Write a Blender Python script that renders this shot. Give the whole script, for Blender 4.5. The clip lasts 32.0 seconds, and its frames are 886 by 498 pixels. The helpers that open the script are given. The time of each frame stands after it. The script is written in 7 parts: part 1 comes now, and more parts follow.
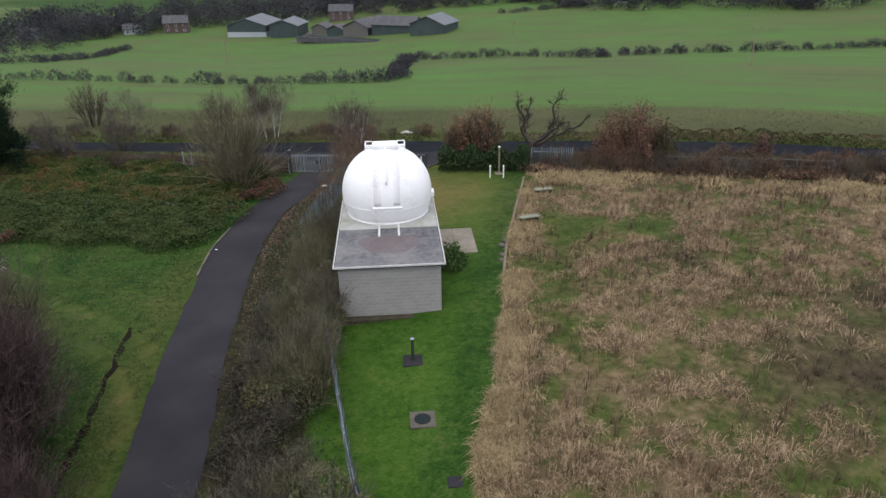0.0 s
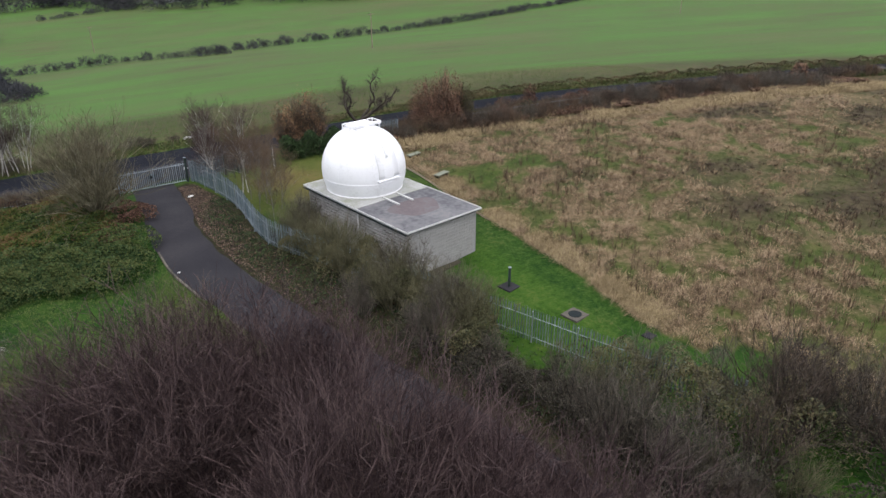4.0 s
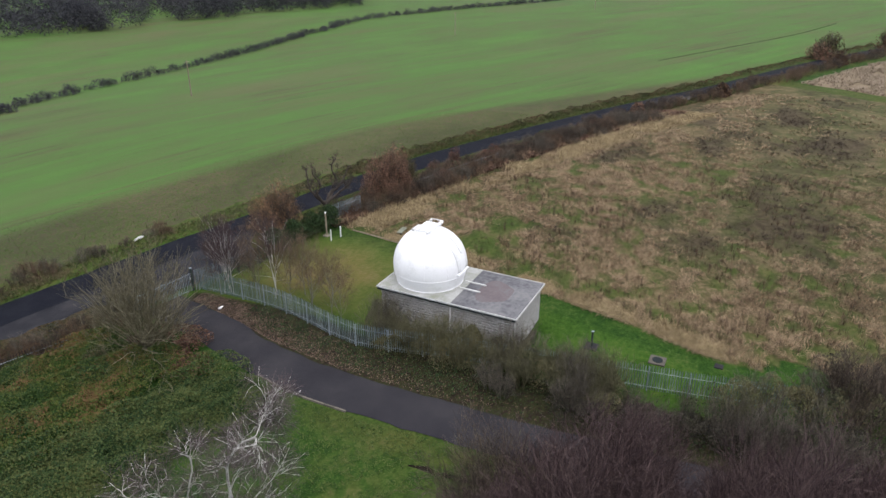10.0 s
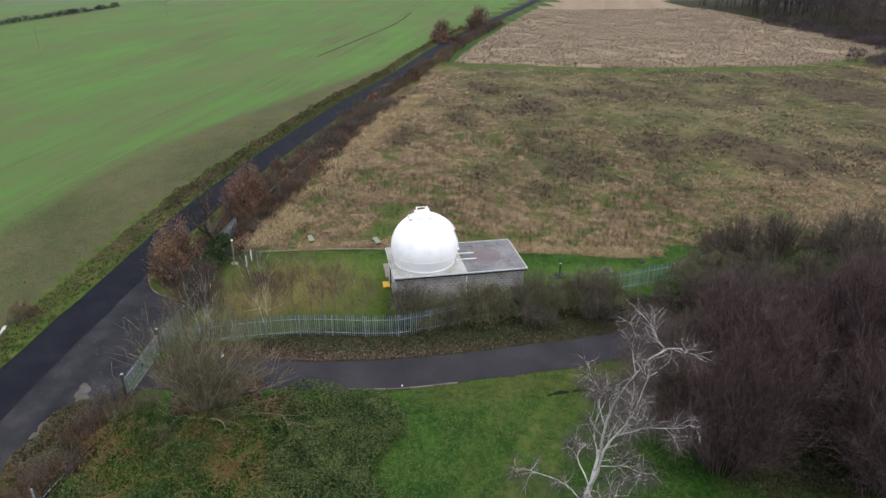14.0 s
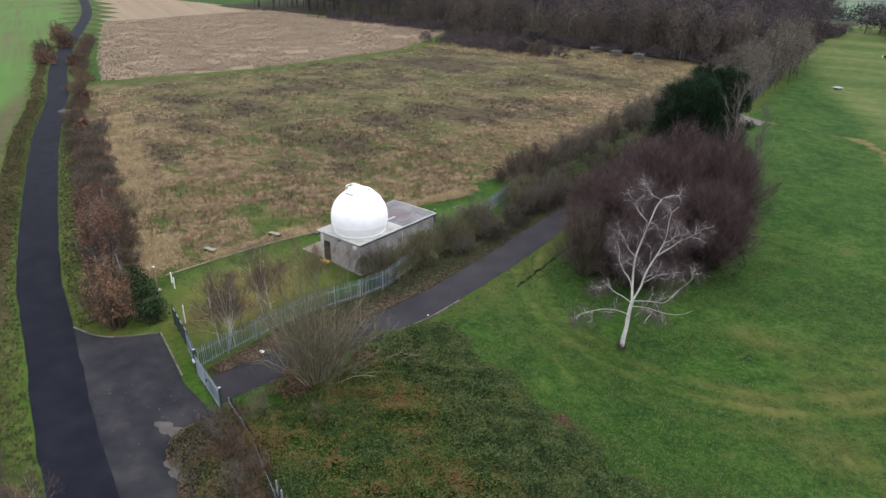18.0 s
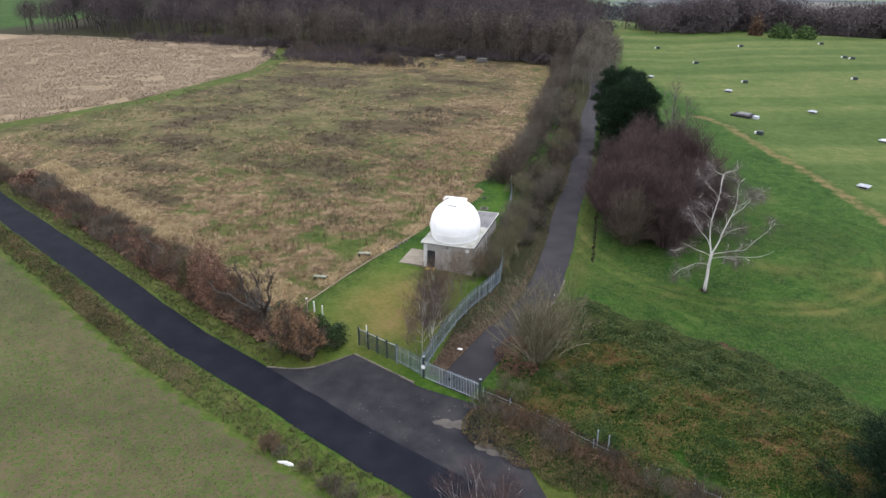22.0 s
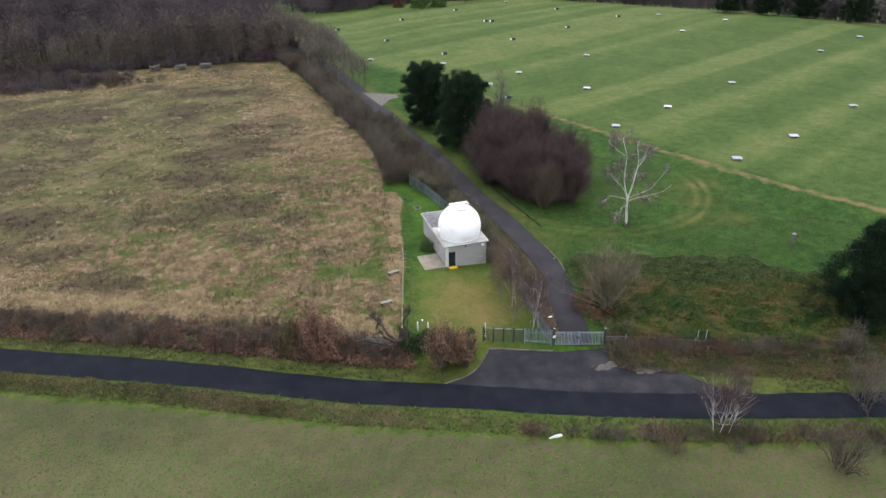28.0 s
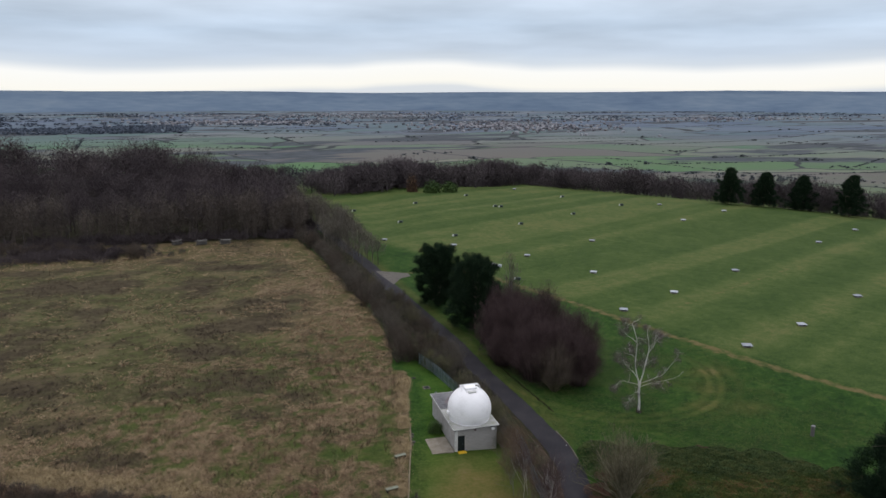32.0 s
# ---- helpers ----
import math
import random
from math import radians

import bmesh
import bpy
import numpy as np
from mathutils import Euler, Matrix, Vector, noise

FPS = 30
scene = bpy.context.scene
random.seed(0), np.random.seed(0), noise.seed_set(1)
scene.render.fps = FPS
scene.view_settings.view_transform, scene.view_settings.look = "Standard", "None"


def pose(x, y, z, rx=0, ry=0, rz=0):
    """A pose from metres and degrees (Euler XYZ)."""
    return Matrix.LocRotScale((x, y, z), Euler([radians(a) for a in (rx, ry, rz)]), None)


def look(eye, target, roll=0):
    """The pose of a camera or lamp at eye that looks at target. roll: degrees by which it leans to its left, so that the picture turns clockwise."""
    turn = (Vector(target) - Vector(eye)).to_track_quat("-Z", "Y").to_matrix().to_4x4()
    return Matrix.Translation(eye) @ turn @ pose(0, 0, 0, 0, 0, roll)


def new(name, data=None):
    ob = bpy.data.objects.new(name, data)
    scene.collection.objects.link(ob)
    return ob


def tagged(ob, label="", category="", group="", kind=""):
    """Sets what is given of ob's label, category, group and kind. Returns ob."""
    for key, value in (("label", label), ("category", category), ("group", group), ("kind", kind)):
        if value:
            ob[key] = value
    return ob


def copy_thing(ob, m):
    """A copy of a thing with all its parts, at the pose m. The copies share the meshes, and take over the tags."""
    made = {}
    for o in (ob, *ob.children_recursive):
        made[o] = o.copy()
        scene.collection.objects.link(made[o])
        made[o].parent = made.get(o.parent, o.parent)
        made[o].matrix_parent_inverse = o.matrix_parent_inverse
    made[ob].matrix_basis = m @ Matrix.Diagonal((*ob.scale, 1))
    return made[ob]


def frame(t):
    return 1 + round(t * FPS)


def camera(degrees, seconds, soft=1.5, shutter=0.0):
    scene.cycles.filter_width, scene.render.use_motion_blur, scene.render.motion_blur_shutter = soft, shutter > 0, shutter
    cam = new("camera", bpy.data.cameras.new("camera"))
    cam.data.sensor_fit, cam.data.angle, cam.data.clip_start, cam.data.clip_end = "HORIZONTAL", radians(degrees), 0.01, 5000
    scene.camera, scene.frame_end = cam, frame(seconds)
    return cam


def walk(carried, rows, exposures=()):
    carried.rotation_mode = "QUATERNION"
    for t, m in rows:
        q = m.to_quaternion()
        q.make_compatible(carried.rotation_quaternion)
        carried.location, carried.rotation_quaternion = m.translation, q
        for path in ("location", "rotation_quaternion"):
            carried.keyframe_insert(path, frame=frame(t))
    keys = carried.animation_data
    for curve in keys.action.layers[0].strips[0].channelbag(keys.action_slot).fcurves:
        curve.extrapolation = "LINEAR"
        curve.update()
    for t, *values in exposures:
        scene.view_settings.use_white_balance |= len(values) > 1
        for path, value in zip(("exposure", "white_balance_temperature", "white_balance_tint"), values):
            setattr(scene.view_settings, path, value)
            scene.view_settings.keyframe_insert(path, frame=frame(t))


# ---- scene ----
cam = camera(64.8, 32.0)
PATH = [
    (0, (0.000, 0.000, 20.300), (0.655, 9.062, 16.122), -0.88),
    (0.5, (-3.115, -0.339, 20.393), (-1.426, 8.574, 16.185), -0.83),
    (1, (-6.540, -0.384, 20.391), (-3.718, 8.235, 16.177), -0.67),
    (1.5, (-10.071, -0.117, 20.470), (-6.695, 8.296, 16.248), -0.61),
    (2, (-13.717, 0.378, 20.498), (-9.928, 8.614, 16.278), -0.52),
    (2.5, (-17.480, 1.080, 20.535), (-12.899, 8.898, 16.306), -0.42),
    (4.5, (-30.871, 7.096, 20.135), (-24.445, 13.478, 15.895), -0.00),
    (5, (-34.258, 9.440, 20.370), (-27.553, 15.527, 16.129), 0.05),
    (5.5, (-37.341, 11.656, 21.281), (-30.637, 17.753, 17.050), 0.05),
    (6, (-39.331, 13.105, 22.487), (-32.632, 19.218, 18.274), 0.06),
    (6.5, (-40.301, 13.790, 23.419), (-33.338, 19.604, 19.209), -0.01),
    (7, (-40.604, 13.968, 24.355), (-33.206, 19.218, 20.146), -0.03),
    (7.5, (-40.723, 14.115, 25.639), (-33.170, 19.135, 21.426), 0.04),
    (8, (-41.006, 14.517, 26.450), (-33.193, 19.127, 22.241), 0.10),
    (8.5, (-41.562, 15.386, 27.342), (-33.663, 19.850, 23.137), 0.16),
    (9, (-42.273, 16.547, 28.157), (-34.351, 20.978, 23.961), 0.18),
    (9.5, (-43.313, 18.148, 28.512), (-35.339, 22.493, 24.324), 0.15),
    (10, (-44.573, 20.343, 28.751), (-36.446, 24.404, 24.571), 0.09),
    (10.5, (-46.034, 23.089, 29.169), (-37.716, 26.740, 24.987), 0.08),
    (11, (-47.663, 26.273, 29.299), (-39.096, 29.303, 25.123), 0.09),
    (11.5, (-49.314, 29.797, 29.434), (-40.596, 32.338, 25.245), 0.03),
    (12, (-50.964, 33.641, 29.471), (-42.078, 35.505, 25.279), 0.02),
    (12.5, (-52.500, 37.800, 29.624), (-43.452, 38.562, 25.436), 0.11),
    (13, (-53.862, 42.234, 29.715), (-44.796, 41.627, 25.539), 0.07),
    (13.5, (-54.866, 47.129, 29.802), (-45.860, 45.903, 25.633), 0.15),
    (15.5, (-56.553, 67.596, 30.566), (-48.314, 63.737, 26.416), 0.52),
    (16, (-56.041, 72.135, 30.643), (-48.368, 67.234, 26.507), 0.51),
    (16.5, (-55.084, 76.697, 30.736), (-48.162, 70.772, 26.615), 0.50),
    (17, (-53.667, 81.233, 30.843), (-47.062, 74.949, 26.734), 0.53),
    (17.5, (-51.969, 85.401, 30.934), (-45.540, 78.932, 26.833), 0.43),
    (18, (-49.975, 89.407, 31.036), (-44.131, 82.399, 26.945), 0.23),
    (18.5, (-47.516, 93.436, 31.104), (-42.352, 85.910, 27.019), 0.09),
    (19, (-44.608, 97.316, 31.023), (-39.859, 89.517, 26.945), 0.02),
    (19.5, (-41.385, 100.962, 31.011), (-36.913, 93.000, 26.938), -0.06),
    (20, (-37.971, 104.248, 30.984), (-34.003, 96.020, 26.915), -0.24),
    (20.5, (-34.086, 107.564, 31.307), (-30.566, 99.133, 27.241), -0.22),
    (21, (-30.157, 110.479, 32.295), (-26.785, 101.987, 28.232), -0.14),
    (21.5, (-26.355, 113.126, 33.631), (-23.096, 104.588, 29.573), -0.12),
    (22, (-22.703, 115.550, 34.931), (-19.842, 106.865, 30.882), -0.16),
    (22.5, (-18.873, 117.738, 36.063), (-17.070, 108.769, 32.025), -0.29),
    (23, (-14.925, 119.771, 37.091), (-14.174, 110.652, 33.056), -0.43),
    (23.5, (-10.688, 121.532, 38.204), (-10.546, 112.385, 34.167), -0.48),
    (24, (-6.523, 122.959, 39.160), (-6.432, 113.807, 35.130), -0.48),
    (24.5, (-2.297, 124.032, 40.201), (-2.346, 114.879, 36.173), -0.56),
    (25, (2.043, 124.870, 41.224), (1.639, 115.725, 37.199), -0.69),
    (25.5, (6.538, 125.439, 42.215), (5.293, 116.373, 38.184), -0.90),
    (27.5, (23.921, 125.667, 45.117), (21.317, 116.922, 41.026), -1.26),
    (28, (25.929, 125.704, 44.879), (23.430, 117.142, 40.356), -1.37),
    (28.5, (26.479, 125.657, 44.969), (24.064, 117.257, 40.111), -1.47),
    (29, (26.528, 125.722, 44.961), (24.094, 117.237, 40.263), -1.32),
    (29.5, (26.464, 125.769, 44.894), (24.001, 117.178, 40.408), -1.02),
    (30, (26.396, 125.733, 44.963), (23.894, 117.004, 40.775), -0.74),
    (30.5, (26.418, 125.706, 45.119), (23.859, 116.782, 41.404), -0.45),
    (31, (26.466, 125.716, 45.306), (23.857, 116.602, 42.123), -0.21),
    (31.5, (26.537, 125.743, 45.533), (23.887, 116.465, 42.904), -0.04),
    (32, (26.656, 125.816, 45.711), (23.981, 116.429, 43.539), 0.02),
]
EXPOSURES = [(0, -.24), (2.5, -.12), (6, .0), (9, -.04), (13, .0), (16, .12), (20, .33), (24, .38), (28, .32), (30.5, .3), (31, .12), (31.5, -.32), (32, -.74)]
walk(cam, [(t, look(eye, target, roll)) for t, eye, target, roll in PATH], EXPOSURES)

# ---- world and light ----
world = bpy.data.worlds.new("overcast_sky")
scene.world = world
world.use_nodes = True
SUN_ELEV, SUN_ROT = 62.0, 211.0


def build_world():
    nt = world.node_tree
    nt.nodes.clear()
    n, l = nt.nodes.new, nt.links.new
    out, bg = n("ShaderNodeOutputWorld"), n("ShaderNodeBackground")
    sky = n("ShaderNodeTexSky")
    sky.sky_type, sky.sun_disc = "NISHITA", False
    sky.sun_elevation, sky.sun_rotation = radians(SUN_ELEV), radians(SUN_ROT)
    co, sep = n("ShaderNodeTexCoord"), n("ShaderNodeSeparateXYZ")
    l(co.outputs["Generated"], sep.inputs[0])
    ramp = n("ShaderNodeValToRGB")          # overcast layer by height: bright strip, grey base, lighter zenith
    rag = n("ShaderNodeTexNoise")           # the cloud base sags unevenly over the bright strip
    rag.inputs["Scale"].default_value, rag.inputs["Detail"].default_value = 2.2, 3
    l(co.outputs["Generated"], rag.inputs["Vector"])
    sag = n("ShaderNodeMath"); sag.operation = "MULTIPLY_ADD"
    sag.inputs[1].default_value = .05
    low = n("ShaderNodeMath"); low.operation = "SUBTRACT"; low.inputs[1].default_value = .025
    l(rag.outputs["Fac"], sag.inputs[0]); l(sep.outputs["Z"], sag.inputs[2]); l(sag.outputs[0], low.inputs[0])
    l(low.outputs[0], ramp.inputs[0])
    stops = [(0.0, (1.10, 1.16, 1.22)), (0.006, (1.50, 1.47, 1.36)), (0.028, (1.50, 1.50, 1.47)), (0.038, (1.02, 1.12, 1.24)), (0.052, (.88, 1.02, 1.21)),
             (0.085, (.78, .94, 1.15)), (0.15, (1.12, 1.26, 1.46)), (0.4, (1.25, 1.27, 1.43)), (1.0, (1.83, 1.80, 1.95))]
    e = ramp.color_ramp.elements
    while len(e) < len(stops):
        e.new(0.5)
    for s, (p, c) in zip(e, stops):
        s.position, s.color = p, (*c, 1)
    # cloud streaks: direction flattened towards the horizon
    add = n("ShaderNodeMath"); add.operation = "ADD"; add.inputs[1].default_value = 0.07
    l(sep.outputs["Z"], add.inputs[0])
    dx, dy = n("ShaderNodeMath"), n("ShaderNodeMath")
    for d, ax in ((dx, "X"), (dy, "Y")):
        d.operation = "DIVIDE"
        l(sep.outputs[ax], d.inputs[0]); l(add.outputs[0], d.inputs[1])
    com = n("ShaderNodeCombineXYZ")
    l(dx.outputs[0], com.inputs[0]); l(dy.outputs[0], com.inputs[1])
    tex = n("ShaderNodeTexNoise")
    tex.inputs["Scale"].default_value, tex.inputs["Detail"].default_value = 0.55, 5
    l(com.outputs[0], tex.inputs["Vector"])
    mr = n("ShaderNodeMapRange")
    mr.inputs[1].default_value, mr.inputs[2].default_value = 0.3, 0.7
    mr.inputs[3].default_value, mr.inputs[4].default_value = 0.82, 1.20
    l(tex.outputs["Fac"], mr.inputs[0])
    mul = n("ShaderNodeVectorMath"); mul.operation = "SCALE"
    calm = n("ShaderNodeMapRange")
    calm.inputs[1].default_value, calm.inputs[2].default_value = .035, .08
    l(sep.outputs["Z"], calm.inputs[0])
    eas = n("ShaderNodeMix"); eas.inputs[2].default_value = 1.0
    l(calm.outputs[0], eas.inputs[0]); l(mr.outputs[0], eas.inputs[3])
    l(ramp.outputs[0], mul.inputs[0]); l(eas.outputs[0], mul.inputs["Scale"])
    sk = n("ShaderNodeVectorMath"); sk.operation = "SCALE"; sk.inputs["Scale"].default_value = 0.06
    l(sky.outputs[0], sk.inputs[0])
    mix = n("ShaderNodeMix"); mix.data_type = "RGBA"; mix.inputs[0].default_value = 0.93
    l(sk.outputs[0], mix.inputs[6]); l(mul.outputs[0], mix.inputs[7])
    l(mix.outputs[2], bg.inputs[0])
    bg.inputs[1].default_value = 1.15
    l(bg.outputs[0], out.inputs[0])


build_world()
sun = new("sun", bpy.data.lights.new("sun", "SUN"))
sun.data.energy, sun.data.angle, sun.data.color = 1.0, radians(40), (1.0, 0.97, 0.94)
sun.matrix_world = look((-22, -36, 80), (0, 0, 0))


# ---- terrain ----
def sm(a, b, x):
    s = np.clip((np.asarray(x, float) - a) / (b - a), 0, 1)
    return s * s * (3 - 2 * s)


def H(x, y):
    """Height of the land: rising gently east, falling into the valley north and to the plain south and west."""
    x, y = np.asarray(x, float), np.asarray(y, float)
    z = np.where(x > 0, 2.5 * (1 - np.exp(-np.maximum(x, 0) / 32)), -3.1 * (1 - np.exp(1.45 * np.minimum(x, 0) / 65)))
    z = z - 1.0 * sm(0, 80, -y) * sm(-10, 60, x)
    z = z + 1.6 * sm(70, 150, -y) * sm(20, 50, -x)
    s = y + 0.40 * x
    z = z - 1.5 * sm(48, 74, s) * (1 - .5 * sm(12, 40, x))
    k = .12 - .0002 * np.clip(x, -50, 250)
    v = s - 78
    z = z - k * np.where(v < 0, 0, np.where(v < 20, v * v / 40, np.where(v < 170, v - 10, 160 + 55 * (1 - np.exp(-(np.maximum(v, 170) - 170) / 55)))))
    d = np.maximum(np.maximum(-0.8 * x - 0.6 * y - 205, -y - 195 - .25 * np.abs(x + 100)), np.maximum(-x - 260, 0))
    d = np.maximum(d, 0) * sm(150, -50, y)
    fall = np.where(d < 40, d * d / 480, d / 6 - 40 / 12)
    return z - 57 * (1 - np.exp(-fall / 57))


def h(x, y):
    return float(H(x, y))


# lines of the plan
ROAD = [(-420, 190), (-200, 128), (-120, 106), (-60, 91), (-27, 82.4), (-11.3, 78.1), (-.6, 74.8), (9.9, 71.1), (20.4, 67.5), (36.6, 60.6),
        (53.6, 53.1), (71, 45.2), (96, 32.7), (128, 18.7), (165, 0), (260, -50), (400, -110)]
TRACK = [(-7.4, 66.6), (-8.2, 63), (-9.3, 58.5), (-10.9, 53), (-11.6, 46), (-11.5, 40), (-11.1, 31), (-10.3, 22), (-9.9, 10), (-9.5, 2), (-6.2, -35), (-4.6, -60), (-1, -90), (4, -130)]
FIELD_W = [(-130, 14), (-92, 11), (-68, 7.4), (-18, 2.0), (6, 2.2), (17, 4.6), (19, 2.5), (23, 3.0), (29.5, 4.9), (42.5, 7.5), (57, 11.3), (66, 13.5)]


def road_y(x):
    return np.interp(x, [p[0] for p in ROAD], [p[1] for p in ROAD])


def field_x(y):
    return np.interp(y, [p[0] for p in FIELD_W], [p[1] for p in FIELD_W])


def track_x(y):
    return np.interp(y, [p[1] for p in TRACK][::-1], [p[0] for p in TRACK][::-1])


CROP_W = [(-110, 112), (-97, 106), (-80, 98), (-57, 91), (-32, 91), (-12, 91.5), (8, 98), (24, 108), (40, 118)]


def crop_x(y):
    return np.interp(y, [p[0] for p in CROP_W], [p[1] for p in CROP_W])


def olive_zone(x, y):
    """Where the rough field turns from straw to olive and brown."""
    return sm(15, 31, x + 6 * np.sin(np.asarray(y) / 13)) * sm(38, 24, y + .1 * np.asarray(x)) * sm(-82, -58, y)


def vn(x, y, size, seed, octaves=3):
    """Smooth lattice noise, 0 to 1, with features of the given size."""
    x, y = np.asarray(x, float), np.asarray(y, float)
    tot, amp, norm = 0.0, 1.0, 0.0
    for o in range(octaves):
        T = np.random.default_rng(seed + o).uniform(0, 1, (64, 64))
        u, v = x / size * 2 ** o + 17.3 * o, y / size * 2 ** o + 9.1 * o
        i, j = np.floor(u).astype(int), np.floor(v).astype(int)
        a, b = u - i, v - j
        a, b = a * a * (3 - 2 * a), b * b * (3 - 2 * b)
        p = lambda m, q: T[(i + m) % 64, (j + q) % 64]
        tot = tot + amp * ((p(0, 0) * (1 - a) + p(1, 0) * a) * (1 - b) + (p(0, 1) * (1 - a) + p(1, 1) * a) * b)
        norm += amp
        amp *= .5
    return tot / norm


BROWN_SPOTS = [(57, -49, 14, 12), (39.5, -40, 7, 10), (27.5, -10.5, 7, 7), (64.5, -8.5, 7, 5), (61.5, 13.5, 8, 5), (38, 19, 10, 5), (42, 40, 4, 2.2), (35, 5, 6, 3.5),
         (73, 21, 8, 4), (72, -52, 8, 6), (48, -69, 9, 5), (31, -58, 8, 6), (50, -4, 6, 3.5), (54, 30, 6, 3)]


def dark_zone(x, y):
    """Blackish-brown withered patches in the rough field."""
    q = np.zeros_like(np.asarray(x, float))
    for cx, cy, rx, ry in BROWN_SPOTS:
        q = np.maximum(q, np.exp(-((x - cx) / rx) ** 2 - ((y - cy) / ry) ** 2))
    m = vn(x + 5 * vn(x, y, 8, 44), y * 1.5 + 4 * vn(x, y, 6, 45), 10, 40, 5)
    return .92 * sm(.30, .72, 1.15 * m - .07 + .42 * (q - .40)) * sm(6, 14, x - field_x(y) + 6 * q)


def green_zone(x, y):
    """Fresh green grass showing between the dead tussocks."""
    q = np.exp(-((x - 17) / 4.5) ** 2 - ((y - 44.7) / 3) ** 2) + .8 * np.exp(-((x - 28) / 3) ** 2 - ((y - 47) / 2) ** 2) + .8 * np.exp(-((x - 18) / 3) ** 2 - ((y + 22) / 6) ** 2)
    q = q + .55 * np.exp(-((x - field_x(y) - 3.0) / 2.2) ** 2)
    return np.clip(.9 * sm(.45, .95, q + .9 * (vn(x, y, 2.2, 51) - .5)) + .85 * sm(.50, .62, vn(x, y, .95, 55)) * (1 - .8 * sm(28, 46, np.hypot(x - 12, y - 33))), 0, 1)


# ---- materials ----
def mat(name, cols, scale=3.0, rough=0.85, bump=0.3, fine=40.0, metal=0.0, coord="Object", island=0.0, obrand=0.0, spec=0.3, stretch=(1, 1, 1), span=.36):
    """Noise between the colours at two scales, with relief. island, obrand: how far each piece's tone varies."""
    m = bpy.data.materials.new(name)
    m.use_nodes = True
    nt = m.node_tree
    n, l = nt.nodes.new, nt.links.new
    b = nt.nodes["Principled BSDF"]
    b.inputs["Roughness"].default_value, b.inputs["Metallic"].default_value = rough, metal
    b.inputs["Specular IOR Level"].default_value = spec
    co, mp = n("ShaderNodeTexCoord"), n("ShaderNodeMapping")
    mp.inputs["Scale"].default_value = stretch
    l(co.outputs[coord], mp.inputs[0])
    t1, t2 = n("ShaderNodeTexNoise"), n("ShaderNodeTexNoise")
    t1.inputs["Scale"].default_value, t1.inputs["Detail"].default_value = scale, 6
    t2.inputs["Scale"].default_value, t2.inputs["Detail"].default_value = fine, 4
    l(mp.outputs[0], t1.inputs["Vector"]); l(mp.outputs[0], t2.inputs["Vector"])
    mix = n("ShaderNodeMath"); mix.operation = "MULTIPLY_ADD"
    mix.inputs[1].default_value = 0.4
    l(t2.outputs["Fac"], mix.inputs[0])
    half = n("ShaderNodeMath"); half.operation = "MULTIPLY"; half.inputs[1].default_value = 0.6
    l(t1.outputs["Fac"], half.inputs[0]); l(half.outputs[0], mix.inputs[2])
    fac = mix.outputs[0]
    if island or obrand:
        src = n("ShaderNodeNewGeometry").outputs["Random Per Island"] if island else n("ShaderNodeObjectInfo").outputs["Random"]
        sub = n("ShaderNodeMath"); sub.operation = "MULTIPLY_ADD"
        sub.inputs[1].default_value, sub.inputs[2].default_value = island or obrand, -0.5 * (island or obrand)
        l(src, sub.inputs[0])
        ad = n("ShaderNodeMath"); ad.operation = "ADD"
        l(fac, ad.inputs[0]); l(sub.outputs[0], ad.inputs[1])
        fac = ad.outputs[0]
    ramp = n("ShaderNodeValToRGB")
    e = ramp.color_ramp.elements
    while len(e) < len(cols):
        e.new(0.5)
    for i, c in enumerate(cols):
        e[i].position, e[i].color = 0.5 - span / 2 + span * i / max(1, len(cols) - 1), (*c, 1)
    l(fac, ramp.inputs[0]); l(ramp.outputs[0], b.inputs["Base Color"])
    if bump:
        bp = n("ShaderNodeBump")
        bp.inputs["Strength"].default_value, bp.inputs["Distance"].default_value = bump, 0.03
        l(t2.outputs["Fac"], bp.inputs["Height"]); l(bp.outputs[0], b.inputs["Normal"])
    return m


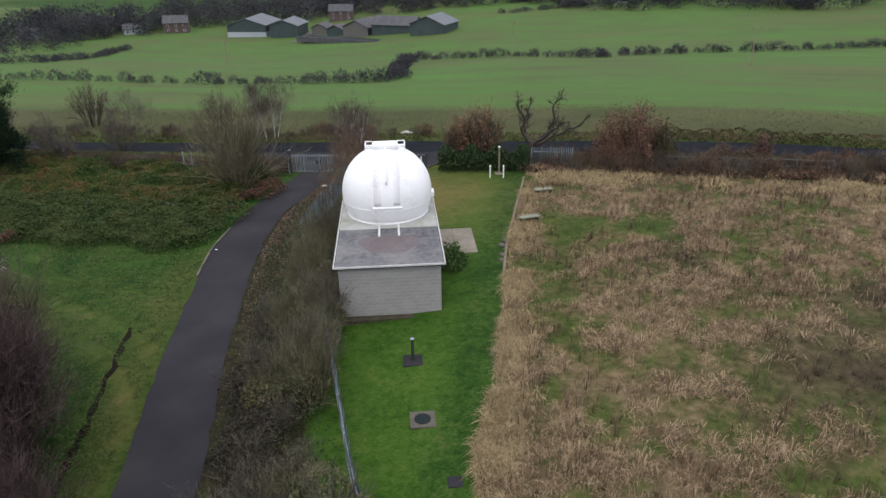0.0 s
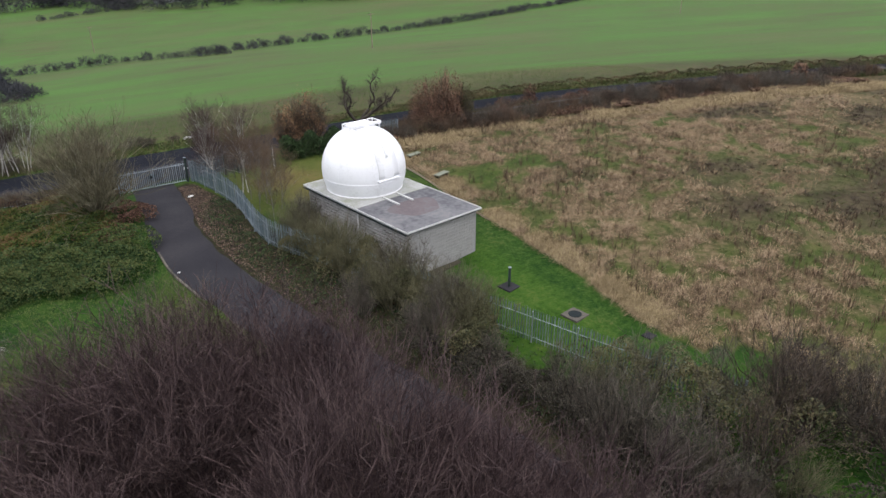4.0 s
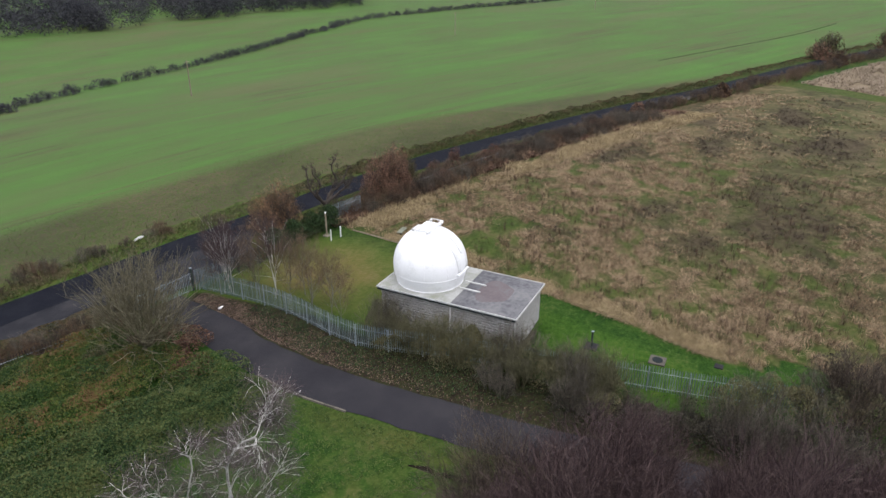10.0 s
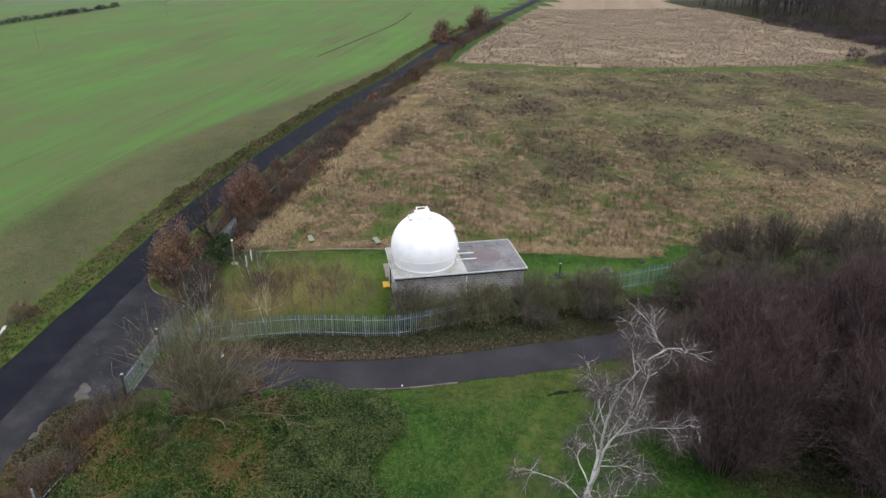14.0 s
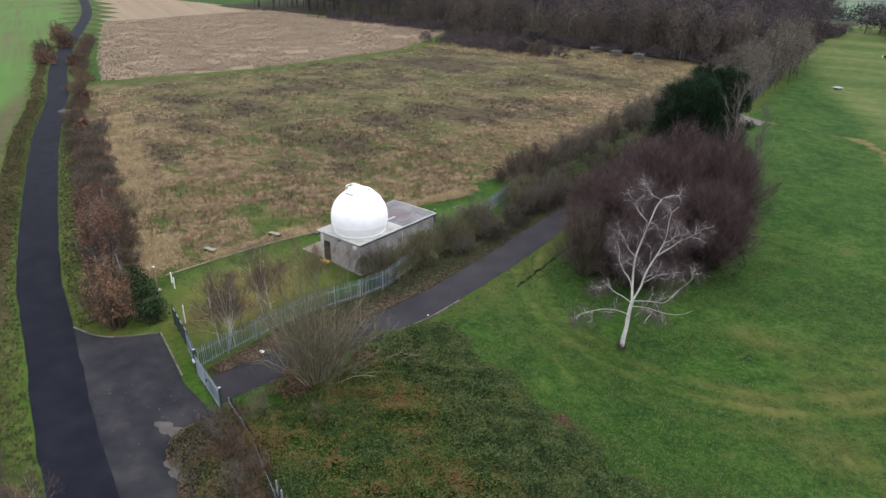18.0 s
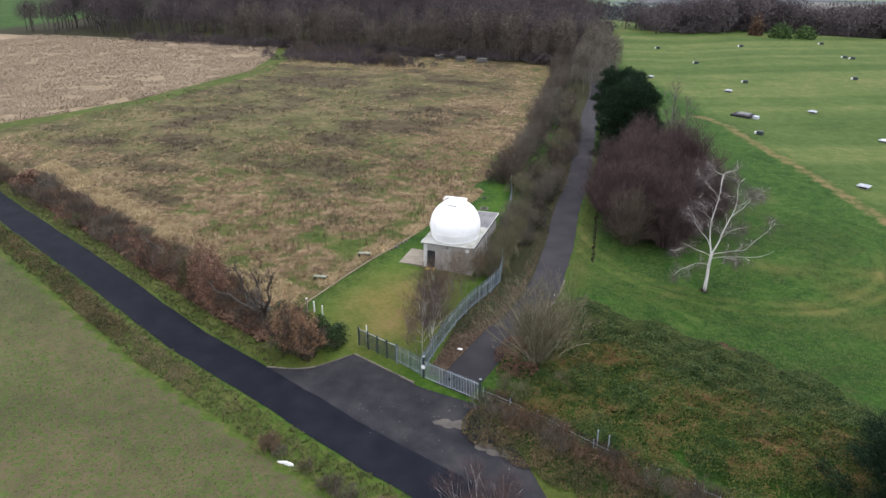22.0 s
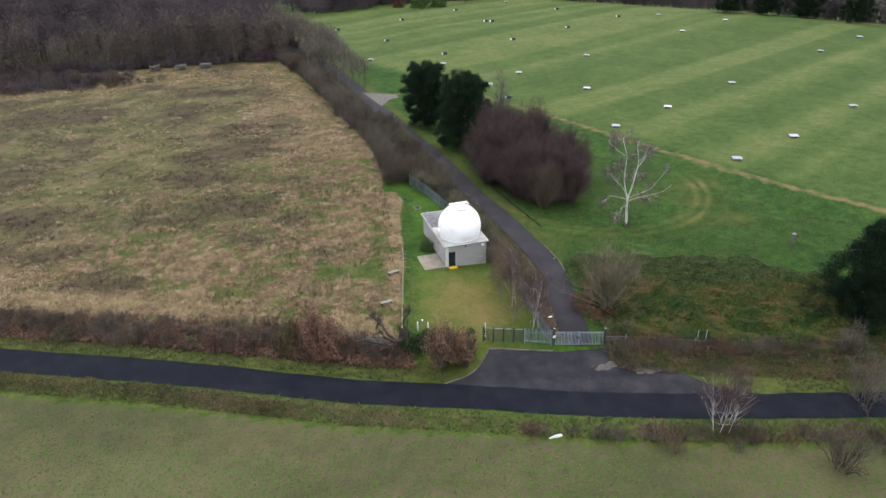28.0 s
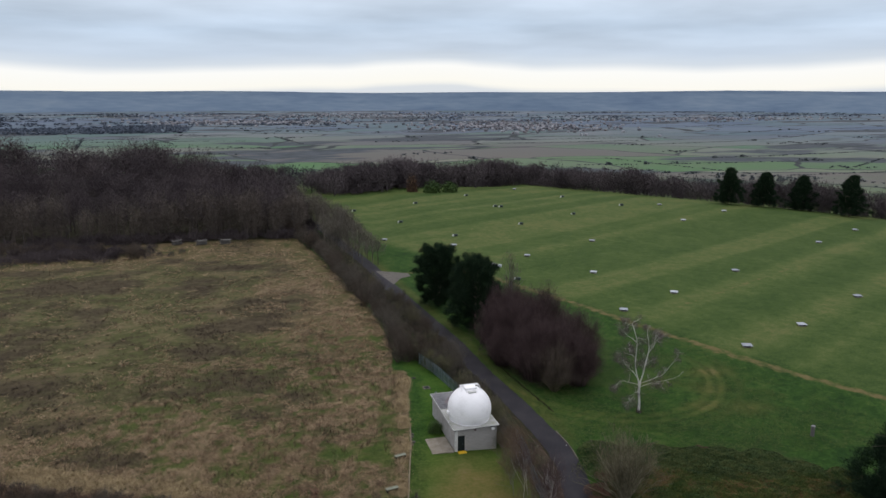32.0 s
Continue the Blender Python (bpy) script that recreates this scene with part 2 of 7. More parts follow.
M = {
    "bark": mat("bark", [(.045, .035, .03), (.10, .08, .065), (.16, .14, .11)], 5, island=.5),
    "twig_brown": mat("twig_brown", [(0.034, 0.026, 0.021), (0.074, 0.055, 0.043), (0.115, 0.091, 0.066)], 1.2, bump=0, island=.6),
    "twig_red": mat("twig_red", [(.027, .015, .016), (.056, .034, .034), (.104, .071, .066)], 1.2, bump=0, island=.6),
    "twig_grey": mat("twig_grey", [(.045, .039, .031), (.092, .081, .063), (.16, .141, .111)], 1.2, bump=0, island=.6),
    "twig_olive": mat("twig_olive", [(0.060, 0.058, 0.031), (0.113, 0.107, 0.058), (0.175, 0.163, 0.097)], 1.2, bump=0, island=.6),
    "twig_wood": mat("twig_wood", [(.040, .033, .036), (.066, .054, .056), (.108, .090, .088)], .085, bump=0, island=.2, spec=.1),
    "birch_bark": mat("birch_bark", [(.20, .185, .175), (.50, .48, .45), (.64, .62, .58)], 3, .7, .3, 14, stretch=(1, 1, 3)),
    "pine": mat("pine_needles", [(.006, .012, .008), (.014, .027, .015), (.032, .056, .028)], .8, .9, 0, island=.5, spec=.05),
    "ivy": mat("ivy_leaves", [(.011, .026, .009), (.026, .052, .016), (.046, .076, .025)], .8, .7, 0, island=.6, spec=.2),
    "bramble": mat("bramble_leaves", [(.018, .042, .010), (.036, .066, .013), (.062, .088, .018), (.100, .100, .026), (.128, .074, .036)], .26, .8, 0, .9, island=.26, spec=.15, span=.25),
    "dead_leaf": mat("dead_leaves", [(.040, .021, .014), (.085, .046, .027), (.15, .09, .048)], .9, .8, 0, island=.7),
    "red_leaf": mat("russet_leaves", [(.070, .036, .024), (.145, .075, .050), (.24, .145, .095)], .9, .8, 0, island=.7),
    "straw": mat("straw_grass", [(0.090, 0.061, 0.035), (0.176, 0.120, 0.070), (0.254, 0.181, 0.108), (0.375, 0.280, 0.176)], .45, .9, 0, 1.3, island=.42, span=.30),
    "verge": mat("verge_grass", [(.025, .046, .009), (.054, .076, .016), (.115, .102, .043)], .3, .9, 0, 2.0, island=.8),
    "block": mat("concrete_block", [(.24, .232, .22), (.34, .33, .315), (.43, .42, .40)], 1.2, .95, .5, 30, obrand=.06, span=.3),
    "block_rest": mat("concrete_block_wall", [(.24, .228, .212), (.34, .328, .31), (.43, .415, .395)], .7, .95, .35, 30, island=.05, span=.4),
    "mortar": mat("mortar", [(.30, .29, .27), (.38, .37, .35)], 4, .95),
    "dome": mat("white_dome_paint", [(.74, .74, .73), (.86, .86, .86), (.88, .88, .88)], .8, .42, .06, 6),
    "white": mat("white_paint", [(.66, .66, .64), (.80, .80, .79)], 3, .5, .05),
    "felt": mat("roof_felt", [(.070, .070, .077), (.112, .112, .119), (.15, .148, .152), (.175, .172, .170)], .45, .8, .4, 3, span=.26),
    "roof_pale": mat("roof_lead_band", [(.22, .235, .17), (.32, .325, .30), (.42, .42, .41)], .9, .8, .2, 10),
    "trim": mat("pale_trim", [(.42, .42, .40), (.62, .62, .60)], 4, .7, .1),
    "dark": mat("dark_paint", [(.008, .014, .014), (.018, .024, .024)], 6, .8, .1, spec=.15),
    "yellow": mat("yellow_paint", [(.55, .33, .015), (.72, .46, .03)], 6, .6, .1),
    "concrete": mat("concrete", [(.13, .115, .09), (.20, .178, .14), (.26, .235, .195)], 1.0, .95, .4, 25),
    "kerb": mat("kerb_stone", [(.08, .074, .06), (.14, .125, .10)], 2.0, .95, .4, 25, obrand=.5),
    "steel": mat("galvanised_steel", [(.16, .20, .22), (.24, .28, .31), (.32, .36, .39)], 1.5, .55, .05, 20, .3, island=.3),
    "pale_steel": mat("galvanised_pale", [(.115, .155, .175), (.17, .22, .24), (.235, .285, .31)], 2.0, .5, .05, 20, .3, obrand=.5),
    "gate_steel": mat("galvanised_gate", [(.20, .245, .27), (.27, .315, .34), (.34, .385, .41)], 2.0, .5, .05, 20, .3, obrand=.5),
    "dark_steel": mat("dark_green_steel", [(.02, .032, .03), (.04, .055, .05)], 3, .6, .05, 20),
    "road": mat("new_asphalt", [(.004, .005, .009), (.007, .008, .013), (.012, .014, .019)], .5, .85, .4, 60, spec=.09),
    "track": mat("worn_asphalt", [(.017, .016, .020), (.025, .024, .028), (.038, .036, .039)], .35, .85, .4, 40, spec=.15),
    "apron": mat("patched_asphalt", [(.013, .0135, .017), (.024, .024, .028), (.040, .039, .041)], .45, .95, .5, 40, spec=.10, span=.30),
    "gravel": mat("pale_gravel", [(.055, .050, .045), (.10, .092, .080), (.145, .132, .115)], 1.5, .95, .6, 30),
    "timber": mat("weathered_timber", [(.12, .09, .06), (.22, .18, .13), (.30, .26, .2)], 3, .9, .3, 30),
    "brick": mat("red_brick", [(.085, .060, .056), (.125, .088, .080)], 1, .9, .3, 10),
    "slate": mat("grey_slate", [(.05, .05, .057), (.095, .095, .10)], .5, .8, .2, 6),
    "clad_dark": mat("dark_cladding", [(.035, .05, .05), (.06, .08, .08)], .3, .7, .2, 5),
    "clad_roof": mat("fibre_cement_roof", [(.10, .112, .125), (.155, .167, .18)], .3, .8, .2, 5),
    "glass": mat("window_glass", [(.03, .04, .05), (.06, .07, .08)], 2, .15, 0, spec=.6),
    # blue of the hills is distance haze put into the base colour
    "hills": mat("hazed_far_hills", [(.105, .15, .215), (.14, .19, .25), (.18, .23, .28)], .0025, 1, 0, .012, spec=0, stretch=(1, 1, 7)),
    "olive_grass": mat("olive_grass", [(.050, .044, .021), (.074, .068, .030), (.105, .088, .043), (.15, .116, .066)], .16, .9, 0, .8, island=.2, span=.2),
    "crop": mat("dry_crop_straw", [(.185, .145, .098), (.235, .186, .130), (.295, .237, .17)], .08, .9, 0, 1.2, island=.4),
    "bracken": mat("russet_bracken", [(.050, .026, .020), (.12, .062, .042), (.20, .125, .08)], .5, .9, 0, 1.2, island=.7),
    "twig_wood_olive": mat("twig_wood_olive", [(.056, .047, .041), (.096, .081, .068), (.15, .128, .106)], .10, bump=0, island=.25, spec=.1),
    "pale_bark": mat("pale_bark", [(.10, .095, .085), (.20, .19, .175)], 3, .8, .2, 14),
    "twig_russet": mat("twig_russet", [(0.050, 0.030, 0.021), (0.105, 0.068, 0.044), (0.170, 0.122, 0.076)], 1.0, bump=0, island=.6),
    "bramble_dark": mat("bramble_bank_leaves", [(.015, .034, .011), (.034, .062, .019), (.064, .094, .030), (.090, .100, .032)], .4, .8, 0, 1.0, island=.5, spec=.15),
    "dark_growth": mat("withered_growth", [(.030, .021, .015), (.052, .038, .026), (.086, .064, .043)], .3, .9, 0, .9, island=.4),
    "turf": mat("turf_blades", [(.013, .040, .006), (.025, .063, .009), (.046, .086, .014), (.090, .105, .030)], .3, .9, 0, 1.6, island=.6, span=.30),
    "stain": mat("rust_stained_felt", [(.10, .086, .090), (.128, .106, .108), (.135, .13, .135)], .8, .85, .3, 5),
    "ivy_far": mat("dark_evergreen", [(.012, .018, .015), (.022, .032, .024), (.036, .048, .034)], .05, .8, 0, island=.6),
    "twig_far": mat("twig_far_wood", [(.044, .037, .042), (.080, .067, .070), (.125, .107, .106)], .07, bump=0, island=.2, spec=.1),
    "twig_pale": mat("twig_pale_olive", [(.10, .088, .056), (.17, .15, .10), (.24, .215, .152)], 1.2, bump=0, island=.6),
    "groove": mat("wet_soil", [(.012, .010, .008), (.022, .019, .014)], 2, 1, .3, spec=0),
    "bush_green": mat("bright_evergreen", [(.022, .052, .010), (.045, .090, .018), (.075, .125, .030)], .3, .7, 0, island=.6),
    "worn_patch": mat("worn_asphalt_patch", [(.045, .041, .038), (.068, .062, .055), (.095, .088, .078)], 1.5, .95, .6, 20),
    "moss": mat("mossy_concrete", [(.030, .030, .018), (.055, .050, .034), (.085, .075, .055)], 1.5, 1, .4, 15, spec=.1),
    # plain trees in two steps of haze put into the leaf colour
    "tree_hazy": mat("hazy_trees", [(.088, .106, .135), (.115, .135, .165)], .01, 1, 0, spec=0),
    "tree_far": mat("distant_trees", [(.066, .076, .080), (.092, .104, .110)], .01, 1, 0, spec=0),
    "pale_straw": mat("pale_straw", [(.16, .118, .060), (.26, .198, .105), (.38, .30, .17)], .4, .9, 0, 1.3, island=.4, span=.28),
    "hedge_leaf": mat("olive_hedge_leaves", [(0.034, 0.039, 0.018), (0.074, 0.077, 0.034), (0.117, 0.117, 0.054), (0.138, 0.114, 0.055)], .5, .7, 0, 1.2, island=.4),
    # dark growth, which also carries the shade inside the track hedge
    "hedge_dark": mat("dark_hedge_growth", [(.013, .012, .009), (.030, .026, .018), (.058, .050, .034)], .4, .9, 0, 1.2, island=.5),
    # near-black leaf colour that stands in for shade inside the thicket
    "thicket_shade": mat("thicket_shade_leaves", [(.012, .009, .009), (.024, .018, .017), (.042, .031, .029)], .4, .9, 0, 1.2, island=.5),
    "dark_bark": mat("dark_bark", [(.022, .017, .014), (.045, .036, .029), (.075, .062, .048)], 5, island=.2),
    "fern_leaf": mat("red_fern_leaves", [(.052, .024, .017), (.105, .050, .034), (.17, .094, .064)], .9, .8, 0, island=.7),
    "fern_brown": mat("brown_fern_leaves", [(.045, .022, .015), (.090, .044, .028), (.15, .085, .055)], .9, .8, 0, island=.6),
    # twigs of distant woods, blue-grey because haze is mixed into the colour
    "twig_valley": mat("valley_wood", [(.026, .027, .032), (.046, .046, .052), (.078, .076, .080)], .03, bump=0, island=.3, spec=.1),
    "litter_leaf": mat("fallen_leaves", [(.022, .013, .010), (.050, .028, .019), (.085, .050, .032), (.17, .12, .085)], .9, .8, 0, island=.6),
    "olive_leaf": mat("olive_autumn_leaves", [(.030, .032, .012), (.062, .058, .020), (.11, .085, .034)], .5, .8, 0, island=.6),
    "oak_leaf": mat("oak_dead_leaves", [(.10, .052, .028), (.19, .105, .056), (.29, .18, .10)], .9, .8, 0, island=.7),
    "stalk": mat("dead_stalks", [(.055, .034, .024), (.10, .065, .043), (.15, .105, .07)], .5, .9, 0, island=.5),
    "twig_moss": mat("twig_moss", [(.062, .056, .031), (.112, .10, .058), (.172, .152, .096)], 1.2, bump=0, island=.6),
    "grey_timber": mat("grey_timber", [(.09, .085, .08), (.15, .145, .135)], 3, .95, .3, 30),
    "seedling": mat("seedling_leaves", [(.040, .070, .016), (.060, .094, .022), (.088, .118, .034)], .06, .8, 0, .6, island=.4, spec=.1),
    "verge_leaf": mat("verge_weeds", [(0.024, 0.028, 0.009), (0.054, 0.049, 0.017), (0.102, 0.067, 0.034)], .3, .9, 0, 1.0, island=.3, span=.26),
    "rust_steel": mat("rusty_steel", [(.030, .022, .020), (.055, .040, .036)], 3, .8, .1, 20),
    "trim_grey": mat("grey_stone_cap", [(.16, .16, .165), (.24, .24, .245)], 4, .9, .2),
    "twig_haze": mat("birch_twigs", [(.040, .028, .030), (.075, .055, .056), (.125, .098, .096)], 1.2, bump=0, island=.6),
    "bench_grey": mat("lichened_timber", [(.13, .14, .10), (.19, .20, .15), (.25, .26, .20)], 3, .95, .3, 25),
    "vent_grey": mat("weathered_vent_cap", [(.24, .26, .29), (.33, .355, .385), (.42, .445, .475)], 1.4, .8, .1, 12, obrand=.5),
    "smoke_white": mat("pale_sheet", [(.30, .33, .36), (.44, .47, .50)], .05, .8, 0),
}


def ground_material():
    """Mown grass as the base; the vertex masks blend in rough grass, arable, maize, leaf litter and the far plain."""
    m = bpy.data.materials.new("land")
    m.use_nodes = True
    nt = m.node_tree
    n, l = nt.nodes.new, nt.links.new
    b = nt.nodes["Principled BSDF"]
    b.inputs["Roughness"].default_value, b.inputs["Specular IOR Level"].default_value = 0.95, 0.1
    co = n("ShaderNodeTexCoord")

    def noise_fac(scale, detail=5, stretch=None, rot=0.0):
        t = n("ShaderNodeTexNoise")
        t.inputs["Scale"].default_value, t.inputs["Detail"].default_value = scale, detail
        if stretch:
            mp = n("ShaderNodeMapping")
            mp.vector_type = "TEXTURE"
            mp.inputs["Scale"].default_value, mp.inputs["Rotation"].default_value[2] = [1 / q for q in stretch], radians(rot)
            l(co.outputs["Object"], mp.inputs[0]); l(mp.outputs[0], t.inputs["Vector"])
        else:
            l(co.outputs["Object"], t.inputs["Vector"])
        return t.outputs["Fac"]

    def blend(parts):
        tot = None
        for w, f in parts:
            k = n("ShaderNodeMath"); k.operation = "MULTIPLY_ADD"
            k.inputs[1].default_value = w
            l(f, k.inputs[0])
            if tot is None:
                k.inputs[2].default_value = 0
            else:
                l(tot, k.inputs[2])
            tot = k.outputs[0]
        return tot

    def ramp(fac, cols, lo=0.34, hi=0.66):
        r = n("ShaderNodeValToRGB")
        e = r.color_ramp.elements
        while len(e) < len(cols):
            e.new(0.5)
        for i, c in enumerate(cols):
            e[i].position, e[i].color = lo + (hi - lo) * i / (len(cols) - 1), (*c, 1)
        l(fac, r.inputs[0])
        return r.outputs[0]

    def over(a, bcol, fac):
        x = n("ShaderNodeMix"); x.data_type = "RGBA"
        l(fac, x.inputs[0]); l(a, x.inputs[6]); l(bcol, x.inputs[7])
        return x.outputs[2]

    def soft(mask, wob, w=0.5):
        """A mask with a ragged edge."""
        s = n("ShaderNodeMath"); s.operation = "MULTIPLY_ADD"; s.inputs[1].default_value = w
        l(wob, s.inputs[0]); l(mask, s.inputs[2])
        r = n("ShaderNodeMapRange")
        r.inputs[1].default_value, r.inputs[2].default_value = 0.5 + w * .5 - .12, 0.5 + w * .5 + .12
        l(s.outputs[0], r.inputs[0])
        return r.outputs[0]

    fine, mid, big = noise_fac(7.0, 6), noise_fac(0.55, 7), noise_fac(0.06, 5)
    hay, wide = noise_fac(2.4, 6), noise_fac(.16, 4)
    zone = []
    for nm in ("zone_a", "zone_b", "zone_c", "zone_d"):
        a = n("ShaderNodeVertexColor")
        a.layer_name = nm
        s = n("ShaderNodeSeparateColor")
        l(a.outputs[0], s.inputs[0])
        zone.append((*s.outputs[:3], a.outputs["Alpha"]))
    za, zb, zc, zd = zone
    mow = noise_fac(.085, 1, (.012, 1, 1), 25)
    cut = n("ShaderNodeMapRange")           # mowing bands, only where the reservoir is mown in strips
    cut.inputs[1].default_value, cut.inputs[2].default_value, cut.inputs[3].default_value, cut.inputs[4].default_value = .42, .58, -.05, .05
    l(mow, cut.inputs[0])
    band = n("ShaderNodeMath"); band.operation = "MULTIPLY"
    l(cut.outputs[0], band.inputs[0]); l(zc[0], band.inputs[1])
    turf_f = n("ShaderNodeMath"); turf_f.operation = "ADD"
    l(blend([(.24, fine), (.26, hay), (.22, mid), (.13, wide), (.15, big)]), turf_f.inputs[0]); l(band.outputs[0], turf_f.inputs[1])
    grass = ramp(turf_f.outputs[0], [(.030, .057, .012), (.047, .077, .018), (.068, .095, .026), (.105, .112, .040)], .40, .62)
    lush = ramp(turf_f.outputs[0], [(.017, .046, .006), (.028, .068, .008), (.042, .086, .012), (.075, .104, .022)], .40, .62)
    bank = ramp(turf_f.outputs[0], [(.009, .029, .005), (.018, .049, .007), (.032, .068, .011), (.062, .078, .022)], .42, .60)
    grass = over(bank, grass, zc[0])
    grass = over(grass, lush, zc[1])
    yellow = ramp(blend([(.4, hay), (.3, mid), (.3, wide)]), [(.078, .082, .020), (.108, .095, .029), (.135, .103, .044)], .38, .62)
    grass = over(grass, yellow, zc[2])
    rough = ramp(blend([(.42, hay), (.28, mid), (.30, wide)]), [(.034, .044, .013), (.070, .062, .026), (.115, .086, .046), (.165, .122, .072)], .40, .60)
    olive = ramp(blend([(.25, hay), (.30, mid), (.45, wide)]), [(.046, .040, .019), (.062, .064, .024), (.084, .078, .034), (.12, .098, .052)], .42, .58)
    rough = over(rough, olive, zd[2])
    rough = over(rough, ramp(blend([(.5, hay), (.5, mid)]), [(.030, .052, .010), (.046, .070, .014), (.080, .084, .026)], .38, .62), zd[1])
    rough = over(rough, ramp(blend([(.5, hay), (.5, mid)]), [(.032, .024, .015), (.050, .039, .023), (.074, .058, .034)], .38, .62), zd[0])
    rows = noise_fac(.3, 3, (.02, 1, 1), -22)
    arable = ramp(blend([(.30, fine), (.26, rows), (.24, big), (.20, noise_fac(.012, 3))]), [(.084, .094, .037), (.070, .105, .033), (.059, .122, .027), (.068, .140, .030)], .40, .58)
    dots = n("ShaderNodeMapRange")
    dots.inputs[1].default_value, dots.inputs[2].default_value = .475, .565
    l(blend([(.80, noise_fac(2.6, 2)), (.08, mid), (.12, noise_fac(.09, 3))]), dots.inputs[0])
    soil = ramp(blend([(.4, mid), (.6, big)]), [(.054, .052, .027), (.084, .070, .040)], .42, .58)
    leaf = ramp(blend([(.5, fine), (.5, big)]), [(.044, .062, .018), (.060, .080, .024)], .42, .58)
    young = over(soil, leaf, dots.outputs[0])
    arable = over(arable, young, soft(zb[3], big, .3))
    drill = n("ShaderNodeMapRange")         # thin brown streaks along the drilling
    drill.inputs[1].default_value, drill.inputs[2].default_value, drill.inputs[4].default_value = .49, .65, .72
    l(blend([(.50, noise_fac(.9, 3, (.03, 1, 1), -22)), (.30, noise_fac(.10, 3, (.18, 1, 1), -22)), (.20, hay)]), drill.inputs[0])
    arable = over(arable, soil, drill.outputs[0])
    pale = n("ShaderNodeMapRange")
    pale.inputs[1].default_value, pale.inputs[2].default_value, pale.inputs[4].default_value = .54, .68, .55
    l(noise_fac(.035, 4, (.35, 1, 1), -10), pale.inputs[0])
    arable = over(arable, ramp(blend([(.5, mid), (.5, fine)]), [(.082, .092, .038), (.100, .104, .048)], .4, .6), pale.outputs[0])
    maize = ramp(blend([(.4, hay), (.3, mid), (.3, rows)]), [(.135, .108, .066), (.19, .148, .098), (.245, .195, .135)])
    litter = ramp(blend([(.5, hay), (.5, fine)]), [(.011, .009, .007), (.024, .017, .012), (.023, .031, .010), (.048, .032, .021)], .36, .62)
    dirt = ramp(blend([(.5, mid), (.5, hay)]), [(.075, .075, .026), (.11, .092, .036), (.14, .11, .05)])
    vor, edge = n("ShaderNodeTexVoronoi"), n("ShaderNodeTexVoronoi")
    edge.feature = "DISTANCE_TO_EDGE"
    mp = n("ShaderNodeMapping")
    mp.inputs["Scale"].default_value, mp.inputs["Rotation"].default_value[2] = (.0030, .0052, 0), radians(14)
    warp = n("ShaderNodeTexNoise")
    warp.inputs["Scale"].default_value = .004
    l(co.outputs["Object"], warp.inputs["Vector"])
    push = n("ShaderNodeVectorMath"); push.operation = "MULTIPLY_ADD"
    push.inputs[1].default_value = (220, 220, 0)
    l(warp.outputs["Color"], push.inputs[0]); l(co.outputs["Object"], push.inputs[2])
    l(push.outputs[0], mp.inputs[0])
    for t in (vor, edge):
        t.inputs["Scale"].default_value = 1.0
        l(mp.outputs[0], t.inputs["Vector"])
    pick = n("ShaderNodeSeparateColor")
    l(vor.outputs["Color"], pick.inputs[0])
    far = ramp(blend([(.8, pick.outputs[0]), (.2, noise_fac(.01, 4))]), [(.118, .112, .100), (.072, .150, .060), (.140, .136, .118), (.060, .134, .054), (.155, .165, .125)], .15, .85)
    # distance haze painted into the fields: bluer base colours far out
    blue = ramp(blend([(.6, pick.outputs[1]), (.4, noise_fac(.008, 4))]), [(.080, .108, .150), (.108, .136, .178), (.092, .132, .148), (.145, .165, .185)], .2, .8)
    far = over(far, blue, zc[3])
    copse = n("ShaderNodeMapRange")
    copse.inputs[1].default_value, copse.inputs[2].default_value = .56, .60
    l(noise_fac(.006, 6, (.45, 1, 1), 5), copse.inputs[0])
    wooded = ramp(noise_fac(.05, 4), [(.045, .052, .058), (.070, .080, .090)])
    far = over(far, wooded, copse.outputs[0])
    lim = n("ShaderNodeMapRange")
    lim.inputs[1].default_value, lim.inputs[2].default_value = 0.010, 0.018
    l(edge.outputs["Distance"], lim.inputs[0])
    hedge = n("ShaderNodeRGB"); hedge.outputs[0].default_value = (.034, .040, .042, 1)
    far = over(hedge.outputs[0], far, lim.outputs[0])
    col = over(grass, rough, soft(za[0], mid))
    col = over(col, arable, soft(za[1], mid, .3))
    col = over(col, maize, soft(za[2], mid, .4))
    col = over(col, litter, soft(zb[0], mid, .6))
    col = over(col, dirt, soft(zb[1], mid, .7))
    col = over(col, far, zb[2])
    l(col, b.inputs["Base Color"])
    bp = n("ShaderNodeBump")
    bp.inputs["Strength"].default_value, bp.inputs["Distance"].default_value = 0.7, 0.12
    l(blend([(.5, fine), (.5, hay)]), bp.inputs["Height"]); l(bp.outputs[0], b.inputs["Normal"])
    return m


# ---- building helpers ----
def obj_np(name, V, F, material, parent=None, smooth=False, loc=None):
    """One mesh object from arrays: vertices (n, 3) and faces of one size (m, k)."""
    V, F = np.asarray(V, np.float32), np.asarray(F, np.int32)
    me = bpy.data.meshes.new(name)
    k = F.shape[1]
    me.vertices.add(len(V)); me.vertices.foreach_set("co", V.ravel())
    me.loops.add(F.size); me.loops.foreach_set("vertex_index", F.ravel())
    me.polygons.add(len(F))
    me.polygons.foreach_set("loop_start", np.arange(0, F.size, k, dtype=np.int32))
    if smooth:
        me.polygons.foreach_set("use_smooth", np.ones(len(F), bool))
    me.update(calc_edges=True)
    me.materials.append(material)
    ob = new(name, me)
    if parent:
        ob.parent = parent
    if loc is not None:
        ob.location = loc
    return ob


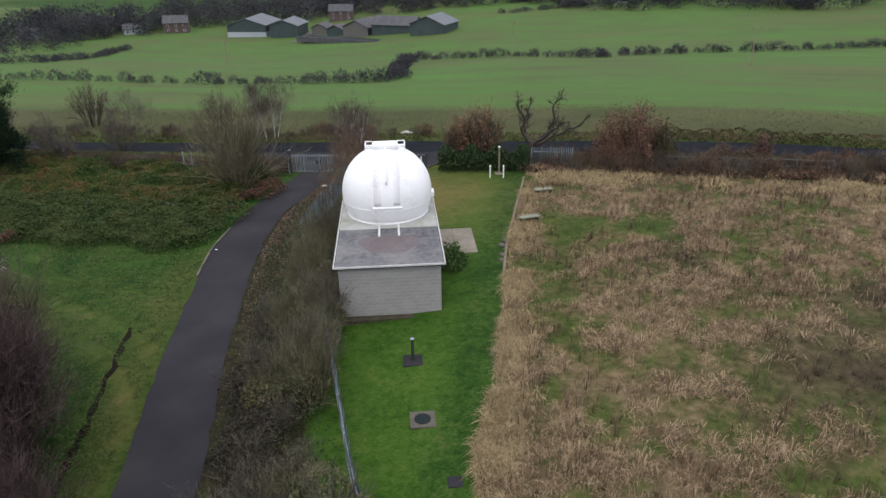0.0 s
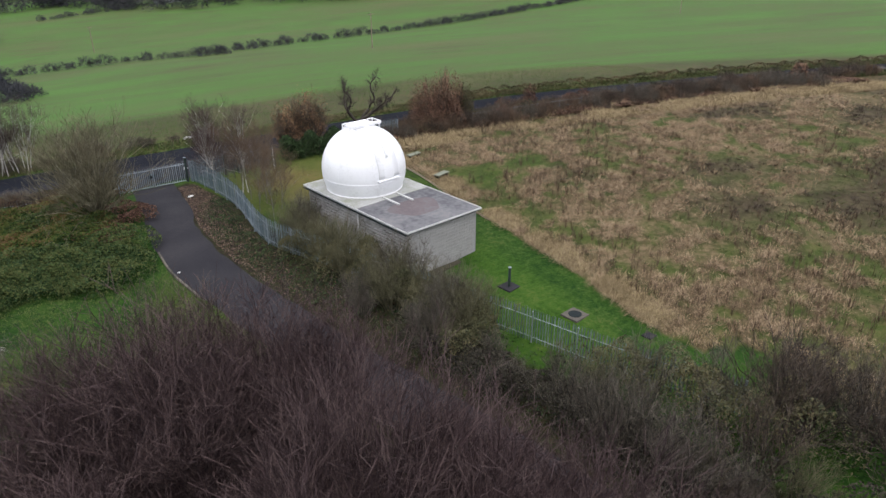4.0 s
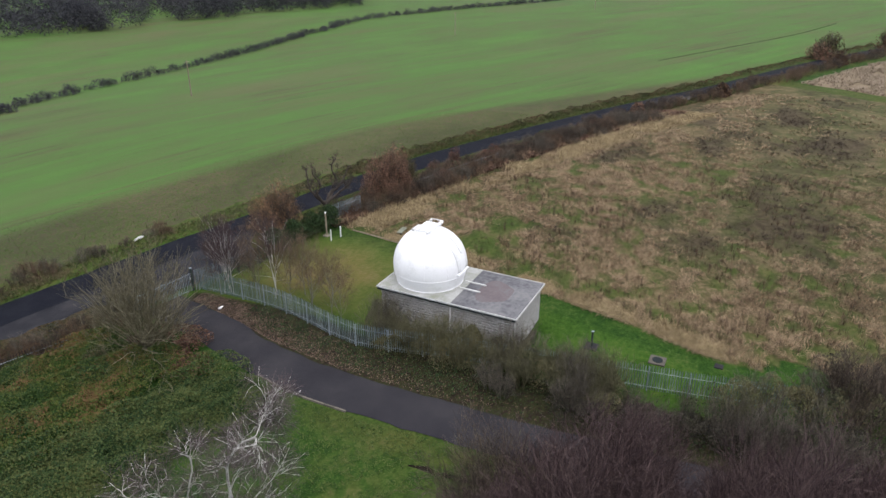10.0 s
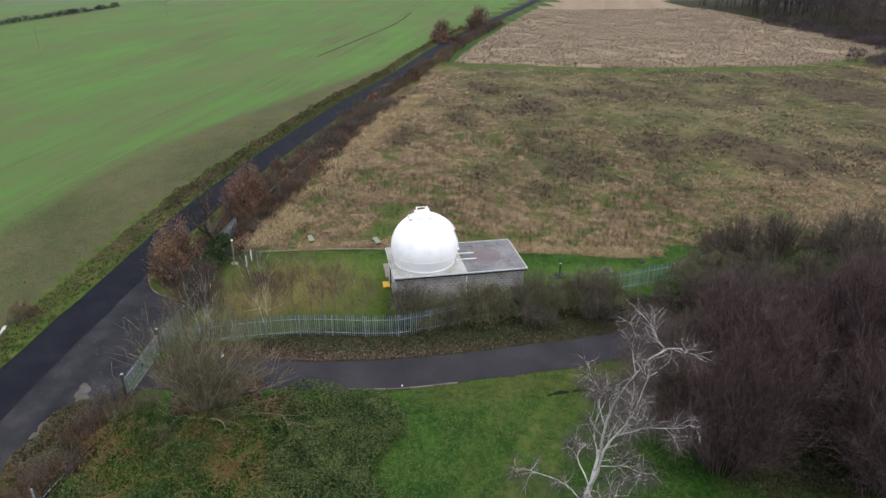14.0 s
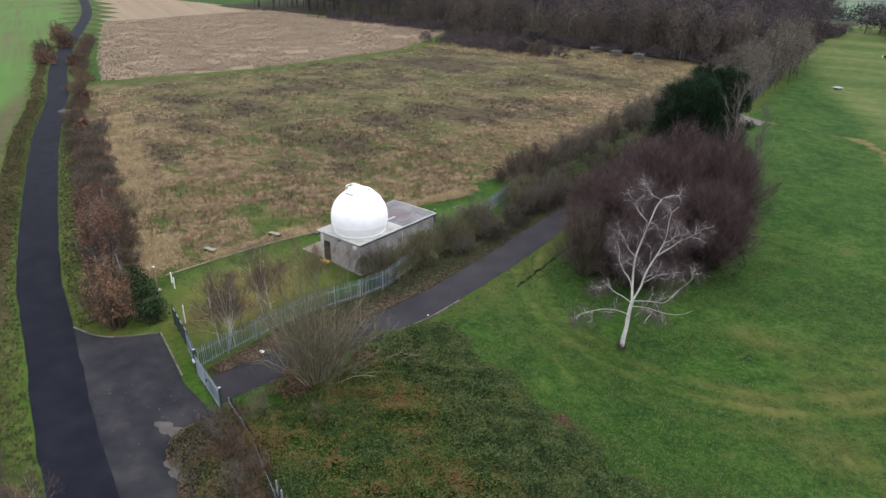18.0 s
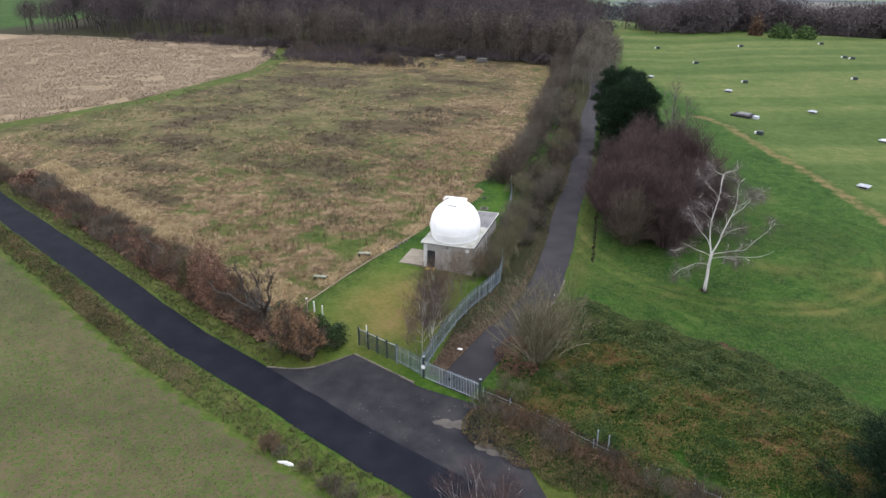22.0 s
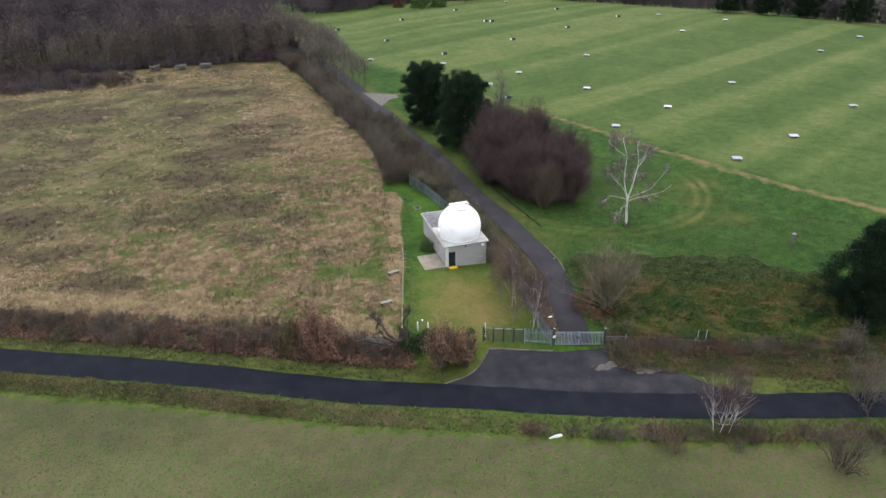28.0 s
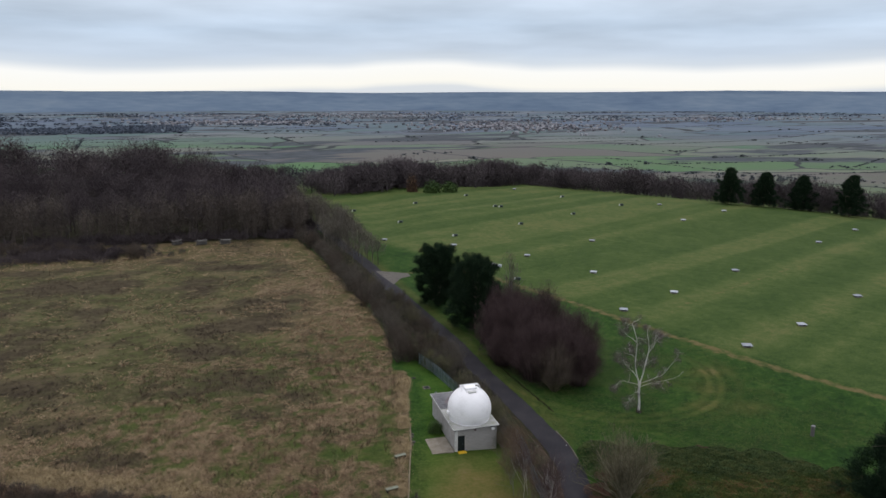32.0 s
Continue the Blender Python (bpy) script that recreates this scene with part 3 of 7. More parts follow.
def thing(name, at, label, category, group="", rz=0.0, kind=""):
    ob = new(name)
    ob.matrix_basis = pose(*at, 0, 0, rz)
    ob.empty_display_size = 0.3
    return tagged(ob, label, category, group, kind)


def part(name, bm, material, parent, label="", loc=None, smooth=False):
    me = bpy.data.meshes.new(name)
    bm.to_mesh(me)
    bm.free()
    me.materials.append(material)
    if smooth:
        me.polygons.foreach_set("use_smooth", np.ones(len(me.polygons), bool))
    ob = new(name, me)
    ob.parent = parent
    if loc is not None:
        ob.location = loc
    if label:
        ob["label"] = label
    return ob


def share(name, me, parent, m):
    ob = new(name, me)
    ob.parent = parent
    ob.matrix_basis = m
    return ob


def box(bm, x0, y0, z0, x1, y1, z1, bev=0.0):
    r = bmesh.ops.create_cube(bm, size=1.0)
    for v in r["verts"]:
        v.co = Vector((x0 + (v.co.x + .5) * (x1 - x0), y0 + (v.co.y + .5) * (y1 - y0), z0 + (v.co.z + .5) * (z1 - z0)))
    if bev:
        es = list({e for v in r["verts"] for e in v.link_edges})
        bmesh.ops.bevel(bm, geom=es, offset=bev, segments=1, affect="EDGES", profile=.7)
    return bm


def boxm(*a, bev=0.02):
    return box(bmesh.new(), *a, bev=bev)


def cyl(bm, p, q, r0, r1=None, seg=10):
    p, q = Vector(p), Vector(q)
    m = Matrix.Translation((p + q) / 2) @ (q - p).to_track_quat("Z", "Y").to_matrix().to_4x4()
    bmesh.ops.create_cone(bm, cap_ends=True, segments=seg, radius1=r0, radius2=r0 if r1 is None else r1, depth=(q - p).length, matrix=m)
    return bm


def catmull(pts, step):
    pts = [Vector(p) for p in pts]
    P = [pts[0] * 2 - pts[1]] + pts + [pts[-1] * 2 - pts[-2]]
    out = []
    for i in range(1, len(P) - 2):
        a, b, c, d = P[i - 1:i + 3]
        k = max(2, int((c - b).length / step))
        for j in range(k):
            t = j / k
            out.append(.5 * ((2 * b) + (c - a) * t + (2 * a - 5 * b + 4 * c - d) * t * t + (3 * b - a - 3 * c + d) * t ** 3))
    return np.array([list(v) for v in out + [pts[-1]]])


def strip(name, line, w0, w1, dz, material, step=1.0, across=6, wob=0.0, label=""):
    """A sheet along a line, laid on the land: w0 to its right-hand edge, w1 to its left."""
    c = catmull(line, step)[:, :2]
    t = np.gradient(c, axis=0)
    t /= np.linalg.norm(t, axis=1)[:, None]
    nrm = np.stack([-t[:, 1], t[:, 0]], 1)
    rng = np.random.default_rng(7)
    u = np.linspace(-w0, w1, across)
    X = c[:, None, :] + nrm[:, None, :] * u[None, :, None]
    if wob:
        X[:, 0] += nrm * rng.normal(0, wob, len(c))[:, None]
        X[:, -1] += nrm * rng.normal(0, wob, len(c))[:, None]
    n = len(c)
    crown = dz * (1 - .25 * (u / max(w0, w1)) ** 2)
    V = np.dstack([X, H(X[..., 0], X[..., 1]) + crown[None]]).reshape(-1, 3)
    i = (np.arange(n - 1)[:, None] * across + np.arange(across - 1)[None]).ravel()
    F = np.stack([i, i + across, i + across + 1, i + 1], 1)[:, ::-1]
    ob = obj_np(name, V, F, material, smooth=True)
    return tagged(ob, label, "", "", "structure")


def loft(name, A, B, dz, material, n=40, m=14, label=""):
    A, B = np.array(A, float), np.array(B, float)

    def along(P):
        d = np.r_[0, np.cumsum(np.linalg.norm(np.diff(P, axis=0), axis=1))]
        u = np.linspace(0, d[-1], n)
        return np.stack([np.interp(u, d, P[:, 0]), np.interp(u, d, P[:, 1])], 1)
    a, b = along(A), along(B)
    w = np.linspace(0, 1, m)[None, :, None]
    X = a[:, None] * (1 - w) + b[:, None] * w
    V = np.dstack([X, H(X[..., 0], X[..., 1]) + dz]).reshape(-1, 3)
    i = (np.arange(n - 1)[:, None] * m + np.arange(m - 1)[None]).ravel()
    return tagged(obj_np(name, V, np.stack([i, i + m, i + m + 1, i + 1], 1), material, smooth=True), label, "", "", "structure")


# ---- plants: polylines grown in bulk, then given thickness ----
def unit(v):
    return v / np.maximum(np.linalg.norm(v, axis=-1, keepdims=True), 1e-9)


def sprout(rng, P, R, n, t0, t1, length, spread, up, k=4, curl=.25, thin=.55):
    """n children on each of the polylines P (m, k0, 3) with radii R (m, k0)."""
    m, k0, _ = P.shape
    idx = np.repeat(np.arange(m), n)
    t = rng.uniform(t0, t1, m * n)
    f = t * (k0 - 1)
    i = np.minimum(f.astype(int), k0 - 2)
    w = (f - i)[:, None]
    a, b = P[idx, i], P[idx, i + 1]
    start = a * (1 - w) + b * w
    tan = unit(b - a)
    rad = (R[idx, i] * (1 - w[:, 0]) + R[idx, i + 1] * w[:, 0]) * thin
    d = unit(tan * (1 - spread) + unit(rng.normal(size=(m * n, 3))) * spread + np.array([0, 0, up]))
    L = length * rng.uniform(.55, 1.25, m * n) * (1.15 - .55 * t)
    pts = [start]
    for j in range(k - 1):
        d = unit(d + rng.normal(size=d.shape) * curl + np.array([0, 0, up * .3]))
        pts.append(pts[-1] + d * (L / (k - 1))[:, None])
    C = np.stack(pts, 1)
    RR = rad[:, None] * np.linspace(1, .3, k)[None]
    return C, RR


def tubes(P, R, sides=3):
    """Tapered tubes as quads."""
    m, k, _ = P.shape
    T = unit(np.gradient(P, axis=1))
    ref = np.where(np.abs(T[..., 2:3]) > .9, np.array([1., 0, 0]), np.array([0, 0, 1.]))
    U = unit(np.cross(T, ref))
    W = np.cross(T, U)
    a = np.arange(sides) * 2 * np.pi / sides
    V = P[:, :, None] + R[:, :, None, None] * (np.cos(a)[None, None, :, None] * U[:, :, None] + np.sin(a)[None, None, :, None] * W[:, :, None])
    base = (np.arange(m)[:, None, None] * k + np.arange(k - 1)[None, :, None]) * sides
    s = np.arange(sides)[None, None]
    s2 = (s + 1) % sides
    F = np.stack([base + s, base + s2, base + sides + s2, base + sides + s], -1).reshape(-1, 4)
    return V.reshape(-1, 3), F


def ribbons(rng, P, R):
    """Flat twigs as quads."""
    m, k, _ = P.shape
    side = unit(np.cross(unit(P[:, -1] - P[:, 0]), rng.normal(size=(m, 3))))[:, None]
    V = np.stack([P - side * R[..., None], P + side * R[..., None]], 2).reshape(-1, 3)
    i = (np.arange(m)[:, None] * k + np.arange(k - 1)[None]).ravel() * 2
    return V, np.stack([i, i + 1, i + 3, i + 2], 1)


def leaves(rng, C, size, flat=0.0):
    """A four-cornered leaf, folded a little, at each centre."""
    n = len(C)
    d = rng.normal(size=(n, 3))
    d[:, 2] *= 1 - flat
    d = unit(d)
    s = unit(np.cross(d, rng.normal(size=(n, 3)) * np.array([1, 1, 1 - flat]) + np.array([0, 0, flat * 3])))
    up = np.cross(d, s)
    L = (size * rng.uniform(.6, 1.4, n))[:, None]
    V = np.stack([C - d * L * .6, C + s * L * .4 + up * L * .12, C + d * L * .6, C - s * L * .4 + up * L * .12], 1).reshape(-1, 3)
    return V, np.arange(n * 4).reshape(n, 4)


def join(*geos):
    V, F, o = [], [], 0
    for v, f in geos:
        V.append(v); F.append(f + o); o += len(v)
    return np.concatenate(V), np.concatenate(F)


def shrub_geo(seed, R, Hh, stems=60, twigs=14, fine=3, w=.012, lean=.25, split=False, flat=False):
    """A many-stemmed bare shrub: stems fanning out to a dome, with two orders of twigs."""
    rng = np.random.default_rng(seed)
    a, q = rng.uniform(0, 2 * np.pi, stems), np.sqrt(rng.uniform(0, 1, stems))
    lump = .8 + .2 * np.sin(3 * a + seed) + rng.normal(0, .08, stems)
    tip = np.stack([R * q * np.cos(a) * lump, R * q * np.sin(a) * lump, Hh * np.sqrt(np.maximum(1 - (q * .93) ** 2, .06)) * rng.uniform(.72, 1.05, stems)], 1)
    base = np.stack([np.cos(a) * q * R * lean, np.sin(a) * q * R * lean, np.zeros(stems)], 1)
    ts = np.linspace(0, 1, 6)
    midp = base * .55 + tip * .45 + np.array([0, 0, .10 * Hh])
    P = np.stack([(1 - t) ** 2 * base + 2 * t * (1 - t) * midp + t * t * tip for t in ts], 1) + rng.normal(0, .04 * R, (stems, 6, 3)) * ts[None, :, None]
    P[:, 0, 2] = -.1
    Rr = np.linspace(1, .3, 6)[None] * (w * rng.uniform(1.6, 3.2, stems))[:, None]
    A, Ra = sprout(rng, P, Rr, twigs, .22, 1, R * .42, .42, .25, 3, .2, .6)
    Bq, Rb = sprout(rng, A, Ra, fine, .25, 1, R * .22, .5, .2, 2, .2, .7)
    stem = tubes(P, Rr) if not flat else ribbons(rng, P, Rr * .4)
    fuzz = join(ribbons(rng, A, np.maximum(Ra, w * .55)), ribbons(rng, Bq, np.maximum(Rb, w * .45)))
    return (stem, fuzz) if split else join(stem, fuzz)


def tree_geo(seed, Hh, R, limbs=22, branches=9, twigs=6, r=.16, crown=.25, up=.28, w=.012, sides=5):
    """A bare tree: trunk, limbs, branches and twigs. Returns wood and twigs."""
    rng = np.random.default_rng(seed)
    ts = np.linspace(0, 1, 8)
    P = np.stack([np.cumsum(rng.normal(0, .02 * Hh, 8)) * ts, np.cumsum(rng.normal(0, .02 * Hh, 8)) * ts, ts * Hh * .92], 1)[None]
    P[:, 0, 2] = -.2
    Rr = (r * (1 - .85 * ts))[None]
    L, Rl = sprout(rng, P, Rr, limbs, crown, .97, R * 1.05, .62, up, 5, .16, .6)
    Bq, Rb = sprout(rng, L, Rl, branches, .25, 1, R * .48, .5, up * .8, 4, .2, .65)
    T, Rt = sprout(rng, Bq, Rb, twigs, .2, 1, R * .22, .5, up * .5, 3, .2, .7)
    wood = join(tubes(P, Rr, sides), tubes(L, np.maximum(Rl, w)))
    fine = join(ribbons(rng, Bq, np.maximum(Rb, w * .8)), ribbons(rng, T, np.maximum(Rt, w * .6)))
    return wood, fine, (P, Rr, L, Rl, Bq, Rb, T)


def plant_mesh(name, geo, material):
    ob = obj_np(name, geo[0], geo[1], material)
    me = ob.data
    bpy.data.objects.remove(ob)
    return me


def scatter(V, F, at, turn, size):
    """Copies of one geometry as arrays, at places (n, 3)."""
    n = len(at)
    c, s = np.cos(turn), np.sin(turn)
    X = V[None] * size[:, None, None]
    Y = np.stack([X[..., 0] * c[:, None] - X[..., 1] * s[:, None], X[..., 0] * s[:, None] + X[..., 1] * c[:, None], X[..., 2]], -1) + at[:, None]
    return Y.reshape(-1, 3), (F[None] + (np.arange(n) * len(V))[:, None, None]).reshape(-1, F.shape[1])


# ---- the land ----
def axis(lo, hi, step, far_lo, far_hi, grow=1.13):
    a = list(np.arange(lo, hi + .01, step))
    d, x = step, hi
    while x < far_hi:
        d = min(d * grow, 130); x += d; a.append(x)
    d, x = step, lo
    while x > far_lo:
        d = min(d * grow, 130); x -= d; a.insert(0, x)
    return np.array(a)


def build_ground():
    xs, ys = axis(-90, 100, 1.0, -4700, 4700), axis(-105, 100, 1.0, -4700, 900)
    X, Y = np.meshgrid(xs, ys, indexing="ij")
    Z = H(X, Y)
    ry = road_y(X)
    fx = field_x(Y)
    rough = sm(-.5, .5, X - fx) * sm(-.8, .8, (ry - 5.0) - Y) * sm(-101, -99, Y) * sm(-4.5, -7.0, X - crop_x(Y))
    verge = sm(2.0, 3.2, Y - ry) * sm(7.6, 6.8, Y - ry) * .62
    arable = sm(6.0, 6.7, Y - ry) * sm(520, 490, Y + .3 * X)
    maize = sm(-.8, .8, X - crop_x(Y)) * sm(-9, -7, -(Y - ry + 18)) * sm(-110, -104, Y) * sm(420, 400, X)
    tx = track_x(Y)
    bank = sm(-1.0, .5, X - tx - 1.2) * sm(7.5, 5.5, X - tx) * sm(-110, -100, Y) * sm(66, 64.5, Y) * sm(-4.0, -4.6, X - .5 * np.maximum(0, 40 - Y))
    bramb = sm(-12.3, -13.5, X - .02 * (Y - 56) ** 2 * .2) * sm(-46, -43, X) * sm(48, 51, Y) * sm(0, -1, Y - (ry - 5)) * .75
    wood = sm(-95, -99, Y + .02 * X) * sm(6, 10, X) * sm(260, 240, X)
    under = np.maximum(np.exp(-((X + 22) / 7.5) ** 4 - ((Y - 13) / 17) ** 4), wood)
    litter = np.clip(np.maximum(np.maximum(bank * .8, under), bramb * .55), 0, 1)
    px = np.interp(Y, [-60, -50, -43, -30, -14, 9, 31, 45, 90], [-24, -29, -34.8, -39.5, -46.5, -54.6, -63.7, -71.7, -90])
    path = np.exp(-((X - px) / 2.3) ** 2) * sm(-53, -48, Y) * sm(90, 60, Y) * .60 + .50 * np.exp(-((Y + 49.5) / 1.2) ** 2) * sm(-33, -29, X) * sm(-9, -12, X)
    path = path + .46 * np.exp(-(((X + 68.6) * .417 - (Y + 8.6) * .909) / 1.2) ** 2) * sm(-62, -72, X) * sm(-230, -190, X)
    r2 = np.hypot(X + 31, Y - 22)
    ruts = (np.exp(-((r2 - 20.8) / .45) ** 2) + np.exp(-((r2 - 18.8) / .45) ** 2) + .6 * np.exp(-((r2 - 23.6) / .5) ** 2)) * sm(20, 27, Y) * sm(-9, -14, X)
    worn = np.exp(-((X - 2.0) / 6) ** 2 - ((Y - 56) / 8) ** 2) * 1.1 + .32 * ruts
    for cx, cy, rx, ry_ in ((-45, 34, 3, 2), (-49, 28, 4, 2), (-41, 40, 2.5, 1.5), (-38, 30, 3, 1.6), (-47, 42, 3, 2)):
        worn = worn + .5 * np.exp(-((X - cx) / rx) ** 2 - ((Y - cy) / ry_) ** 2)
    worn = worn + .35 * np.exp(-((X - tx + 3.0) / 1.1) ** 2) * sm(48, 44, Y)
    worn = worn + .38 * sm(-7.5, -5.5, Y - ry) * sm(-1.5, -2.4, Y - ry) + .3 * sm(2, 2.6, Y - ry) * sm(7, 6, Y - ry)
    worn = worn + .3 * sm(-8, -6, X - crop_x(Y)) * sm(1, 0, X - crop_x(Y)) * (Y < ry)
    worn = np.clip(worn * (.55 + .9 * vn(X, Y, 2.4, 33)), 0, 1)
    path = np.clip(path, 0, 1)
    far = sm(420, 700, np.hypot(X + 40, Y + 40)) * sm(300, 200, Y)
    nx, ny = len(xs), len(ys)
    i = (np.arange(nx - 1)[:, None] * ny + np.arange(ny - 1)[None]).ravel()
    F = np.stack([i, i + ny, i + ny + 1, i + 1], 1)
    ob = obj_np("ground", np.stack([X, Y, Z], -1).reshape(-1, 3), F, ground_material(), smooth=True)
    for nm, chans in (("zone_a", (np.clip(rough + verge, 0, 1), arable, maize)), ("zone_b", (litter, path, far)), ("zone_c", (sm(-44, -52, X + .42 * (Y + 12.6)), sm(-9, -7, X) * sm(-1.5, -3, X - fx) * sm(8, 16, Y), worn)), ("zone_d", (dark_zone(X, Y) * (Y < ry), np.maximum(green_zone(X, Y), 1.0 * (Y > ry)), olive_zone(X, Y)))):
        at = ob.data.color_attributes.new(nm, "FLOAT_COLOR", "POINT")
        # zone_c alpha grows with range: how much painted haze the plain takes
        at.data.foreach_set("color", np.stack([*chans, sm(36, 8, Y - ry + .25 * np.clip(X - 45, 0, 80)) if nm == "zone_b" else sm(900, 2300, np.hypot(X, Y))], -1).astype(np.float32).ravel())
    tagged(ob, "grassland, arable field and distant farmed plain", "", "", "structure")


build_ground()
strip("road", ROAD, 1.95, 1.95, .07, M["road"], 1.5, 7, .05, "narrow lane of fresh dark asphalt")
strip("track_road", TRACK, 1.75, 1.75, .05, M["track"], 1.0, 7, .06, "worn grey asphalt service track")
APRON_S = [(9.6, 69.1), (7.2, 68.6), (5.6, 67.7), (4.2, 66.2), (3.0, 64.7), (-4.6, 67.1), (-10.4, 67.8), (-15.3, 72.8), (-18.6, 77.4), (-24, 80.0)]
APRON_N = [(9.6, 69.2), (7.6, 70.2), (4.0, 71.4), (0.5, 72.7), (-4.0, 74.1), (-9, 75.7), (-14, 77.2), (-24, 80.2)]
loft("forecourt_pavement", APRON_S, APRON_N, .05, M["apron"], 60, 14, "patched grey asphalt forecourt before the gate")
loft("hardstanding_pavement", [(-7.3, -38), (-10.5, -44), (-13.5, -46)], [(-5.4, -52), (-9, -51), (-13.5, -49)], .06, M["gravel"], 12, 8, "pale concrete hardstanding beside the track")
for cx, cy, r, sd in ((-8.6, 70.7, .85, 1), (-12.6, 72.5, .9, 2)):
    rg = np.random.default_rng(sd)
    an = np.linspace(0, 2 * np.pi, 25)[:-1]
    rr = r * (1 + .35 * np.sin(2 * an + sd) + .2 * np.sin(5 * an) + rg.normal(0, .10, 24))
    Vp = [(cx, cy, h(cx, cy) + .062)] + [(cx + q * math.cos(t) * 1.2, cy + q * math.sin(t) * .8, h(cx + q * math.cos(t) * 1.2, cy + q * math.sin(t) * .8) + .058) for q, t in zip(rr, an)]
    tagged(obj_np("pavement_patch", Vp, [(0, 1 + j, 1 + (j + 1) % 24) for j in range(24)], M["worn_patch"]), "worn pale gravel patch in the forecourt", "", "", "structure")

# far hills that close the plain, distance haze painted into their blue-grey
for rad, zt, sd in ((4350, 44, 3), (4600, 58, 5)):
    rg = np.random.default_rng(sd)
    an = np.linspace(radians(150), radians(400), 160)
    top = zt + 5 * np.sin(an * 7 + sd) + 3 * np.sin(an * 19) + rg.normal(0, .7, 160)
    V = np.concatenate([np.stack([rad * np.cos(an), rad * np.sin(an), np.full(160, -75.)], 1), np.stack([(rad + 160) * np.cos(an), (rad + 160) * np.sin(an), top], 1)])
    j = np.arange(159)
    tagged(obj_np("backdrop_hills", V, np.stack([j, j + 1, j + 161, j + 160], 1), M["hills"], smooth=True), "haze-tinted blue-grey wooded hills on the horizon", "", "", "structure")


# ---- the observatory ----
OX0, OX1, OY0, OY1 = -3.35, 2.42, 35.2, 46.35      # outer faces of the walls
OZ, OH = 0.02, 3.12                                 # floor level, height to the underside of the roof
DX, DY, DR = -0.48, 43.5, 2.92                     # the dome


def build_observatory():
    ob = thing("observatory", (DX, 41, OZ), "grey block-built observatory with flat roof and white dome", "observatory")
    L = lambda x, y, z: (x - DX, y - 41, z - OZ)

    def bx(name, x0, y0, z0, x1, y1, z1, m, label="", bev=.015, parent=None):
        a, b = L(x0, y0, z0), L(x1, y1, z1)
        return part(name, boxm(*a, *b, bev=bev), m, parent or ob, label)
    t = .24
    core = bx("wall", OX0 + .012, OY0 + .012, -.5, OX1 - .012, OY0 + t, OH + OZ, M["mortar"], bev=0)
    dx0, dx1 = 1.05, 2.0                            # the door's opening in the north wall
    nw = bx("wall", OX0 + .012, OY1 - t, -.5, dx0, OY1 - .012, OH + OZ, M["mortar"], bev=0)
    bx("wall", dx1, OY1 - t, -.5, OX1 - .012, OY1 - .012, OH + OZ, M["mortar"], bev=0)
    bx("wall", dx0, OY1 - t, 2.28, dx1, OY1 - .012, OH + OZ, M["mortar"], bev=0)
    ww = bx("wall", OX0 + .012, OY0 + t, -.5, OX0 + t, OY1 - t, OH + OZ, M["mortar"], bev=0)
    bx("wall", OX1 - t, OY0 + t, -.5, OX1 - .012, OY1 - t, OH + OZ, M["mortar"], bev=0)
    bx("floor_slab", OX0 + t, OY0 + t, -.3, OX1 - t, OY1 - t, .02, M["concrete"], bev=0)
    # roof slab, felt, pale band under the dome, fascia
    bx("roof_slab", OX0 - .20, OY0 - .20, OH + OZ, OX1 + .20, OY1 + .23, OH + .17, M["dark"], "dark roof edge board", .01)
    stain = bmesh.new()
    stain.faces.new([stain.verts.new(L(-.45 + 1.75 * math.cos(q) * (1 + .16 * math.sin(3 * q)), 37.9 + 1.5 * math.sin(q) * (1 + .14 * math.cos(2 * q)), OH + .2085)) for q in np.linspace(0, 6.2832, 33)[:-1]])
    part("felt_patch", stain, M["stain"], ob, "rust-stained patch on the roofing felt")
    bx("roof_covering", OX0 - .17, OY0 - .17, OH + .17, OX1 + .17, 40.25, OH + .205, M["felt"], "stained dark grey roofing felt", .01)
    bx("roof_covering", OX0 - .17, 40.25, OH + .17, OX1 + .17, OY1 + .2, OH + .225, M["roof_pale"], "pale lichen-stained roof deck", .01)
    for y0, y1 in ((OY0 - .26, OY0 - .20), (OY1 + .23, OY1 + .29)):
        bx("fascia", OX0 - .24, y0, OH + .10, OX1 + .24, y1, OH + .215, M["trim"], bev=.008)
    for x0, x1 in ((OX0 - .26, OX0 - .20), (OX1 + .20, OX1 + .26)):
        bx("fascia", x0, OY0 - .22, OH + .10, x1, OY1 + .25, OH + .215, M["trim"], bev=.008)
    # dark gutter line on the long west side, with its downpipe
    bx("gutter", OX0 - .34, OY0 - .2, OH - .02, OX0 - .262, OY1 + .2, OH + .06, M["dark"], "dark rainwater gutter", .01)
    bm = cyl(bmesh.new(), L(OX0 - .09, 40.3, .05), L(OX0 - .09, 40.3, OH - .05), .045)
    cyl(bm, L(OX0 - .09, 40.3, OH - .06), L(OX0 - .30, 40.3, OH), .045)
    part("downpipe", bm, M["white"], ob, "white plastic downpipe")
    # rails on the roof south of the dome
    for x in (-1.05, .15):
        bx("roof_rail", x - .07, 38.9, OH + .205, x + .07, 40.75, OH + .30, M["trim"], "pale rail lying on the roof")
    # door, frame, step, lamp, grilles
    door = bx("door", dx0 + .06, OY1 - .16, .1, dx1 - .06, OY1 - .1, 2.22, M["dark"], "black painted door")
    part("handle", cyl(bmesh.new(), L(dx0 + .16, OY1 - .06, 1.1), L(dx0 + .28, OY1 - .06, 1.1), .015), M["steel"], door, "steel lever handle")
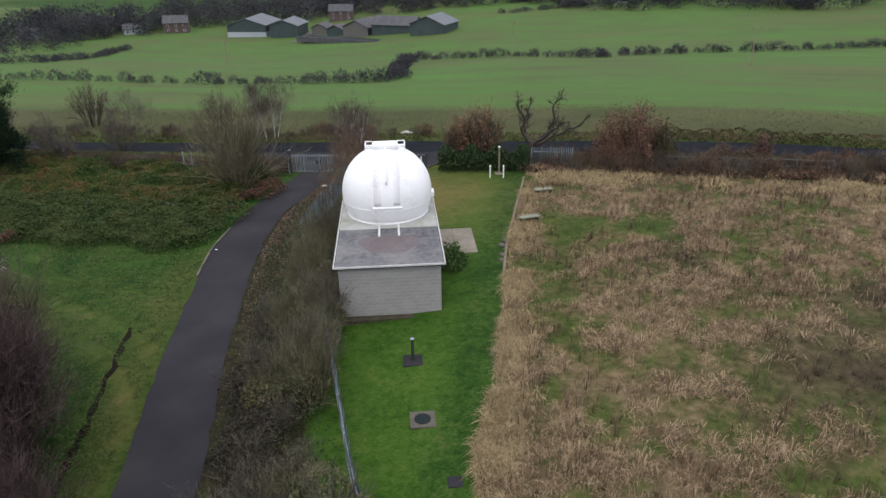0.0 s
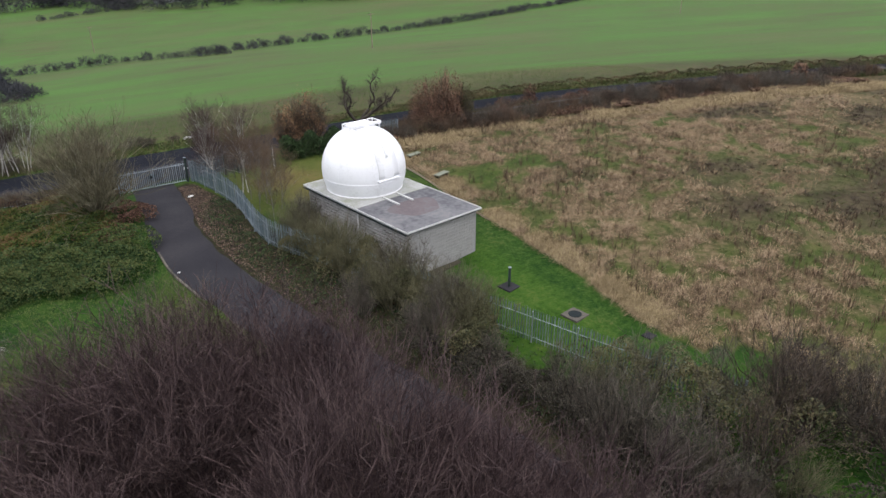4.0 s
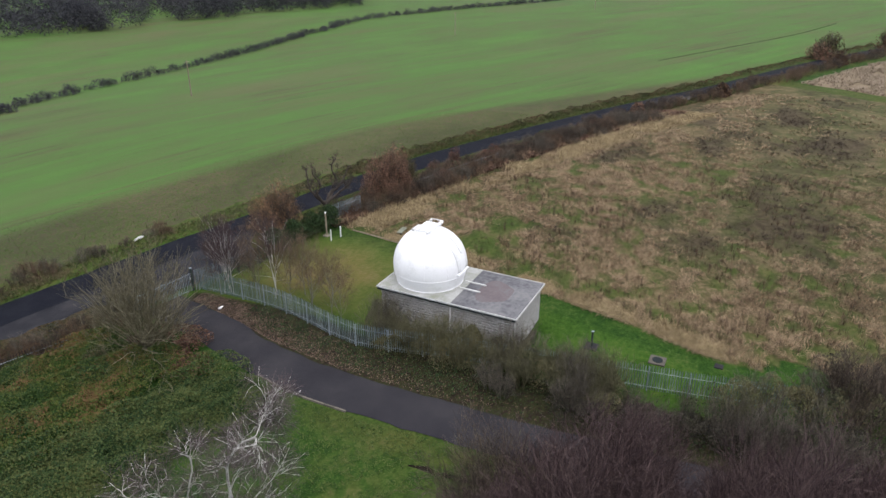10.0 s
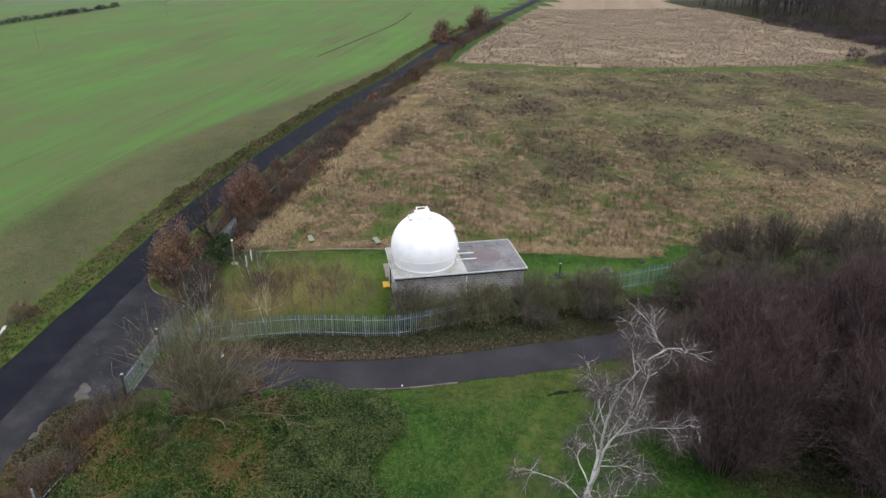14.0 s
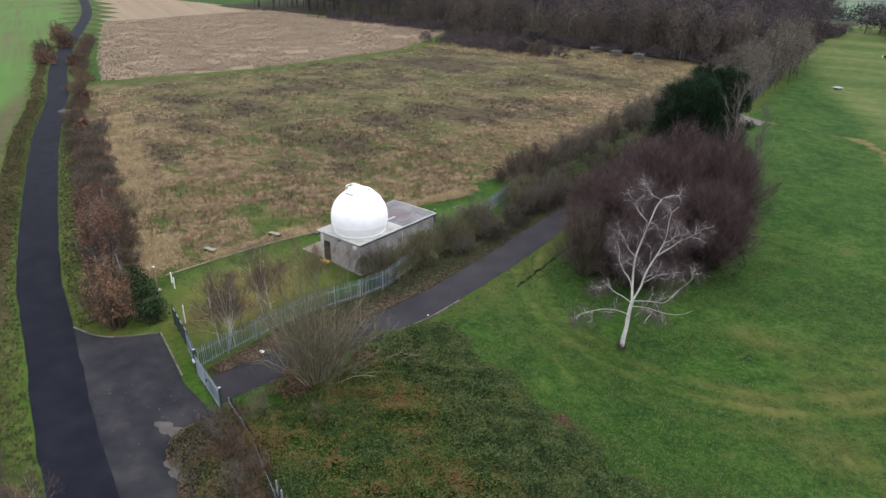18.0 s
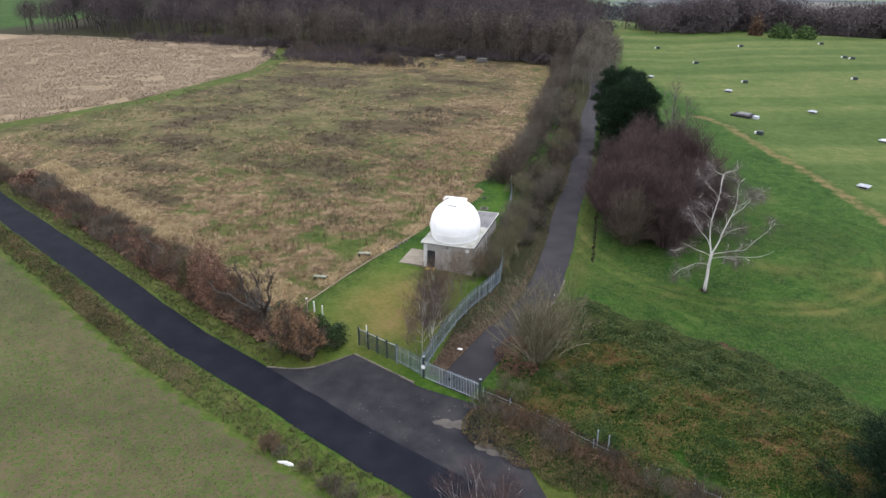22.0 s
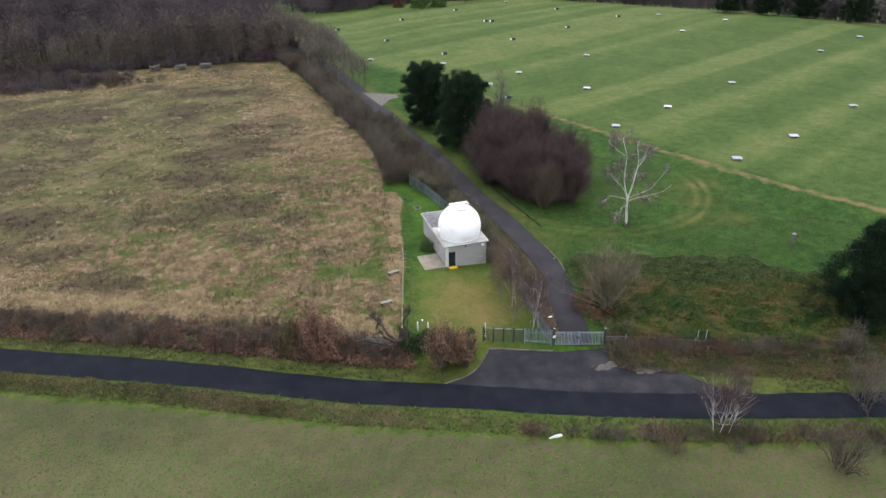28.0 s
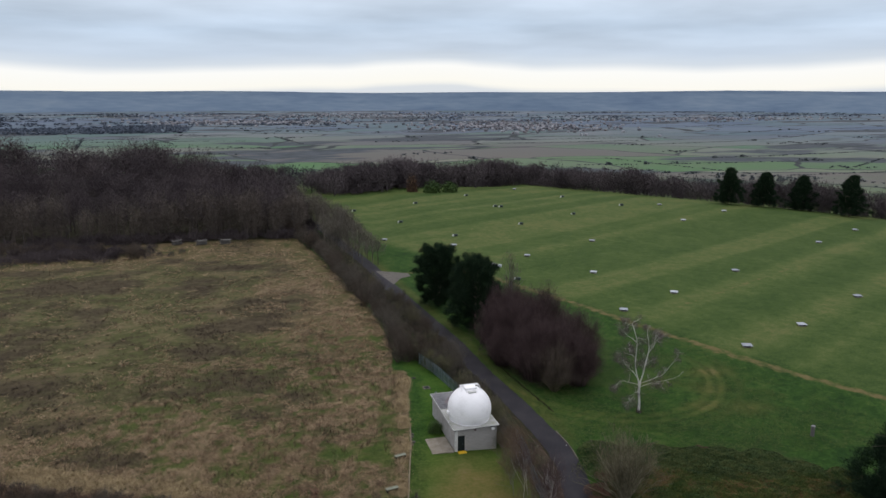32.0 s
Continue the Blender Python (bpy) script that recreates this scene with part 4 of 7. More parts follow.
    for a in ((dx0, dx0 + .06, .02, 2.28), (dx1 - .06, dx1, .02, 2.28)):
        bx("door_frame", a[0], OY1 - .17, a[2], a[1], OY1 - .02, a[3], M["dark"], bev=.005)
    bx("door_frame", dx0 + .06, OY1 - .17, 2.22, dx1 - .06, OY1 - .02, 2.28, M["dark"], bev=.005)
    bx("pilaster", dx1 + .02, OY1 - .012, 0, OX1 + .02, OY1 + .05, OH + .01, M["trim"], "pale rendered door jamb")
    lamp = bx("floodlight", OX0 + .35, OY1, 2.62, OX0 + .75, OY1 + .24, 2.95, M["white"], "white floodlight under the eaves", .05)
    bx("bracket", OX0 + .5, OY1, 2.95, OX0 + .6, OY1 + .1, 3.07, M["steel"], parent=lamp)
    g = bx("vent_grille", -.55, OY1, 2.75, -.25, OY1 + .05, 2.95, M["brick"], "small brown vent grille")
    # concrete apron strips round the walls
    bx("plinth_path", OX1, OY0 + .004, -.25, OX1 + .55, 39.2, .055, M["moss"], bev=.02)
    bx("plinth_path", OX0 - .1, OY0 - .5, -.25, OX1 + .55, OY0 + .0, .06, M["moss"], "mossy concrete strip at the wall foot", .02)
    # the dome: drum, shell with ribs, shutter and gear
    zc = 1.40                                       # the shell is more than half a ball
    ball = lambda z: math.sqrt(max(DR * DR - (z - zc) ** 2, 0))
    prof = [(ball(0) + .12, 0), (ball(0) + .12, .07), (ball(.08) + .02, .10)] + [(ball(z) + .012, z) for z in np.linspace(.1, .92, 8)] + [(ball(.92) + .018, .94), (ball(1.0) + .018, 1.0), (ball(1.02), 1.02)]
    e0_ = math.asin((1.02 - zc) / DR)
    shell = [(DR * math.cos(a), zc + DR * math.sin(a)) for a in np.linspace(e0_, math.pi / 2, 28)]

    def lathe(pts, seg=72):
        V, F = [], []
        for r, z in pts:
            for j in range(seg):
                an = 2 * math.pi * j / seg
                V.append((max(r, .001) * math.cos(an), max(r, .001) * math.sin(an), z))
        for i in range(len(pts) - 1):
            for j in range(seg):
                k = (j + 1) % seg
                F.append((i * seg + j, i * seg + k, (i + 1) * seg + k, (i + 1) * seg + j))
        return np.array(V), np.array(F)
    zb = OH + .225
    dome = thing("dome", L(DX, DY, zb), "", "")
    dome.parent = ob
    for k in ("label", "category"):
        if k in dome:
            del dome[k]
    V, F = lathe(prof)
    obj_np("drum", V, F, M["dome"], dome, True)
    V, F = lathe(shell)
    obj_np("shell", V, F, M["dome"], dome, True)

    def meridian(name, half, az, e0, e1, lift, wide_top=None, label=""):
        """A curved plate over the shell in a vertical plane, from elevation e0 to e1 in radians."""
        n = 26
        V, F = [], []
        for i in range(n):
            e = e0 + (e1 - e0) * i / (n - 1)
            for sx, lf in ((-half, 0), (-half, lift), (half, lift), (half, 0)):
                r = DR + lf + .002
                x, y, z = sx, -math.sqrt(max(r * r - sx * sx, .01)) * math.cos(e), zc + math.sqrt(max(r * r - sx * sx, .01)) * math.sin(e)
                V.append((x * math.cos(az) - y * math.sin(az), x * math.sin(az) + y * math.cos(az), z))
        for i in range(n - 1):
            for j in range(3):
                a = i * 4 + j
                F.append((a, a + 4, a + 5, a + 1))
        F += [(0, 1, 2, 3), tuple((n - 1) * 4 + q for q in (3, 2, 1, 0))]
        return obj_np(name, V, F, M["dome"], dome, False)
    meridian("shutter", .80, 0, -.02, 1.95, .08)
    meridian("shutter_rail", .05, 0, .45, 1.60, .16)
    for s in (-1, 1):
        for az in (.62, 1.25, 1.9, 2.5):
            meridian("seam", .012, s * az, -.12, 1.42, .004)
    part("shutter_sill", boxm(-.90, -DR - .035, 1.12, .90, -DR + .3, 1.24, bev=.03), M["dome"], dome)
    top = zc + DR
    part("gear_box", boxm(-.82, -.45, top - .25, .82, .75, top + .16, bev=.07), M["dome"], dome, "white housing on the crown")
    part("crossbar", boxm(-1.28, -.52, top + .02, 1.28, -.34, top + .22, bev=.02), M["dome"], dome)
    for s in (-1, 1):
        bm = bmesh.new()
        for p, q in (((s * 1.25, -.3, top - .55), (s * 1.25, -.3, top + .2)), ((s * 1.25, .5, top - .55), (s * 1.25, .5, top + .2)), ((s * 1.25, -.3, top + .2), (s * 1.25, .5, top + .2)), ((s * .8, .5, top + .2), (s * 1.25, .5, top + .2))):
            cyl(bm, p, q, .035, seg=6)
        part("crown_rail", bm, M["dome"], dome, "white tube rail at the crown")
    part("hatch", boxm(-.55, .78, top - .36, .55, 1.35, top - .14, bev=.04), M["trim"], dome, "grey weathered hatch")
    part("lug", boxm(DR - .05, -.3, .9, DR + .16, .3, 1.25, bev=.03), M["dome"], dome)
    return ob, nw, core, ww, L


OBS, WALL_N, WALL_S, WALL_W, OBL = build_observatory()

# door step, slab, shrub bed
st = thing("door_step", (1.52, 46.75, .0), "bright yellow painted door step", "step")
part("tread", boxm(-.55, -.32, .10, .55, .32, .20, bev=.02), M["yellow"], st)
part("riser", boxm(-.5, -.28, -.1, .5, .28, .10, bev=.01), M["concrete"], st)
pat = thing("paved_slab", (4.0, 44.55, h(4.0, 44.55)), "buff concrete slab beside the building", "slab", kind="structure")
for i in range(2):
    for j in range(3):
        x0, y0 = -1.45 + i * 1.45, -2.1 + j * 1.4
        part("flagstone", boxm(x0 + .006, y0 + .006, -.2, x0 + 1.444, y0 + 1.394, .10 + .004 * ((i * 3 + j) % 3), bev=.012), M["concrete"], pat)

# ---- fences ----
def pale_mesh(height, w=.065, d=.028, m="pale_steel"):
    """A palisade pale: folded face, three points at the top."""
    V = [(-w / 2, d, 0), (-w / 6, 0, 0), (w / 6, 0, 0), (w / 2, d, 0)]
    V += [(x, y, height - .16) for x, y, _ in V]
    V += [(-w * .62, d + .02, height), (-.001, -.012, height + .03), (w * .62, d + .02, height)]
    F = [(0, 1, 5), (0, 5, 4), (1, 2, 6), (1, 6, 5), (2, 3, 7), (2, 7, 6), (4, 5, 8), (5, 6, 9), (6, 7, 10)]
    back = [(x, y + .006, z) for x, y, z in V]
    F = F + [tuple(q + len(V) for q in f[::-1]) for f in F]
    ob = obj_np("pale", V + back, F, M[m])
    me = ob.data
    bpy.data.objects.remove(ob)
    return me


def palisade(name, line, label, height=2.0, gap=.155, group="", name_pale="pale", post_every=2.75, me=None):
    pts = catmull(line, gap)[:, :2]
    d = np.r_[0, np.cumsum(np.linalg.norm(np.diff(pts, axis=0), axis=1))]
    n = int(d[-1] / gap)
    o = (pts[0][0], pts[0][1], h(*pts[0]))
    f = thing(name, o, label, "fence", group)
    me = me or pale_mesh(height)
    at = lambda s: np.array([np.interp(s, d, pts[:, 0]), np.interp(s, d, pts[:, 1])])
    rng = random.Random(4)
    for i in range(n):
        s = (i + .5) * d[-1] / n
        p, q = at(s), at(min(s + .1, d[-1])) - at(max(s - .1, 0))
        share(name_pale, me, f, pose(p[0] - o[0], p[1] - o[1], h(*p) - o[2] + .05 + rng.uniform(-.012, .012), rng.uniform(-1, 1), rng.uniform(-.8, .8), math.degrees(math.atan2(q[1], q[0]))))
    k = max(1, round(d[-1] / post_every))
    posts = [at(j * d[-1] / k) for j in range(k + 1)]
    post = boxm(-.04, -.09, -.3, .04, -.02, height - .06, bev=.005)
    pm = bpy.data.meshes.new("post"); post.to_mesh(pm); post.free(); pm.materials.append(M["steel"])
    for j, p in enumerate(posts):
        q = at(min(j * d[-1] / k + .1, d[-1])) - at(max(j * d[-1] / k - .1, 0))
        share("post", pm, f, pose(p[0] - o[0], p[1] - o[1], h(*p) - o[2], 0, 0, math.degrees(math.atan2(q[1], q[0]))))
    for a, b in zip(posts, posts[1:]):
        for hz in (.35, height - .45):
            za, zb = h(*a) - o[2] + hz, h(*b) - o[2] + hz
            v = Vector((b[0] - a[0], b[1] - a[1], 0)).normalized()
            off = Vector((v.y, -v.x, 0)) * .03
            bm = cyl(bmesh.new(), Vector((a[0] - o[0], a[1] - o[1], za)) + off, Vector((b[0] - o[0], b[1] - o[1], zb)) + off, .026, seg=4)
            part("rail", bm, M["steel"], f)
    return f


PALE = pale_mesh(2.0)
GW, GE = (-4.45, 65.75), (-10.1, 67.2)
palisade("palisade_fence", [(-4.1, 65.3), (-4.3, 61), (-5.0, 55), (-6.4, 49.0), (-6.6, 45.5), (-5.2, 39), (-3.9, 32), (-2.9, 26), (-2.0, 20.5), (-.6, 15)], "long galvanised steel palisade fence beside the track", me=PALE, gap=.17)
palisade("palisade_fence", [(-1.35, 64.5), (-2.8, 65.0), (-4.2, 65.6)], "short galvanised palisade fence panel by the gate", me=PALE)
palisade("palisade_fence", [(13.0, 62.6), (14.8, 62.0), (16.6, 61.3)], "short grey palisade fence panel in the hedge", me=PALE)


palisade("palisade_fence", [(-10.25, 66.6), (-14.8, 67.9), (-19.4, 69.8), (-25.4, 71.8), (-32.8, 73.7)], "low rusty palisade fence west of the gate", me=pale_mesh(1.15, m="rust_steel"), gap=.2, height=1.15)


GATE_PALE = pale_mesh(1.85, m="gate_steel")


def gate_leaf(a, b, label):
    a, b = Vector((*a, h(*a))), Vector((*b, h(*b)))
    L = (b - a).xy.length
    f = thing("palisade_gate", (a.x, a.y, a.z), label, "gate", "pair of entrance gates", math.degrees(math.atan2(b.y - a.y, b.x - a.x)))
    dz = b.z - a.z
    n = int(L / .155)
    for i in range(n):
        x = (i + .5) * L / n
        share("pale", GATE_PALE, f, pose(x, -.03, dz * x / L + .08))
    fr = [((.03, 0, .15), (L - .03, 0, .15 + dz)), ((.03, 0, 1.7), (L - .03, 0, 1.7 + dz)), ((.03, 0, .1), (.03, 0, 1.85)), ((L - .03, 0, .1 + dz), (L - .03, 0, 1.85 + dz))]
    for p, q in fr:
        part("gate_frame", cyl(bmesh.new(), p, q, .035, seg=4), M["steel"], f)
    part("latch", boxm(L - .22, -.09, .95 + dz, L - .03, -.03, 1.2 + dz), M["dark"], f)


mid = ((GW[0] + GE[0]) / 2, (GW[1] + GE[1]) / 2)
gate_leaf(GW, (mid[0] + .03, mid[1]), "closed galvanised palisade gate leaf at the entrance")
gate_leaf(GE, (mid[0] - .03, mid[1]), "closed galvanised palisade gate leaf at the entrance")
for p in (GW, GE):
    gp = thing("gate_post", (p[0], p[1], h(*p)), "dark square steel gate post", "post", "gate posts")
    part("shaft", boxm(-.09, -.09, -.3, .09, .09, 2.25), M["dark_steel"], gp)
    part("cap", boxm(-.11, -.11, 2.25, .11, .11, 2.30), M["steel"], gp)
sg = thing("gate_sign", (GW[0] + .02, GW[1] + .12, h(*GW) + 1.25), "small round white sign on the gate post", "sign")
part("plate", cyl(bmesh.new(), (0, 0, 0), (0, .015, 0), .2, seg=20), M["white"], sg)


def mesh_fence():
    a, b = Vector((3.1, 63.1, 0)), Vector((-1.3, 64.45, 0))
    f = thing("wire_fence", (a.x, a.y, h(a.x, a.y)), "dark green wire mesh fence beside the gate", "fence")
    d = b - a
    n = 5
    for i in range(n):
        p = a + d * (i / (n - 1))
        part("post", boxm(-.075, -.075, -.3, .075, .075, 2.0), M["dark_steel"], f, loc=(p.x - a.x, p.y - a.y, h(p.x, p.y) - h(a.x, a.y)))
    for i in range(n - 1):
        p, q = a + d * (i / (n - 1)), a + d * ((i + 1) / (n - 1))
        zp, zq = h(p.x, p.y) - h(a.x, a.y), h(q.x, q.y) - h(a.x, a.y)
        bm = bmesh.new()
        for k in range(9):
            cyl(bm, (p.x - a.x, p.y - a.y, zp + .15 + k * .2), (q.x - a.x, q.y - a.y, zq + .15 + k * .2), .016, seg=3)
        for k in range(1, 18):
            w = k / 18
            x, y, z = (p.x - a.x) * (1 - w) + (q.x - a.x) * w, (p.y - a.y) * (1 - w) + (q.y - a.y) * w, zp * (1 - w) + zq * w
            cyl(bm, (x, y, z + .1), (x, y, z + 1.8), .015, seg=3)
        part("mesh_panel", bm, M["dark_steel"], f)
        part("top_rail", cyl(bmesh.new(), (p.x - a.x, p.y - a.y, zp + 1.78), (q.x - a.x, q.y - a.y, zq + 1.80), .032, seg=6), M["steel"], f)


mesh_fence()


def posts(spots, hgt, r, m, label, name="bollard", group=""):
    for x, y in spots:
        t = thing(name, (x, y, h(x, y)), label, "post", group)
        part("shaft", cyl(bmesh.new(), (0, 0, -.2), (0, 0, hgt), r, seg=10), m, t)
        part("cap", cyl(bmesh.new(), (0, 0, hgt), (0, 0, hgt + .04), r * 1.15, r * .6, seg=10), m, t)


posts([(8.7, 59.75), (9.85, 59.35)], 1.15, .07, M["white"], "short white post on the lawn", group="white lawn posts")
posts([(-20.4, 70.1), (-21.3, 70.4)], 2.0, .06, M["steel"], "grey steel post in the undergrowth", "marker_post", "grey marker posts")
posts([(2.6, 62.4)], 1.8, .05, M["white"], "white post at the hedge end", "marker_post")
sp = thing("sign_post", (9.7, 61.0, h(9.7, 61.0)), "brown timber post with pale cap on the lawn", "post")
part("shaft", boxm(-.07, -.07, -.2, .07, .07, 2.5), M["timber"], sp)
part("cap", boxm(-.09, -.09, 2.5, .09, .09, 2.62), M["white"], sp)
part("base", boxm(-.35, -.35, -.1, .35, .35, .08), M["concrete"], sp)
pp = thing("instrument_pillar", (.55, 30.35, h(.55, 30.35)), "dark metal pillar on a square concrete pad", "pillar")
part("shaft", cyl(bmesh.new(), (0, 0, .05), (0, 0, 1.3), .085, .075, 14), M["dark_steel"], pp)
part("pad", boxm(-.5, -.5, -.1, .5, .5, .06), M["track"], pp)
part("top_plate", cyl(bmesh.new(), (0, 0, 1.3), (0, 0, 1.34), .11, seg=14), M["steel"], pp)
mh = thing("manhole", (.8, 25.5, h(.8, 25.5)), "round dark iron manhole in a concrete square", "manhole")
part("surround", boxm(-.58, -.58, -.1, .58, .58, .07), M["kerb"], mh)
part("lid", cyl(bmesh.new(), (0, 0, .05), (0, 0, .09), .38, seg=24), M["dark"], mh)
gs = thing("inspection_cover", (1.9, 21.4, h(1.9, 21.4)), "small grey square inspection cover in the lawn", "cover")
part("lid", boxm(-.3, -.3, -.05, .3, .3, .05), M["track"], gs)

# low timber benches at the field's edge, lawn edging boards, edge stones
for x, y, rz in ((12.2, 53.4, 8), (9.75, 46.8, 12)):
    b = thing("low_bench", (x, y, h(x, y)), "low weathered timber bench in rough grass", "bench", "benches along the lawn", rz)
    part("seat", boxm(-.75, -.28, .38, .75, .28, .46), M["bench_grey"], b)
    for s in (-.6, .6):
        part("leg", boxm(s - .08, -.22, -.1, s + .08, .22, .38), M["moss"], b)
edge = thing("lawn_edging", (7.4, 42, h(7.4, 42)), "weathered timber edging boards along the lawn", "edging", kind="structure")
prev = None
for y in np.arange(38.0, 60.5, 1.5):
    p = Vector((float(field_x(y)) - .15, float(y), h(field_x(y) - .15, y)))
    if prev is not None:
        o = Vector((7.4, 42, h(7.4, 42)))
        bm = cyl(bmesh.new(), prev - o + Vector((0, 0, .06)), p - o + Vector((0, 0, .06)), .09, seg=4)
        part("board", bm, M["timber"], edge)
    prev = p
rg = random.Random(3)
for i in range(5):
    y = 40.8 + i * .75
    x = float(field_x(y)) - .3 + rg.uniform(-.2, .2)
    bm = bmesh.new()
    bmesh.ops.create_icosphere(bm, subdivisions=2, radius=rg.uniform(.15, .28))
    for v in bm.verts:
        v.co *= 1 + .25 * noise.noise(v.co * 3 + Vector((i, 0, 0)))
        v.co.z *= .6
    stn = thing("edge_stone", (x, y, h(x, y) + .05), "pale rough stone at the lawn edge", "stone", "edge stones")
    part("stone_body", bm, M["gravel"], stn, smooth=True)

# kerbs
def kerbs(line, name, label, size=.9):
    pts = catmull(line, .3)[:, :2]
    d = np.r_[0, np.cumsum(np.linalg.norm(np.diff(pts, axis=0), axis=1))]
    k = thing(name, (*pts[0], h(*pts[0])), label, "", kind="structure")
    bm = boxm(-.44, -.07, -.15, .44, .07, .14, bev=.02)
    me = bpy.data.meshes.new("kerb_stone"); bm.to_mesh(me); bm.free(); me.materials.append(M["kerb"])
    for i in range(int(d[-1] / size)):
        s = (i + .5) * size
        p = [np.interp(s, d, pts[:, j]) for j in (0, 1)]
        q = [np.interp(s + .2, d, pts[:, j]) - np.interp(s - .2, d, pts[:, j]) for j in (0, 1)]
        share("kerb_stone", me, k, pose(p[0] - pts[0][0], p[1] - pts[0][1], h(*p) - h(*pts[0]), 0, 0, math.degrees(math.atan2(q[1], q[0]))))


kerbs([(9.6, 69.2), (7.2, 68.6), (5.6, 67.7), (4.2, 66.2), (3.0, 64.7)], "forecourt_kerb", "curved concrete kerb of the forecourt")
kerbs([(3.0, 64.6), (-.6, 65.7), (-4.4, 66.9)], "fence_kerb", "straight concrete kerb below the fence")
kerbs([(-12.9, 51.2), (-13.45, 47.5), (-13.5, 43.0)], "track_kerb", "low worn kerb along the track bend")
tr = strip("drain_channel", [(-15.9, 37), (-15.4, 31), (-14.9, 26), (-14.4, 20), (-14.2, 12)], .14, .14, .012, M["groove"], .6, 3, .10, "narrow dark drainage groove beside the track")

# ---- reservoir vents ----
def vent(kind):
    if kind == "cap":
        v = thing("reservoir_vent", (0, 0, -50), "low white-capped ventilation box on mown grass", "vent", "reservoir vents")
        part("base", boxm(-.72, -.66, -.2, .72, .66, .08), M["concrete"], v)
        part("louvre_box", boxm(-.60, -.52, .08, .60, .52, .38), M["dark_steel"], v)
        bm = boxm(-.93, -.82, .38, .93, .82, .46, bev=.03)
        bmesh.ops.create_cone(bm, cap_ends=True, segments=4, radius1=1.13, radius2=.55, depth=.16, matrix=Matrix.Translation((0, 0, .54)) @ Matrix.Rotation(math.pi / 4, 4, "Z"))
        part("cap", bm, M["vent_grey"], v)
    else:
        v = thing("reservoir_vent", (0, 0, -50), "dark vent housing with a white end on mown grass", "vent", "reservoir vents")
        part("housing", boxm(-.9, -.45, -.1, .35, .45, .75, bev=.08), M["dark_steel"], v)
        part("cap", boxm(.40, -.35, -.1, .9, .35, .5, bev=.1), M["white"], v)
    return v


va, vb = vent("cap"), vent("dark")
first = {"a": va, "b": vb}
rg = random.Random(9)
CAPS = [(-65.5, 18.4), (-54, -8.2), (-74, -18.6), (-104, -34), (-64, -41.5), (-54, -64.6), (-36.3, -82.4), (-84, -80.5), (-86, 10.2), (-116, -4.4), (-157, -59.6), (-187, -74), (-164, -117.6), (-136, -105), (-146, -137), (-103, -199), (-15.9, -93.4), (-127, 30), (-150, 0)]
DARKS = [(-41, -96.6), (-28.2, -125), (-15.2, -153), (-43.5, -164), (-71, -111.5), (-74.5, -149), (-99.3, -125.7), (-115, -169), (-129, -140), (-72.4, -182.5), (-40.4, -38.7), (-76.5, -147.5)]
for kind, spots in (("a", CAPS), ("b", DARKS)):
    for j, (x, y) in enumerate(spots):
        m = pose(x, y, h(x, y), 0, 0, rg.uniform(-12, 12) - 25)
        if j == 0:
            first[kind].matrix_basis = m
        else:
            copy_thing(first[kind], m)
ht = thing("access_hatch", (-38.2, -54.6, h(-38.2, -54.6)), "low grey access hatch platform with pale box", "hatch", rz=-25)
part("platform", boxm(-2.2, -1.6, -.2, 2.2, 1.6, .45), M["track"], ht)
part("cover", boxm(-1.7, -1.2, .45, 1.0, 1.2, .75), M["felt"], ht)
part("side_box", boxm(-3.6, -.6, -.1, -2.4, .6, .5), M["smoke_white"], ht)
mk = thing("marker_stone", (-49.3, 52.1, h(-49.3, 52.1)), "upright pale grey marker on mown grass", "marker")
part("shaft", cyl(bmesh.new(), (0, 0, -.2), (0, 0, 1.5), .28, .26, 12), M["grey_timber"], mk)
part("lid", cyl(bmesh.new(), (0, 0, 1.5), (0, 0, 1.62), .32, .2, 12), M["trim_grey"], mk)

# litter and leavings
for x, y, w, n_, lb in ((-6.35, 60.75, .26, "litter_bag", "crumpled white bag on the leafy bank"), (1.7, 79.6, .7, "plastic_sheet", "torn white plastic sheet on the verge"), (-13.1, 47.25, .1, "paper_scrap", "white paper scrap on the track")):
    bm = bmesh.new()
    bmesh.ops.create_icosphere(bm, subdivisions=2, radius=w)
    for v in bm.verts:
        v.co *= 1 + .5 * noise.noise(v.co * 4 / w * .6)
        v.co.z *= .35
        v.co.y *= .45 if w < .5 else .12
    t = thing(n_, (x, y, h(x, y) + .08), lb, "litter")
    part("sheet", bm, M["white"], t)
rb_ = thing("rubble_pile", (83.6, 36.6, h(83.6, 36.6)), "heap of pale broken concrete at the field corner", "rubble")
for i in range(7):
    bm = bmesh.new()
    bmesh.ops.create_icosphere(bm, subdivisions=1, radius=.35 + .1 * (i % 3))
    for v in bm.verts:
        v.co *= 1 + .35 * noise.noise(v.co * 2 + Vector((i * 3, 1, 0)))
        v.co.z = v.co.z * .6 + .12
    part("chunk", bm, M["gravel"], rb_, loc=(.8 * (i % 4) - 1.2, .6 * (i // 4) - .3 + .1 * i, 0))
strip("field_furrow", [(128, 50), (160, 35), (190, 22), (224, 12)], .25, .25, .03, M["groove"], 2.0, 3, .06, "dark furrow across the arable field")
